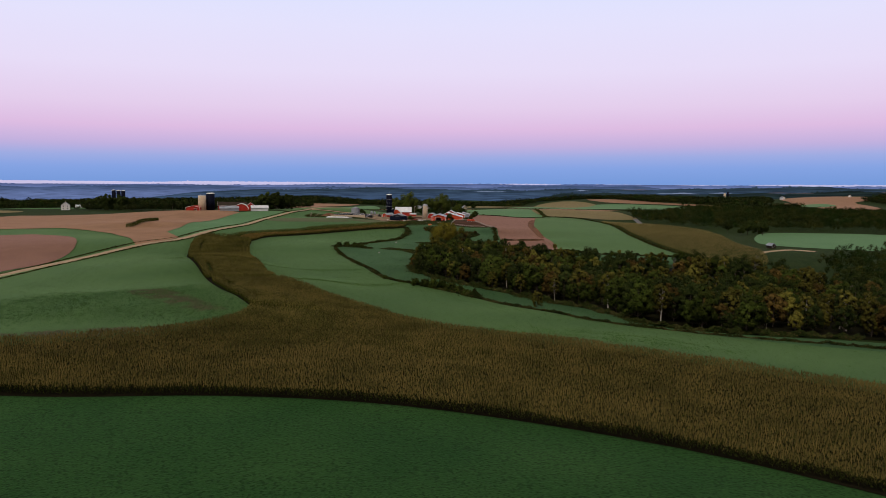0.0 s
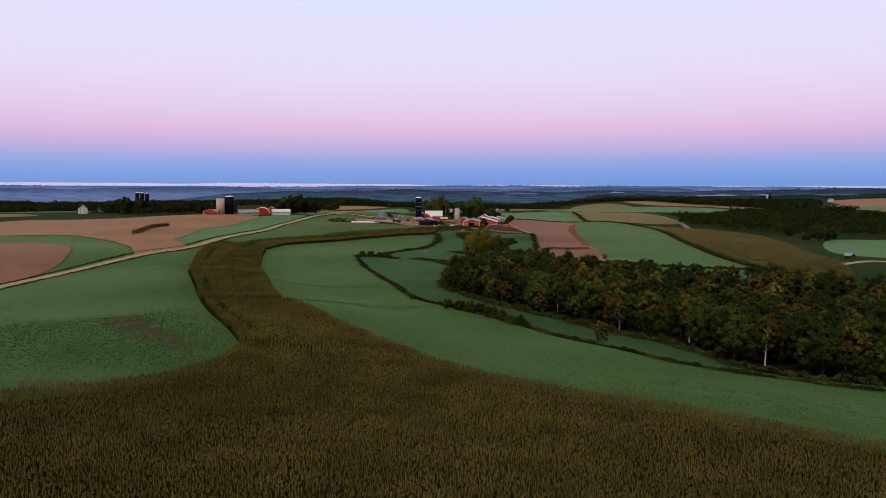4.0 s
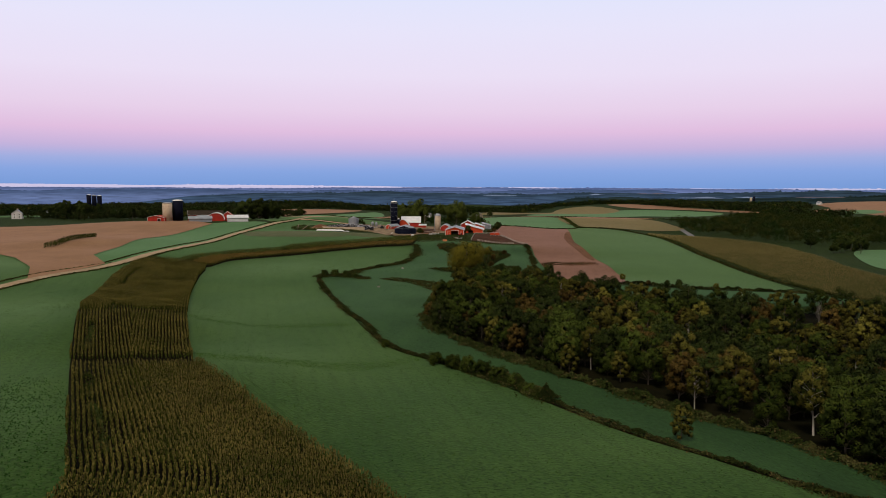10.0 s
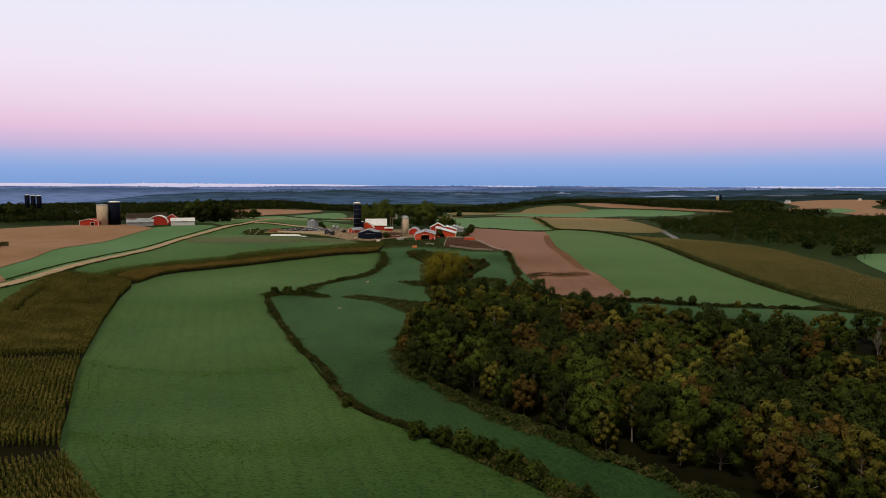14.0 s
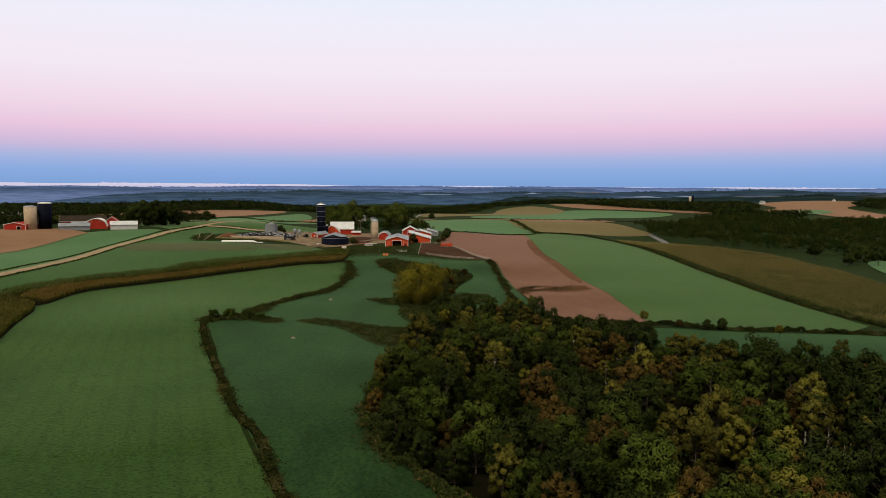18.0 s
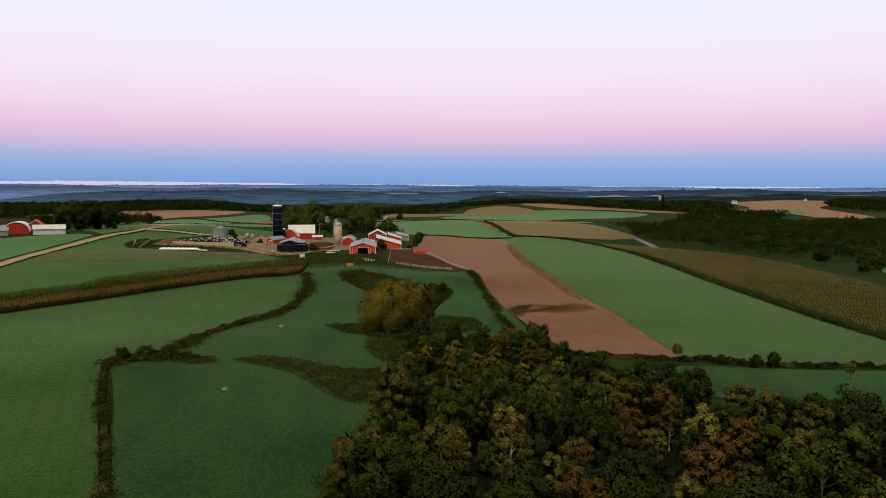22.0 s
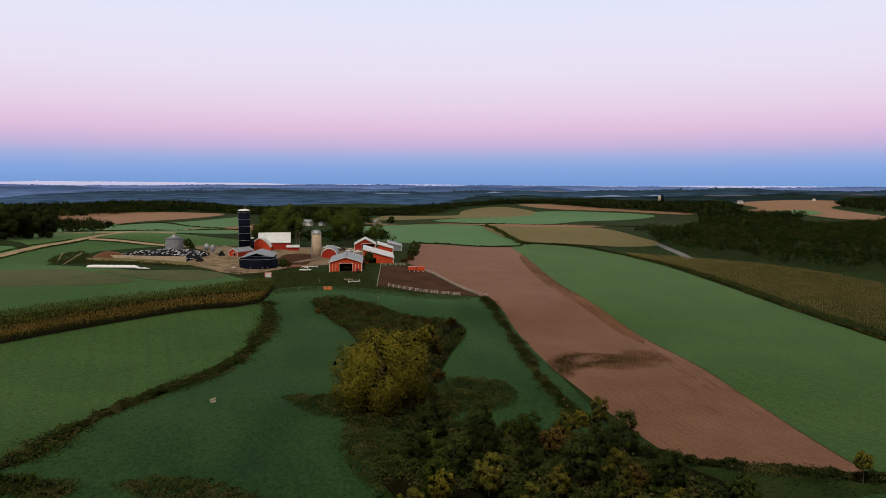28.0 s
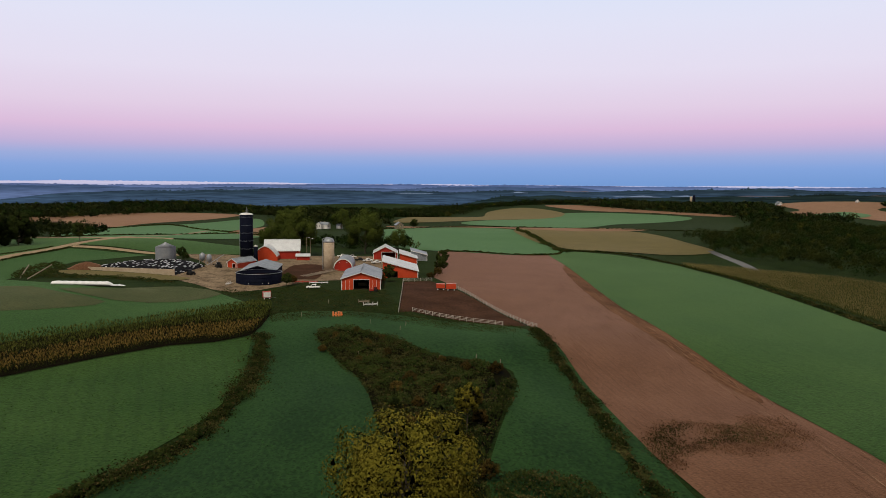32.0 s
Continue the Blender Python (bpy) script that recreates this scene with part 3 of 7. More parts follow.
field("hayfield", [(-148, 530), (-132, 582), (-108, 616), (-106, 628), (-89, 642), (-56, 667), (-30, 692), (-45, 716), (-85, 712), (-125, 735), (-120, 790), (-96, 822), (-136, 830), (-150, 770), (-158, 720), (-160, 620), (-160, 540)],
      GRASS_MID, "pale green hayfield beside the gravel road", 0.14, rounded=False)
field("alfalfa_field", [(-150, 790), (-144, 838), (-137, 876), (-150, 888), (-178, 912), (-215, 905), (-205, 860), (-165, 815)], GRASS, "green field west of the road fork", 0.16, rounded=False)
field("alfalfa_field", [(-132, 842), (-124, 878), (-104, 884), (-98, 866), (-92, 832), (-100, 834)], GRASS, "green field between road and driveway", 0.2, rounded=False)
field("worn_grass", [(-150, 716), (-120, 715), (-108, 714), (-94, 701), (-76, 689), (-84, 679), (-102, 673), (-140, 676), (-155, 695)], GRASS_WORN, "brownish worn grass before the bunker", 0.2)
field("rough_grass", [(-97, 708), (-79, 711), (-60, 727), (-45, 716), (-56, 697), (-74, 692)], GRASS_WORN, "olive rough grass strip before the bunker", 0.24)
field("hayfield", [(-136, 844), (-118, 840), (-80, 834), (-52, 848), (-50, 880), (-96, 884), (-126, 879)], GRASS, "green hayfield between the farm lanes", 0.14, rounded=False)
field("far_hayfield", [(55, 886), (122, 897), (140, 924), (150, 1085), (120, 1150), (40, 1180), (20, 960)], GRASS_LIGHT, "pale green hayfield behind the farm", 0.2)
field("dry_crop_field", [(150, 930), (248, 937), (262, 1000), (250, 1100), (150, 1110)], TAN, "olive-brown dry crop field", 0.4)
field("far_stubble", [(-440, 1400), (-247, 1150), (-200, 1240), (-150, 1500), (-240, 1650), (-420, 1560)], STUBBLE, "tan far stubble field", 0.4)
field("far_hayfield", [(-175, 919), (-240, 1130), (-170, 1220), (-120, 1400), (-90, 1250), (-100, 1080), (-60, 1000), (-102, 890)], GRASS_LIGHT, "pale green far hayfield", 0.3)
field("far_stubble", [(-98, 1074), (-80, 1230), (-55, 1200), (-52, 1000)], STUBBLE, "tan stubble field behind the silo", 0.35)
field("far_hayfield", [(126, 1289), (220, 1438), (369, 1695), (532, 1573), (406, 1412), (300, 1260), (219, 1140), (160, 1150)], GRASS_LIGHT, "pale green far field", 0.4)
field("far_stubble", [(54, 1351), (121, 1627), (208, 1642), (266, 1863), (337, 1901), (367, 1754), (345, 1634), (220, 1442), (134, 1342), (68, 1309)], TAN, "tan contour strip on the far hill", 0.5)
field("far_stubble", [(44, 1240), (153, 1140), (276, 1144), (261, 1105), (198, 1085), (150, 1118), (60, 1190)], STUBBLE, "narrow red-brown stubble strip", 0.5)
field("far_stubble", [(391, 1919), (417, 1748), (512, 1663), (583, 1570), (620, 1600), (540, 1720), (450, 1900)], STUBBLE, "tan far stubble field", 0.6)
field("far_stubble", [(843, 1762), (899, 1934), (987, 1990), (1123, 1849), (985, 1740), (935, 1586), (830, 1380), (760, 1400), (775, 1540), (716, 1577), (767, 1680)], STUBBLE, "tan far stubble field on the skyline", 1.0, cell=30)
field("far_hayfield", [(745, 1575), (825, 1649), (882, 1683), (862, 1595), (778, 1507)], GRASS_LIGHT, "green patch in the far tan field", 1.5, cell=20)
field("hayfield", [(256, 582), (300, 690), (330, 722), (370, 715), (440, 715), (430, 600), (325, 530), (280, 538)], GRASS_LIGHT, "pale green valley field below the wood", 0.3)
ribbon("valley_road", [(215, 500), (236, 516), (253, 524), (264, 512)], 3.2, GRAVEL, "pale gravel valley road", 0.4)

ribbon("gravel_road", [(-196, 200), (-190, 330), (-186, 376), (-178, 440), (-168, 515), (-162, 600), (-160, 700), (-152, 780), (-141, 836), (-130, 882), (-122, 975), (-120, 1100)], 5.2, GRAVEL, "pale gravel farm road with grassy verges")
ribbon("side_road", [(-250, 1000), (-185, 925), (-150, 893), (-131, 884), (-100, 888)], 5.0, GRAVEL, "pale gravel side road")
ribbon("driveway", [(-141, 838), (-118, 834), (-97, 830), (-80, 828)], 4.5, GRAVEL, "pale gravel farm driveway")
ribbon("country_road", [(226, 838), (237, 863), (246, 893), (251, 920), (256, 950)], 5.0, ASPHALT, "grey asphalt country road at the edge of the wood", 0.5)
field("farmyard", [(-84, 838), (-50, 842), (-10, 850), (30, 850), (30, 815), (14, 790), (12, 755), (-14, 745), (-24, 735), (-42, 720), (-58, 735), (-72, 752), (-64, 790)], YARD, "trodden gravel and dirt farmyard", 0.12, category="yard")
field("paddock", [(15, 676), (19, 678), (44, 656), (51, 655), (45, 690), (39, 719), (32, 743), (21, 740)], MUD, "dark muddy cattle paddock", 0.14, rounded=False, category="yard")


MAIN_ALFALFA = [(186, 88), (126, 131), (93, 153), (55, 177), (16, 202), (-13, 229), (-42, 270), (-70, 309), (-83, 341), (-95, 376), (-114, 436), (-126, 488), (-131, 522), (-128, 560), (-95, 608), (-70, 632),
                (-48, 647), (-26, 652), (-26, 600), (-40, 562), (-54, 520), (-64, 499), (-58, 470), (-39, 402), (-25, 364), (-7, 335), (17, 300), (36, 270), (64, 245), (140, 208), (220, 165)]
scatter("alfalfa_tufts", MAIN_ALFALFA, TUFT, 0.75, 0.11, 0.10, 90, "green tufts of growing alfalfa", 0, patchy=0.1)
scatter("alfalfa_tufts", [(-104, 176), (-72, 189), (-55, 206), (-51, 232), (-62, 260), (-91, 320), (-123, 393), (-144, 462), (-160, 440), (-165, 330), (-160, 200)], TUFT, 0.75, 0.11, 0.10, 91, "green tufts of growing alfalfa", 0, patchy=0.1)
scatter("pasture_tufts", [(-54, 516), (-36, 506), (-10, 497), (10, 520), (4, 545), (8, 575), (4, 600), (-1, 630), (-6, 650), (-22, 676), (-26, 650), (-24, 600), (-30, 574), (-44, 548)], TUFT_DEW, 0.6, 0.11, 0.12, 93, "dewy tufts of pasture grass", 0, patchy=0.2)
scatter("pasture_tufts", [(38, 535), (42, 547), (46, 579), (48, 608), (50, 640), (42, 656), (38, 620), (27, 577), (20, 552), (24, 535)], TUFT_DEW, 0.6, 0.11, 0.12, 94, "dewy tufts of pasture grass", 0, patchy=0.2)
scatter("pasture_tufts", [(-64, 499), (-57, 470), (-38, 402), (-24, 364), (-6, 335), (18, 300), (37, 270), (65, 245), (90, 240), (64, 272), (40, 303), (16, 337), (-4, 384), (-8, 425), (2, 458), (-10, 497), (-36, 508)], TUFT_DEW, 0.6, 0.11, 0.12, 95, "dewy tufts of pasture grass", 0, patchy=0.2)
scatter("grass_waterway", [(-66, 320), (-50, 317), (-30, 321), (-14, 337), (-12, 346), (-30, 333), (-50, 327), (-70, 329)], GRASS_LUSH, 4, 0.13, 0.12, 96, "bright grass waterway across the alfalfa", 2.5)
scatter("grass_waterway", [(-94, 377), (-70, 375), (-40, 383), (-36, 391), (-70, 382), (-95, 383)], GRASS_LUSH, 3, 0.13, 0.12, 97, "narrow bright grass waterway across the alfalfa", 2.5)
scatter("rank_grass", [(8, 228), (40, 203), (72, 192), (90, 202), (60, 226), (30, 236)], GRASS_LUSH, 3.5, 0.12, 0.12, 98, "yellow-green rank patch in the alfalfa", 6, patchy=0.4)
scatter("bare_patch", [(-114, 278), (-104, 287), (-93, 270), (-78, 248), (-64, 232), (-70, 226), (-86, 238), (-102, 256)], PALE_SOIL, 34, 0.12, 0.02, 99, "washed bare soil patch in the alfalfa", 6, category="soil", patchy=0.2)
scatter("bare_patch", [(-116, 195), (-96, 202), (-80, 206), (-64, 204), (-78, 197), (-94, 190)], PALE_SOIL, 34, 0.12, 0.02, 100, "pale washed soil at the corn edge", 3, category="soil", patchy=0.3)
scatter("lodged_alfalfa", [(-150, 196), (-116, 206), (-76, 208), (-57, 214), (-54, 236), (-66, 262), (-88, 300), (-104, 300), (-122, 282), (-150, 268)], TUFT_DARK, 3.4, 0.15, 0.14, 110, "lodged dark green clumps of uncut alfalfa", 14)


def wheel_tracks(name, line, label, gauge=1.9, wide=0.32):
    """A pair of pressed wheel marks along a line."""
    c = curve(line, False, 2.0)
    d = np.gradient(c, axis=0)
    d /= np.linalg.norm(d, axis=1)[:, None]
    nrm = np.column_stack([-d[:, 1], d[:, 0]])
    verts, faces = [], []
    for side in (-1, 1):
        base = len(verts)
        for k, ((x, y), (nx, ny)) in enumerate(zip(c, nrm)):
            w = wide * (0.6 + 0.4 * math.sin(k * 0.7 + side) * math.sin(k * 0.23))
            for o in (side * gauge / 2 - w / 2, side * gauge / 2 + w / 2):
                px, py = x + nx * o, y + ny * o
                verts.append((px, py, float(height(px, py)) + 0.235))
        faces += [(base + 2 * k, base + 2 * k + 2, base + 2 * k + 3, base + 2 * k + 1) for k in range(len(c) - 1)]
    return tagged(new(name, mesh_of(name, verts, faces, GRASS_PRESSED)), label, "wheel marks", kind="structure")


def beside(line, off):
    """A line that runs beside another."""
    c = curve(line, False, 10.0)
    d = np.gradient(c, axis=0)
    d /= np.linalg.norm(d, axis=1)[:, None]
    return [tuple(q) for q in c + np.column_stack([-d[:, 1], d[:, 0]]) * off]


FIELD_RIM = [(126, 131), (93, 153), (55, 177), (16, 202), (-13, 229), (-42, 270), (-70, 309), (-83, 341)]
for off in (-3, -11, -20):
    wheel_tracks("wheel_marks", beside(FIELD_RIM, off), "faint pressed wheel marks in the alfalfa")
wheel_tracks("wheel_marks", [(-60, 330), (-50, 300), (-36, 276), (-20, 258), (-8, 250), (-2, 256), (-8, 268), (-24, 286)], "faint looping wheel marks in the alfalfa")
wheel_tracks("wheel_marks", [(-104, 480), (-98, 430), (-86, 380), (-76, 352)], "faint pressed wheel marks in the alfalfa")
field("damp_strip", [(112, 825), (116, 845), (110, 808), (98, 730), (93, 690), (90, 640), (88.5, 605), (86, 590), (84, 610), (84, 650), (87, 692), (93, 740), (104, 800)], SOIL_DAMP, "dark damp strip along the edge of the tilled field", 0.13, cell=3, category="soil", ragged=0.25)
scatter("furrow_ridges", [(104, 800), (112, 838), (98, 735), (92, 660), (90, 610), (88, 550), (86, 520), (80, 515), (79, 560), (80, 640), (84, 720)], PALE_CLOD, 0.10, 0.07, 0, 111, "pale dry ridges along the furrows", 3, 0.17, "soil", along=(86, 5))
scatter("damp_tracks", [(104, 800), (112, 838), (101, 740), (95, 650), (94, 590), (91, 545), (87, 520), (78, 545), (80, 600), (74, 660), (80, 740)], CLOD, 0.12, 0.06, 0, 101, "dark damp streaks along the tilled field", 6, 0.16, "soil", along=(86, 4.5), patchy=0.35)
scatter("damp_tracks", [(58, 535), (66, 525), (80, 510), (86, 535), (88, 620), (84, 700), (60, 700), (55, 640), (54, 580)], CLOD, 0.03, 0.05, 0, 102, "faint dark drill marks in the tilled field", 4, 0.16, "soil", along=(87, 5))
scatter("damp_clods", [(50, 574), (61, 582), (70, 580), (84, 584), (84, 567), (69, 561), (60, 563), (51, 556)], CLOD, 16, 0.12, 0.02, 103, "dark damp clods in the weedy patch", 3, 0.16, "soil", patchy=0.25)
scatter("field_weeds", [(52, 573), (61, 580), (71, 577), (72, 568), (62, 566), (51, 559)], BRUSH, 22, 0.1, 0.15, 104, "green and straw weeds in the tilled field", 3, 0.16, "weeds", patchy=0.4)
# sheet that paints the shade between the trunks of the wood
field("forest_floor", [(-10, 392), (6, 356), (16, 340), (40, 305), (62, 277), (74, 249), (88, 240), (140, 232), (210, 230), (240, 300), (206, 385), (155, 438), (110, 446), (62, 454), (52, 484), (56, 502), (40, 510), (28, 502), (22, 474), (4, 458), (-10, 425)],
      SHADED_FLOOR, "leaf litter under the wood, painted near-black with its shade", 0.3)

scatter("dry_weeds", [(64, 574), (72, 578), (80, 576), (80, 570), (70, 566)], STRAW, 12, 0.12, 0.15, 105, "straw-coloured dead weeds in the tilled field", 3, 0.16, "weeds", patchy=0.3)

# ---- crops ----
def corn_plants(rng, x, y, way, tall):
    """Corn plants at the given places: blades that arch mostly along the row, and a tassel each."""
    n = len(x)
    h = tall * rng.uniform(0.8, 1.15, n) * (1 + 0.07 * np.sin(x * 0.21 + 1.3 * np.sin(y * 0.17)))
    tris = []
    base = np.column_stack([x, y, height(x, y) + 0.35])
    up = np.array([0, 0, 1.0])
    for k in range(5):
        ang = way + rng.normal(0, 0.3, n) + math.pi * rng.integers(0, 2, n)
        d = np.column_stack([np.cos(ang), np.sin(ang), np.zeros(n)])
        s = np.column_stack([-np.sin(ang), np.cos(ang), np.zeros(n)]) * 0.115
        hz = (h * (0.17 + 0.18 * k))[:, None]
        reach = rng.uniform(0.26, 0.48, n)[:, None]
        a = base + up * hz
        m = a + d * reach * 0.55 + up * 0.30
        e = a + d * reach * 1.15 - up * rng.uniform(0.0, 0.3, n)[:, None]
        tris += [np.stack([a - s * 0.6, m + s, m - s], 1), np.stack([m - s, m + s, e], 1)]
    w = np.column_stack([np.cos(way), np.sin(way), np.zeros(n)]) * 0.11
    top, low = base + up * (h + 0.32)[:, None], base + up * (h * 0.82)[:, None]
    tris.append(np.stack([low - w, low + w, top], 1))
    return np.stack(tris, 1).reshape(-1, 3, 3)


def rows_along(spine, half, gap, step):
    """Places along rows that run beside a line, at both sides of it, and the way that each row runs there."""
    c = curve(spine, False, step)
    d = np.gradient(c, axis=0)
    d /= np.linalg.norm(d, axis=1)[:, None]
    nrm = np.column_stack([-d[:, 1], d[:, 0]])
    ang = np.unwrap(np.arctan2(d[:, 1], d[:, 0]))
    out = []
    for k in range(int(-half / gap), int(half / gap) + 1):
        p = c + nrm * (k * gap)
        s = np.concatenate([[0], np.cumsum(np.linalg.norm(np.diff(p, axis=0), axis=1))])
        u = np.arange(0, s[-1], step)
        out.append(np.column_stack([np.interp(u, s, p[:, 0]), np.interp(u, s, p[:, 1]), np.interp(u, s, ang)]))
    return np.concatenate(out)


def near_line(p, line, wide):
    """Which places lie within a distance of a line."""
    c = curve(line, False, 2.0)
    hit = np.zeros(len(p), bool)
    for q in c:
        hit |= np.hypot(p[:, 0] - q[0], p[:, 1] - q[1]) < wide
    return hit


def corn_field(name, outline, spine, half, gap, step, tall, mt, label, gaps=(), seed=1, keep=None):
    rng = np.random.default_rng(seed)
    o = curve(outline, True, 6)
    p = rows_along(spine, half, gap, step)
    p = p[inside(o, p[:, 0], p[:, 1])]
    # one plant to a place where rows crowd together
    one = np.unique(np.round(p[:, :2] / (step * 0.8)).astype(np.int64), axis=0, return_index=True)[1]
    p = p[np.sort(one)]
    p[:, :2] += rng.normal(0, 0.09, (len(p), 2)) + np.column_stack([np.cos(p[:, 2]), np.sin(p[:, 2])]) * rng.uniform(-0.2, 0.2, (len(p), 1))
    p = p[rng.uniform(0, 1, len(p)) > 0.05]
    for line, wide in gaps:
        p = p[~near_line(p, line, wide / 2)]
    if keep is not None:
        p = p[keep(p)]
    mts = [CORN_GREEN, mt, CORN_TASSEL if mt is CORN else mt]
    ob = new(name, quick_mesh(name, corn_plants(rng, p[:, 0], p[:, 1], p[:, 2], tall), 3, mts, np.tile([0, 0, 0, 0, 0, 1, 1, 0, 1, 1, 2], len(p))))
    return tagged(ob, label, "corn", kind="stuff")


WEST_EDGE = [(-168, 540), (-160, 515), (-150, 460), (-129, 391), (-97, 317), (-68, 257), (-57, 232), (-60, 210), (-75, 194), (-106, 182), (-150, 178), (-180, 176)]
EAST_EDGE = [(-130, 540), (-128, 520), (-121, 490), (-108, 437), (-89, 377), (-77, 343), (-64, 311), (-36, 273), (-8, 234), (21, 207), (60, 182), (97, 157), (130, 135), (200, 92)]
SOUTH_EDGE = [(-170, 152), (-150, 150), (-82, 140), (-40, 140), (3, 133), (39, 116), (75, 88), (130, 60), (170, 40)]


def edge_distance(p, line):
    c = curve(line, False, 3.0)
    d = np.full(len(p), 1e9)
    for q in c:
        d = np.minimum(d, np.hypot(p[:, 0] - q[0], p[:, 1] - q[1]))
    return d


def nearest_edge(k):
    """Which places lie nearest to the k-th edge of the field."""
    return lambda p: np.argmin([edge_distance(p, e) for e in (WEST_EDGE, EAST_EDGE, SOUTH_EDGE)], axis=0) == k


WASHOUTS = [([(-118, 366), (-113, 366), (-102, 370), (-90, 380)], 9.0), ([(-94, 312), (-88, 312), (-80, 314), (-68, 313)], 9.5),
            ([(-150, 490), (-146, 470), (-139, 445)], 2.4), ([(-116, 385), (-110, 372)], 2.4), ([(-105, 346), (-98, 328)], 2.6), ([(-86, 302), (-83, 297), (-78, 286)], 2.6), ([(-74, 278), (-68, 268), (-59, 251)], 2.2)]
# soil sheet carrying the painted shade of rows and gaps
field("corn_ground", CORN_FIELD, SHADED_CORN_FLOOR, "soil under the standing corn with the row shade painted in", 0.3)
for k, edge in enumerate((WEST_EDGE, EAST_EDGE, SOUTH_EDGE)):
    corn_field("corn_field", CORN_FIELD, edge, 60, 0.84, 0.42, 2.3, CORN, "rows of ripening olive-gold standing corn", WASHOUTS, 10 + k, nearest_edge(k))
field("corn_ground", CORN_BAND, SHADED_CORN_FLOOR, "soil under the narrow corn strip with the row shade painted in", 0.4)
BAND_SPINE = [(-138, 530), (-126, 568), (-96, 610), (-60, 640), (-27, 655), (-8, 664)]
BAND_FRONT = [(-128, 522), (-122, 556), (-89, 603), (-66, 626), (-46, 641), (-27, 650)]
corn_field("corn_strip", CORN_BAND, BAND_SPINE, 40, 0.95, 0.6, 2.5, CORN_MIX, "narrow strip of green standing corn", (), 2, lambda p: ~near_line(p, BAND_FRONT, 11))
corn_field("dry_corn_strip", CORN_BAND, BAND_SPINE, 40, 0.95, 0.6, 2.2, CORN_DRY, "golden dry outer rows of the corn strip", (), 3, lambda p: near_line(p, BAND_FRONT, 10))
corn_field("crop_strip", [(-228, 556), (-224, 556), (-223, 608), (-227, 608)], [(-226, 550), (-225, 610)], 3, 0.9, 0.5, 2.6, CORN_GREEN, "short dark strip of standing corn in the stubble", (), 4)
corn_field("corn_slope", [(196, 866), (250, 797), (268, 731), (232, 570), (222, 500), (200, 450), (176, 470), (170, 500), (169, 556), (171, 607), (173, 650), (184, 730)], [(150, 440), (172, 560), (184, 700), (205, 880)], 110, 1.25, 1.1, 2.0, CORN_TAN,
           "yellow-brown standing corn on the far slope", (), 5)

# ---- trees and brush ----
def limb(verts, faces, p, q, r0, r1, sides=6):
    p, q = Vector(p), Vector(q)
    d = (q - p).normalized()
    a = d.orthogonal().normalized()
    b = d.cross(a)
    s = len(verts)
    for c, r in ((p, r0), (q, r1)):
        for i in range(sides):
            t = 2 * math.pi * i / sides
            verts.append(c + a * (r * math.cos(t)) + b * (r * math.sin(t)))
    for i in range(sides):
        faces.append((s + i, s + (i + 1) % sides, s + sides + (i + 1) % sides, s + sides + i))


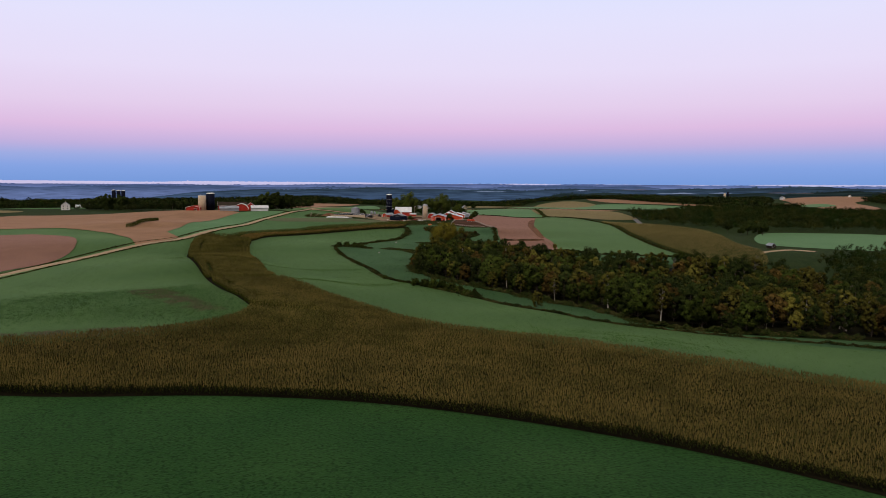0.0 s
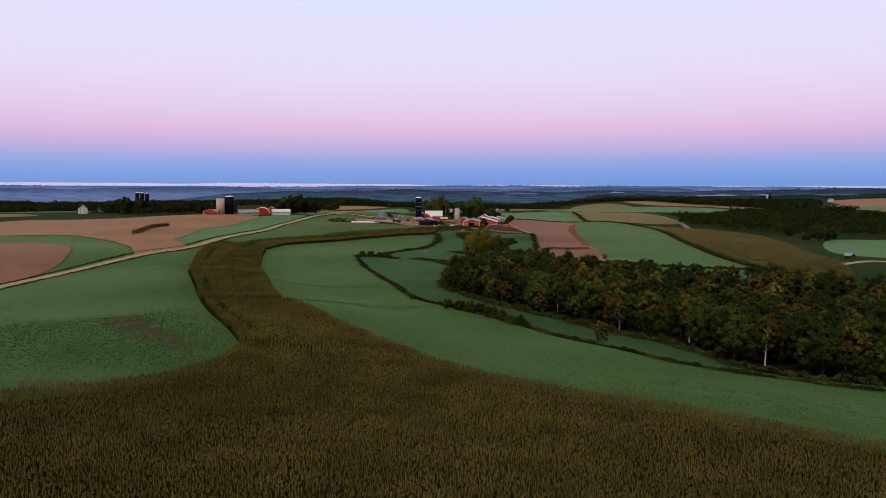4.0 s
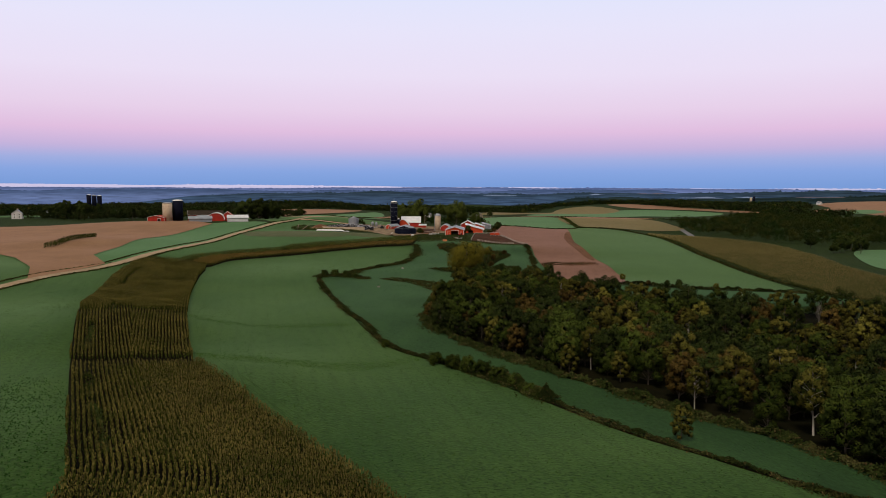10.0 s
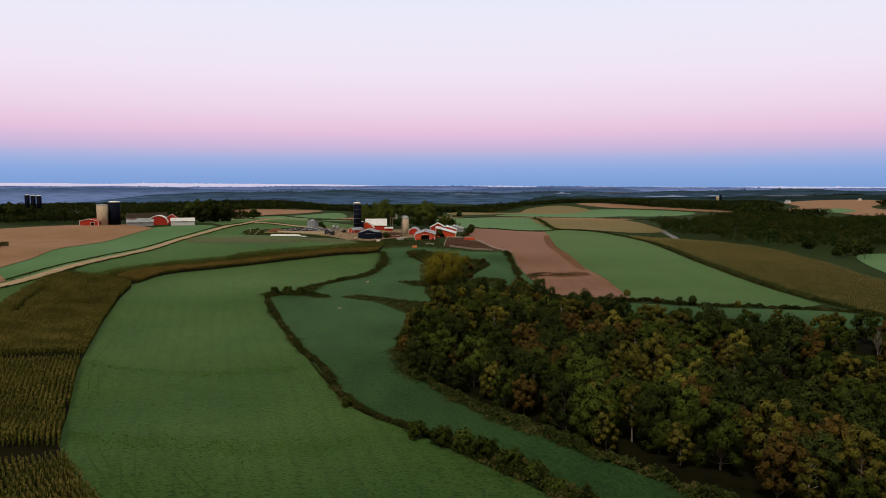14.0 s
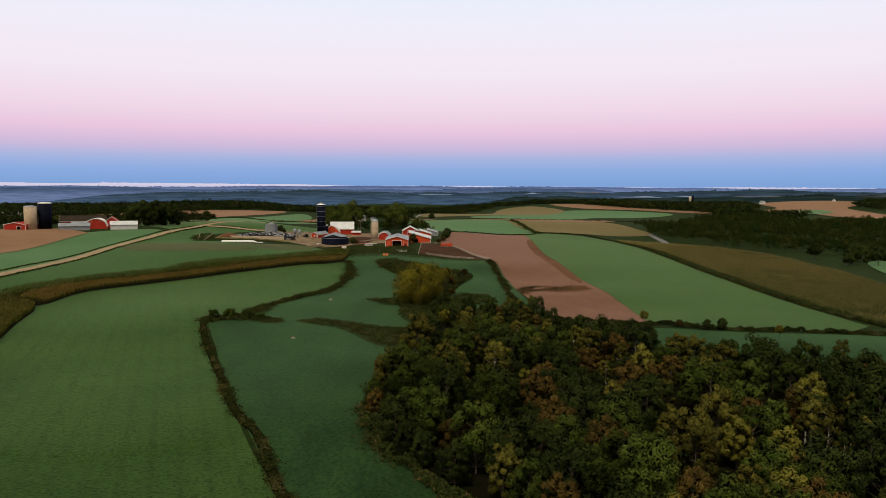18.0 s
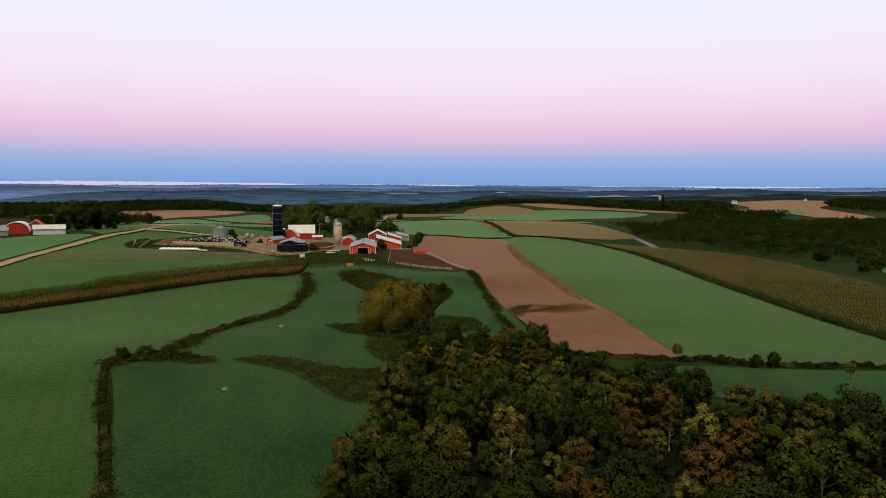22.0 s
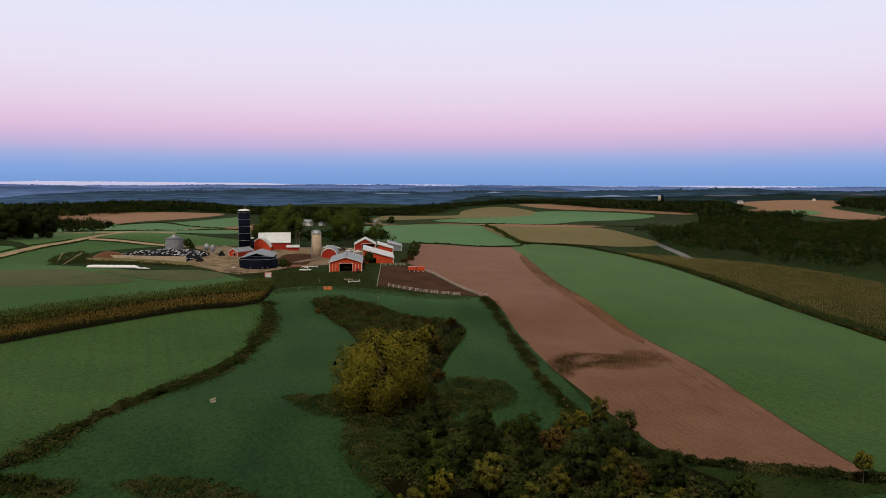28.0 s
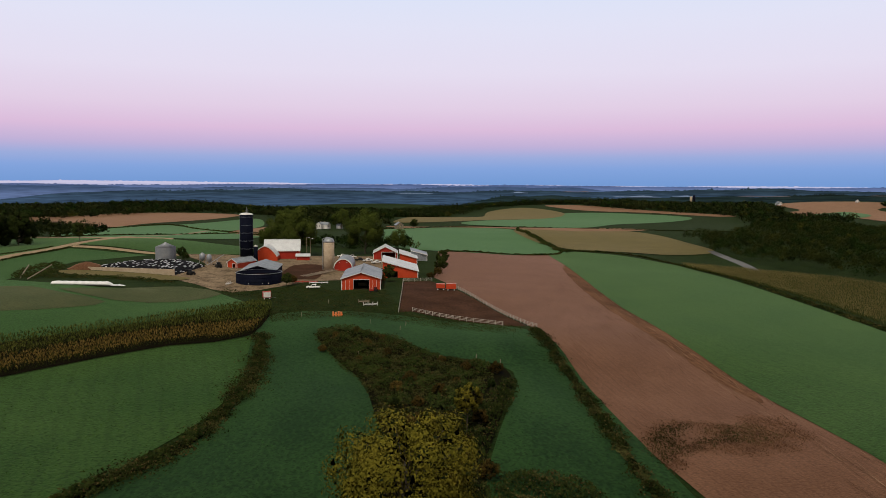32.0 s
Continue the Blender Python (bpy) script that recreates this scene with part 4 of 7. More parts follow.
def tree_meshes(seed, tall, spread, low, leaves, size, bark, droop=0.0, n=48, puff=(0.22, 0.40)):
    """A tapered trunk, limbs that reach into the lumps of the crown, and leaves on the outer side of each lump, with gaps between."""
    rng = np.random.default_rng(seed)
    verts, faces = [], []
    lean = rng.normal(0, 0.03, 2) * tall
    pts = [Vector((lean[0] * t + rng.normal(0, 0.1) * t, lean[1] * t + rng.normal(0, 0.1) * t, tall * 0.86 * t)) for t in (0, 0.25, 0.5, 0.75, 1)]
    r = tall * 0.016
    for i in range(4):
        limb(verts, faces, pts[i] - Vector((0, 0, 0.6 if i == 0 else 0)), pts[i + 1], r * (1 - 0.23 * i), r * (1 - 0.23 * (i + 1)), 7)
    k = np.arange(n)
    u = 1 - 1.62 * (k + 0.5) / n
    ang = k * 2.39996 + rng.uniform(-0.4, 0.4, n)
    flat = np.sqrt(1 - u * u)
    deep = rng.uniform(0.48, 0.92, n)
    foot = tall * low
    mid, half = (tall + foot) * 0.5, (tall - foot) * 0.5
    way = np.column_stack([np.cos(ang) * flat, np.sin(ang) * flat, u])
    lumps = np.column_stack([way[:, 0] * spread * deep, way[:, 1] * spread * deep, mid + way[:, 2] * half * deep * 1.04])
    lumps[:, :2] += lean * (lumps[:, 2:] / tall)
    for q, d in zip(lumps, deep):
        t = min(0.92, max(0.12, (q[2] - spread * 0.55) / (tall * 0.86)))
        a = min(3, int(t * 4))
        root = pts[a].lerp(pts[a + 1], t * 4 - a)
        limb(verts, faces, root, q, r * 0.36 * (1 - t * 0.6), 0.03, 5)
    per = leaves // n
    cs, outs, rims = [], [], []
    for q, w in zip(lumps, way):
        rad = spread * rng.uniform(*puff)
        v = rng.normal(size=(per, 3)) + w * 0.35
        v /= np.linalg.norm(v, axis=1)[:, None]
        c = q + v * (rad * rng.uniform(0.2, 1.15, per) ** 0.5)[:, None] * np.array([1, 1, 0.95])
        if droop:
            c[:, 2] -= rng.exponential(droop * tall * 0.13, per) * (1 - 0.6 * max(0, w[2]))
        cs.append(c)
        outs.append(v)
        rims.append(np.tile(w, (per, 1)))
    c = np.concatenate(cs)
    keep = c[:, 2] > tall * max(0.04, low * 0.4)
    c, o = c[keep], np.concatenate(outs)[keep]
    # dark cards deep in each lump: painted shade for the gaps between leaves
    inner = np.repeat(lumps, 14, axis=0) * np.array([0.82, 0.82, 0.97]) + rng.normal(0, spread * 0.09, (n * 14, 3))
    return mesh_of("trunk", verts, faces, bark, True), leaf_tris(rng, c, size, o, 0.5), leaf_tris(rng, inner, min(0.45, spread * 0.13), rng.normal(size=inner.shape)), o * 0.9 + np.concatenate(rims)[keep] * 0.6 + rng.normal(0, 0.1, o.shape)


def plant_tree(kind, x, y, turn, s, group="", name="tree"):
    ob = thing(name, pose(x, y, float(height(x, y)) - 0.1, 0, 0, turn) @ Matrix.Scale(s, 4), kind["label"], "tree", group)
    ob.matrix_basis = pose(x, y, float(height(x, y)) - 0.1, 0, 0, turn)
    ob.scale = (s, s, s * kind.get("stretch", 1.0))
    part("trunk", kind["trunk"], None, ob)
    part(kind["crown"].name.split(".")[0], kind["crown"], None, ob)
    return ob


def tree_kind(seed, tall, spread, low, leaves, size, leaf_mt, bark, label, droop=0.0, n=30, puff=(0.20, 0.36)):
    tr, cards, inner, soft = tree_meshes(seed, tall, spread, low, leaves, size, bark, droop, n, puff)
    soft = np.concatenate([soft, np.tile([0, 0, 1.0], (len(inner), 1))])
    return dict(trunk=tr, crown=quick_mesh("crown", np.concatenate([cards, inner]), 3, [leaf_mt, CROWN_SHADE], [0] * len(cards) + [1] * len(inner), soft), label=label, soft=soft)


def bare_kind(seed, tall, label):
    """A dead tree: pale trunk, limbs and twigs with no leaves."""
    rng = np.random.default_rng(seed)
    verts, faces, tv, tf = [], [], [], []
    top = Vector((rng.normal(0, 0.4), rng.normal(0, 0.4), tall * 0.75))
    limb(verts, faces, (0, 0, -0.5), top, tall * 0.016, tall * 0.007, 7)
    for k in range(16):
        root = top * rng.uniform(0.4, 1.0)
        a = k * 2.4
        tip = root + Vector((math.cos(a) * rng.uniform(0.5, 1.7), math.sin(a) * rng.uniform(0.5, 1.7), tall * rng.uniform(0.14, 0.34)))
        limb(tv, tf, root, tip, 0.09, 0.03, 5)
        for i in range(4):
            r2 = root.lerp(tip, rng.uniform(0.3, 0.95))
            limb(tv, tf, r2, r2 + Vector((rng.normal(0, 0.45), rng.normal(0, 0.45), rng.uniform(0.4, 1.3))), 0.04, 0.015, 4)
    return dict(trunk=mesh_of("trunk", verts, faces, BARE_WOOD, True), crown=mesh_of("bare_crown", tv, tf, BARE_WOOD, True), label=label)


KIND_ROWS = [(11, 11.5, 3.9, -0.12, LEAVES[0], BARK, "broad green leafy tree in the wood"), (12, 12.0, 3.3, -0.1, LEAVES[1], BARK, "olive-green leafy tree in the wood"),
             (13, 10.0, 3.2, -0.1, LEAVES[2], BARK, "amber-brown tree turning in autumn"), (14, 11.5, 4.2, -0.12, LEAVES[3], BARK, "dark green dense tree in the wood"),
             (15, 12.5, 2.6, 0.1, LEAVES[1], BIRCH, "slim birch with pale trunk and olive leaves"), (16, 9.5, 3.1, -0.1, YELLOW_LEAVES, BARK, "small rounded tree with yellow leaves")]
BARE = bare_kind(17, 10.5, "pale bare dead tree in the wood")
# full crowns for the near edge of the wood, sparser ones for its depth
KINDS = [tree_kind(k, tall, wide, low, 6300 if k != 15 else 3600, 0.19, mt, bark, label) for k, tall, wide, low, mt, bark, label in KIND_ROWS] + [BARE]
KINDS_DEEP = [tree_kind(k + 10, tall, wide, low, 3000 if k != 15 else 1900, 0.26, mt, bark, label, n=24) for k, tall, wide, low, mt, bark, label in KIND_ROWS] + [BARE]


def wood(outline, gap, seed, group, weights, scale=(0.6, 1.35), singles=190):
    rng = np.random.default_rng(seed)
    o = curve(outline, True, 8)
    lo, hi = o.min(0), o.max(0)
    gx, gy = np.meshgrid(np.arange(lo[0], hi[0], gap), np.arange(lo[1], hi[1], gap * 0.87))
    gx = gx + (np.arange(gx.shape[0]) % 2)[:, None] * gap / 2
    p = np.column_stack([gx.ravel(), gy.ravel()]) + rng.uniform(-0.36, 0.36, (gx.size, 2)) * gap
    p = p[inside(o, p[:, 0], p[:, 1])]
    p = p[rng.uniform(0, 1, len(p)) > 0.07]
    # the trees nearest to the pasture are things; the deeper ones join by kind
    p = p[np.argsort(p[:, 0] + 0.25 * p[:, 1])]
    deep = {}
    for i, (x, y) in enumerate(p):
        # stands of one kind, a few trees across
        w = np.array(weights) * np.exp(1.1 * np.sin(np.arange(len(KINDS)) * 2.1 + x * 0.09 + 1.7 * np.sin(y * 0.05 + np.arange(len(KINDS)))))
        k = rng.choice(len(KINDS), p=w / w.sum())
        turn, s = rng.uniform(0, 360), rng.uniform(*scale) * (0.7 if y > 458 else 1.0)
        if i < singles:
            plant_tree(KINDS[k], x, y, turn, s, group)
        else:
            deep.setdefault((k, i % 3), []).append((x, y, radians(turn), s))
    for (k, tone), places in deep.items():
        joined_trees("wood_depth", KINDS_DEEP[k], places, "deeper trees of the near wood")


def joined_trees(name, kind, places, label):
    """Many trees of one kind as one object."""
    x, y, turn, s = np.array(places).T
    z = height(x, y) - 0.1
    c, q = np.cos(turn), np.sin(turn)
    spin = np.zeros((len(x), 3, 3))
    spin[:, 0, 0], spin[:, 0, 1], spin[:, 1, 0], spin[:, 1, 1], spin[:, 2, 2] = c, -q, q, c, 1
    for piece in ("crown", "trunk"):
        me = kind[piece]
        me.calc_loop_triangles()
        v = np.empty(len(me.vertices) * 3, np.float32)
        me.vertices.foreach_get("co", v)
        t = np.empty(len(me.loop_triangles) * 3, np.int32)
        me.loop_triangles.foreach_get("vertices", t)
        m = np.empty(len(me.loop_triangles), np.int32)
        me.loop_triangles.foreach_get("material_index", m)
        co = v.reshape(-1, 3)[t]
        out = np.einsum("tij,vj->tvi", spin, co) * s[:, None, None] + np.column_stack([x, y, z])[:, None, :]
        soft = None
        if "soft" in kind and piece == "crown":
            soft = np.einsum("tij,vj->tvi", spin, kind["soft"]).reshape(-1, 3)
        ob = new(name if piece == "crown" else name + "_trunks", quick_mesh(name, out, 3, list(me.materials), np.tile(m, len(x)), soft))
        tagged(ob, label if piece == "crown" else "trunks of the " + label, "trees", kind="stuff")


NEAR_WOOD = [(-12, 392), (4, 358), (14, 342), (38, 308), (60, 280), (72, 252), (86, 242), (135, 235), (200, 235), (230, 300), (205, 380), (165, 432), (118, 444), (90, 450), (68, 462), (54, 474), (36, 486), (20, 486), (8, 472), (-4, 452), (-12, 425)]


def far_wood(name, outline, gap, seed, tall, label, mt, cards=16, size=1.1, places=None, lumps=6):
    """A wood too far off to tell its trees apart: crowns of leaf clumps of uneven height, size and colour."""
    rng = np.random.default_rng(seed)
    o = curve(outline, True, 25)
    lo, hi = o.min(0), o.max(0)
    gx, gy = np.meshgrid(np.arange(lo[0], hi[0], gap), np.arange(lo[1], hi[1], gap))
    p = np.column_stack([gx.ravel(), gy.ravel()]) + rng.uniform(-0.5, 0.5, (gx.size, 2)) * gap
    p = p[inside(o, p[:, 0], p[:, 1])] if places is None else places
    z = height(p[:, 0], p[:, 1])
    n = len(p)
    h = tall * rng.uniform(0.6, 1.25, n)
    wide = gap * rng.uniform(0.42, 0.7, n)
    h *= 0.9 + 0.25 * np.sin(p[:, 0] / 41 + seed) * np.sin(p[:, 1] / 33 + 1.2 * np.sin(p[:, 0] / 57))
    # lumps on each crown, leaves on each lump
    a = rng.normal(size=(n, lumps, 3))
    a /= np.linalg.norm(a, axis=2)[..., None]
    a[..., 2] = np.abs(a[..., 2]) * 1.1 - 0.35
    ext = np.stack([wide, wide, h * 0.42], 1)[:, None, :]
    c0 = np.stack([p[:, 0], p[:, 1], z + h * 0.55], 1)[:, None, :] + a * ext * 0.72
    per = max(2, cards // lumps)
    v = rng.normal(size=(n, lumps, per, 3))
    v /= np.linalg.norm(v, axis=3)[..., None]
    c = c0[:, :, None, :] + v * (wide * (0.42 if lumps < 8 else 0.34))[:, None, None, None] * rng.uniform(0.5, 1.1, (n, lumps, per, 1))
    out = (v + a[:, :, None, :] * 0.5).reshape(-1, 3)
    pick = np.repeat(rng.choice(4, n, p=[0.52, 0.26, 0.18, 0.04]), lumps * per)
    tri = leaf_tris(rng, c.reshape(-1, 3), size * gap * 0.30, out, 0.6)
    ob = new(name, quick_mesh(name, tri, 3, [mt, DEEP[3], mt if gap > 7.5 else DEEP[0], DEEP[1]], pick, out + rng.normal(0, 0.25, out.shape)))
    return tagged(ob, label, "woods", kind="stuff")


THICKET_SHRUBS = []


def weed_patches(rng, p, mt):
    """Which of four leaf materials each tuft takes, in patches of a few metres, and how tall the growth is there."""
    a, b, c = rng.uniform(0, 6, 3)
    w = np.sin(p[:, 0] * 0.45 + a + 1.6 * np.sin(p[:, 1] * 0.23 + b)) * np.sin(p[:, 1] * 0.38 + c + 1.4 * np.sin(p[:, 0] * 0.27))
    q = np.sin(p[:, 0] * 1.3 + b + 1.2 * np.sin(p[:, 1] * 0.9)) * np.sin(p[:, 1] * 1.1 + a)
    v = w + rng.normal(0, 0.3, len(p))
    pick = np.where(v > 0.1, 1, np.where(v < -0.42, 2, 0))
    pick = np.where(rng.uniform(0, 1, len(p)) < 0.08, 3, pick)
    return [mt or BRUSH, LEAVES[3], BRUSH_PALE, STRAW], pick, np.clip(0.55 + 0.35 * w + 0.35 * q, 0.05, 1.25)


def brush(name, line, width, tall, density, seed, label, mt=None, size=0.3):
    """A band of weeds and bushes along a line, in uneven lumps."""
    rng = np.random.default_rng(seed)
    c = curve(line, False, 1.0)
    n = int(len(c) * density)
    k = rng.integers(0, len(c), n)
    wide = 0.55 + 0.4 * np.sin(k * 0.21 + seed) * np.sin(k * 0.083 + 1) + 0.2 * np.sin(k * 0.7)
    off = rng.normal(0, width * 0.36, (n, 2)) * np.clip(wide, 0.25, 1.2)[:, None]
    p = c[k] + off
    mts, pick, lump = weed_patches(rng, p, mt)
    r = np.hypot(off[:, 0], off[:, 1]) / (width * 0.5)
    z = height(p[:, 0], p[:, 1]) + 0.15 + tall * lump * np.clip(1.1 - 0.6 * r, 0.1, 1) * rng.uniform(0.1, 1, n) ** 0.6
    ob = new(name, quick_mesh(name, leaf_tris(rng, np.column_stack([p, z]), size * 1.15, np.tile([0, -0.4, 1.0], (n, 1)), 0.9), 3, mts, pick))
    return tagged(ob, label, "brush", kind="stuff")


def thicket(name, outline, tall, density, seed, label, mt=None, size=0.3):
    """A patch of weeds and bushes inside an outline, thinner at its edge."""
    rng = np.random.default_rng(seed)
    o = curve(outline, True, 3)
    lo, hi = o.min(0), o.max(0)
    p = lo + rng.uniform(0, 1, (int((hi - lo).prod() * density), 2)) * (hi - lo)
    p = p[inside(o, p[:, 0], p[:, 1])]
    d = np.full(len(p), 1e9)
    for q in o:
        d = np.minimum(d, np.hypot(p[:, 0] - q[0], p[:, 1] - q[1]))
    near = np.clip(d / 2.5, 0.12, 1)
    k = rng.uniform(0, 1, len(p)) < near
    p, near = p[k], near[k]
    mts, pick, lump = weed_patches(rng, p, mt)
    z = height(p[:, 0], p[:, 1]) + 0.15 + tall * lump * near * rng.uniform(0.1, 1, len(p)) ** 0.6
    ob = new(name, quick_mesh(name, leaf_tris(rng, np.column_stack([p, z]), size * 1.15, np.tile([0, -0.4, 1.0], (len(p), 1)), 0.9), 3, mts, pick))
    return tagged(ob, label, "brush", kind="stuff")


wood(NEAR_WOOD, 7.9, 5, "trees of the near wood", [4, 3, 2.6, 5, 1.6, 1.1, 0.3])

brush("wood_edge", [(-10, 425), (-12, 395), (3, 357), (14, 340), (38, 306), (60, 277), (72, 250), (86, 241), (135, 234)], 5.0, 2.4, 200, 40, "dark shrubs along the foot of the wood", LEAVES[3], 0.28)
brush("wood_edge", [(-8, 430), (4, 452), (20, 464), (40, 458), (64, 450), (110, 444)], 5.0, 3.0, 190, 41, "olive shrubs along the top of the wood", LEAVES[0], 0.28)
HEDGE = [(-24, 650), (-22, 625), (-24, 600), (-29, 578), (-38, 563), (-48, 543), (-54, 518), (-65, 500), (-62, 480), (-50, 440), (-40, 406), (-33, 391), (-26, 366), (-19, 351), (-5, 335), (12, 311), (29, 283), (46, 259), (65, 244), (120, 222), (180, 195)]
# ditch bed in the near-black floor colour, shade of the hedge included
ribbon("ditch", HEDGE[:19], 1.9, SHADED_FLOOR, "ditch bed between the fields, its shade painted in", 0.32, "ditch", -0.1)
brush("ditch_hedge", HEDGE, 3.2, 1.2, 110, 21, "weedy ditch hedge of brown-green brush between fields", None, 0.2)
brush("ditch_hedge", HEDGE[:7], 6.5, 1.6, 160, 28, "broad brushy ditch below the corn", None, 0.24)
brush("ditch_bushes", [(-66, 498), (-54, 506), (-44, 506)], 6, 2.2, 300, 22, "dark green bushes at the ditch corner", LEAVES[3], 0.25)
brush("ditch_bushes", [(-4, 333), (4, 324), (12, 312), (17, 303)], 5, 3.4, 330, 23, "rounded green bushes on the ditch", LEAVES[0], 0.25)
brush("fence_brush", [(51.5, 650), (50, 608), (48, 579), (46, 560), (46, 540), (48, 522), (56, 508), (70, 500), (83, 494)], 3.8, 1.5, 150, 24, "weedy fence line along the tilled field", None, 0.22)
brush("fence_brush", [(83, 494), (120, 491), (160, 486), (190, 470)], 3.4, 1.9, 110, 29, "brushy fence line under the alfalfa", LEAVES[3], 0.28)
brush("fence_brush", [(55, 885), (122, 896), (146, 921), (194, 866), (182, 730), (171, 650), (168, 600), (167, 556), (172, 500), (190, 470)], 3.5, 1.2, 60, 25, "dark grassy bank between the crops", None, 0.4)
brush("bank_grass", [(149, 1100), (147, 1040), (141, 960), (138, 924)], 5.0, 2.6, 60, 30, "dark hedge between far fields", LEAVES[3], 0.5)
brush("bank_grass", [(-60, 1000), (-130, 1130), (-180, 1210), (-240, 1140), (-420, 1390)], 4.0, 1.3, 70, 31, "dark hedge between far fields", LEAVES[3], 0.32)
brush("bank_grass", [(-175, 915), (-120, 1000), (-60, 1070), (-40, 1010)], 4.0, 1.3, 70, 32, "dark grassy terrace between far fields", BRUSH, 0.32)
brush("bank_grass", [(20, 1180), (120, 1165), (200, 1130), (300, 1130), (420, 1150)], 4.0, 1.3, 70, 33, "dark grassy terrace between far fields", BRUSH, 0.32)
brush("road_verge", [(-186, 250), (-182, 376), (-174, 440), (-164, 515), (-158, 600), (-156, 700), (-148, 780), (-137, 836)], 1.8, 0.5, 40, 34, "dark grassy verge along the gravel road", LEAVES[3], 0.25)
brush("road_verge", [(-194, 250), (-191, 376), (-183, 440), (-173, 515), (-167, 600), (-165, 700), (-157, 780), (-146, 836)], 1.6, 0.4, 35, 35, "grassy verge along the gravel road", None, 0.25)
for i, ln in enumerate(WASHOUTS[2:]):
    brush("corn_weeds", ln[0], ln[1] * 1.1, 1.5, 60, 72 + i, "dark green weeds in a gap of the corn", LEAVES[3], 0.22)
thicket("wet_thicket", [(-10, 653), (1, 657), (14, 645), (21, 631), (34, 622), (30, 604), (22, 585), (14, 575), (6, 584), (4, 598), (2, 611), (-4, 628)], 2.2, 24, 26, "brown-green thicket of reeds and brush", None, 0.2)
thicket("wet_thicket", [(8, 586), (16, 580), (24, 590), (32, 606), (37, 612), (36, 600), (27, 578), (21, 556), (24, 540), (18, 530), (6, 528), (-2, 536), (0, 560), (6, 575)], 2.0, 18, 36, "dark brush round the willow", LEAVES[3], 0.24)
# near-black sheet so that gaps in the thicket show painted shade
field("thicket_floor", [(-9, 652), (1, 656), (13, 645), (20, 631), (35, 621), (36, 607), (27, 579), (20, 556), (22, 540), (17, 532), (7, 530), (0, 537), (2, 560), (6, 575), (5, 584), (4, 598), (3, 611), (-3, 628)], SHADED_FLOOR, "ground under the thicket, painted near-black with its shade", 0.3, cell=4, category="ground")
thicket("wet_thicket", [(18, 541), (25, 537), (35, 540), (38, 552), (31, 560), (22, 557)], 1.8, 18, 44, "dark brush beside the willow", LEAVES[3], 0.22)
shrub_rng = np.random.default_rng(77)
for x, y in ((-4, 648), (2, 652), (4, 640), (8, 644), (10, 632), (3, 628), (8, 618), (14, 634), (16, 622), (22, 626), (28, 618), (33, 614), (24, 608), (30, 602), (14, 608), (9, 602), (19, 598), (26, 592), (13, 592), (24, 580), (21, 572), (18, 564), (22, 558), (2, 548), (19, 548), (16, 540), (1, 556), (12, 582), (8, 590)):
    THICKET_SHRUBS.append((shrub_rng.choice(["shrub", "dark", "shrub", "shrub"]), x + shrub_rng.uniform(-1, 1), y + shrub_rng.uniform(-1, 1), shrub_rng.uniform(0, 360), shrub_rng.uniform(0.4, 0.75)))
thicket("weed_bank", [(-38, 508), (-24, 510), (-8, 497), (4, 500), (10, 520), (2, 540), (-2, 524), (0, 508), (8, 486), (2, 468), (-10, 470), (-22, 494)], 1.3, 22, 27, "weedy brown-green bank by the wood", None, 0.2)
thicket("weed_bank", [(-14, 552), (-8, 540), (-2, 536), (4, 545), (-4, 552)], 1.4, 22, 37, "small dark weed bank in the pasture", LEAVES[3], 0.2)
thicket("farm_weeds", [(-26, 676), (-22, 664), (-4, 670), (14, 664), (30, 652), (44, 645), (48, 654), (30, 667), (18, 676), (14, 700), (12, 714), (-6, 716), (-14, 735), (-26, 728), (-36, 722), (-46, 728), (-44, 715), (-28, 700)], 0.8, 9, 38, "rough weeds and grass below the barns", None, 0.15)
thicket("bunker_weeds", [(-125, 740), (-112, 738), (-96, 735), (-70, 732), (-66, 737), (-98, 745), (-112, 752), (-118, 775), (-126, 785), (-132, 765)], 1.5, 8, 39, "green weeds before the silage bunker", LEAVES[3], 0.25)

thicket("wood_top", [(6, 462), (22, 468), (40, 462), (64, 454), (62, 470), (56, 500), (40, 512), (26, 500), (10, 486)], 2.6, 16, 42, "dark brush between the wood and the tilled field", LEAVES[3], 0.26)

# the same painted shade below the brush at the top of the wood
field("thicket_floor", [(6, 462), (22, 468), (40, 462), (64, 454), (66, 470), (58, 500), (46, 518), (34, 524), (22, 530), (10, 524), (4, 508), (10, 486)], SHADED_FLOOR, "ground under the brush, painted near-black with its shade", 0.3, cell=4, category="ground")
thicket("wood_top", [(6, 506), (20, 500), (40, 504), (47, 518), (34, 525), (22, 532), (10, 526)], 2.4, 16, 43, "dark brush below the willow", LEAVES[3], 0.26)
top_rng = np.random.default_rng(78)
for x, y in ((10, 512), (16, 506), (22, 513), (28, 507), (31, 517), (36, 500), (42, 507), (14, 521), (25, 522), (20, 499), (30, 497), (47, 512), (12, 496), (40, 494), (50, 496), (8, 488), (24, 490), (46, 486)):
    k = KINDS[top_rng.choice([0, 1, 3, 3, 5])]
    plant_tree(k, x + top_rng.uniform(-1, 1), y + top_rng.uniform(-1, 1), top_rng.uniform(0, 360), top_rng.uniform(0.5, 0.85), "trees of the near wood")

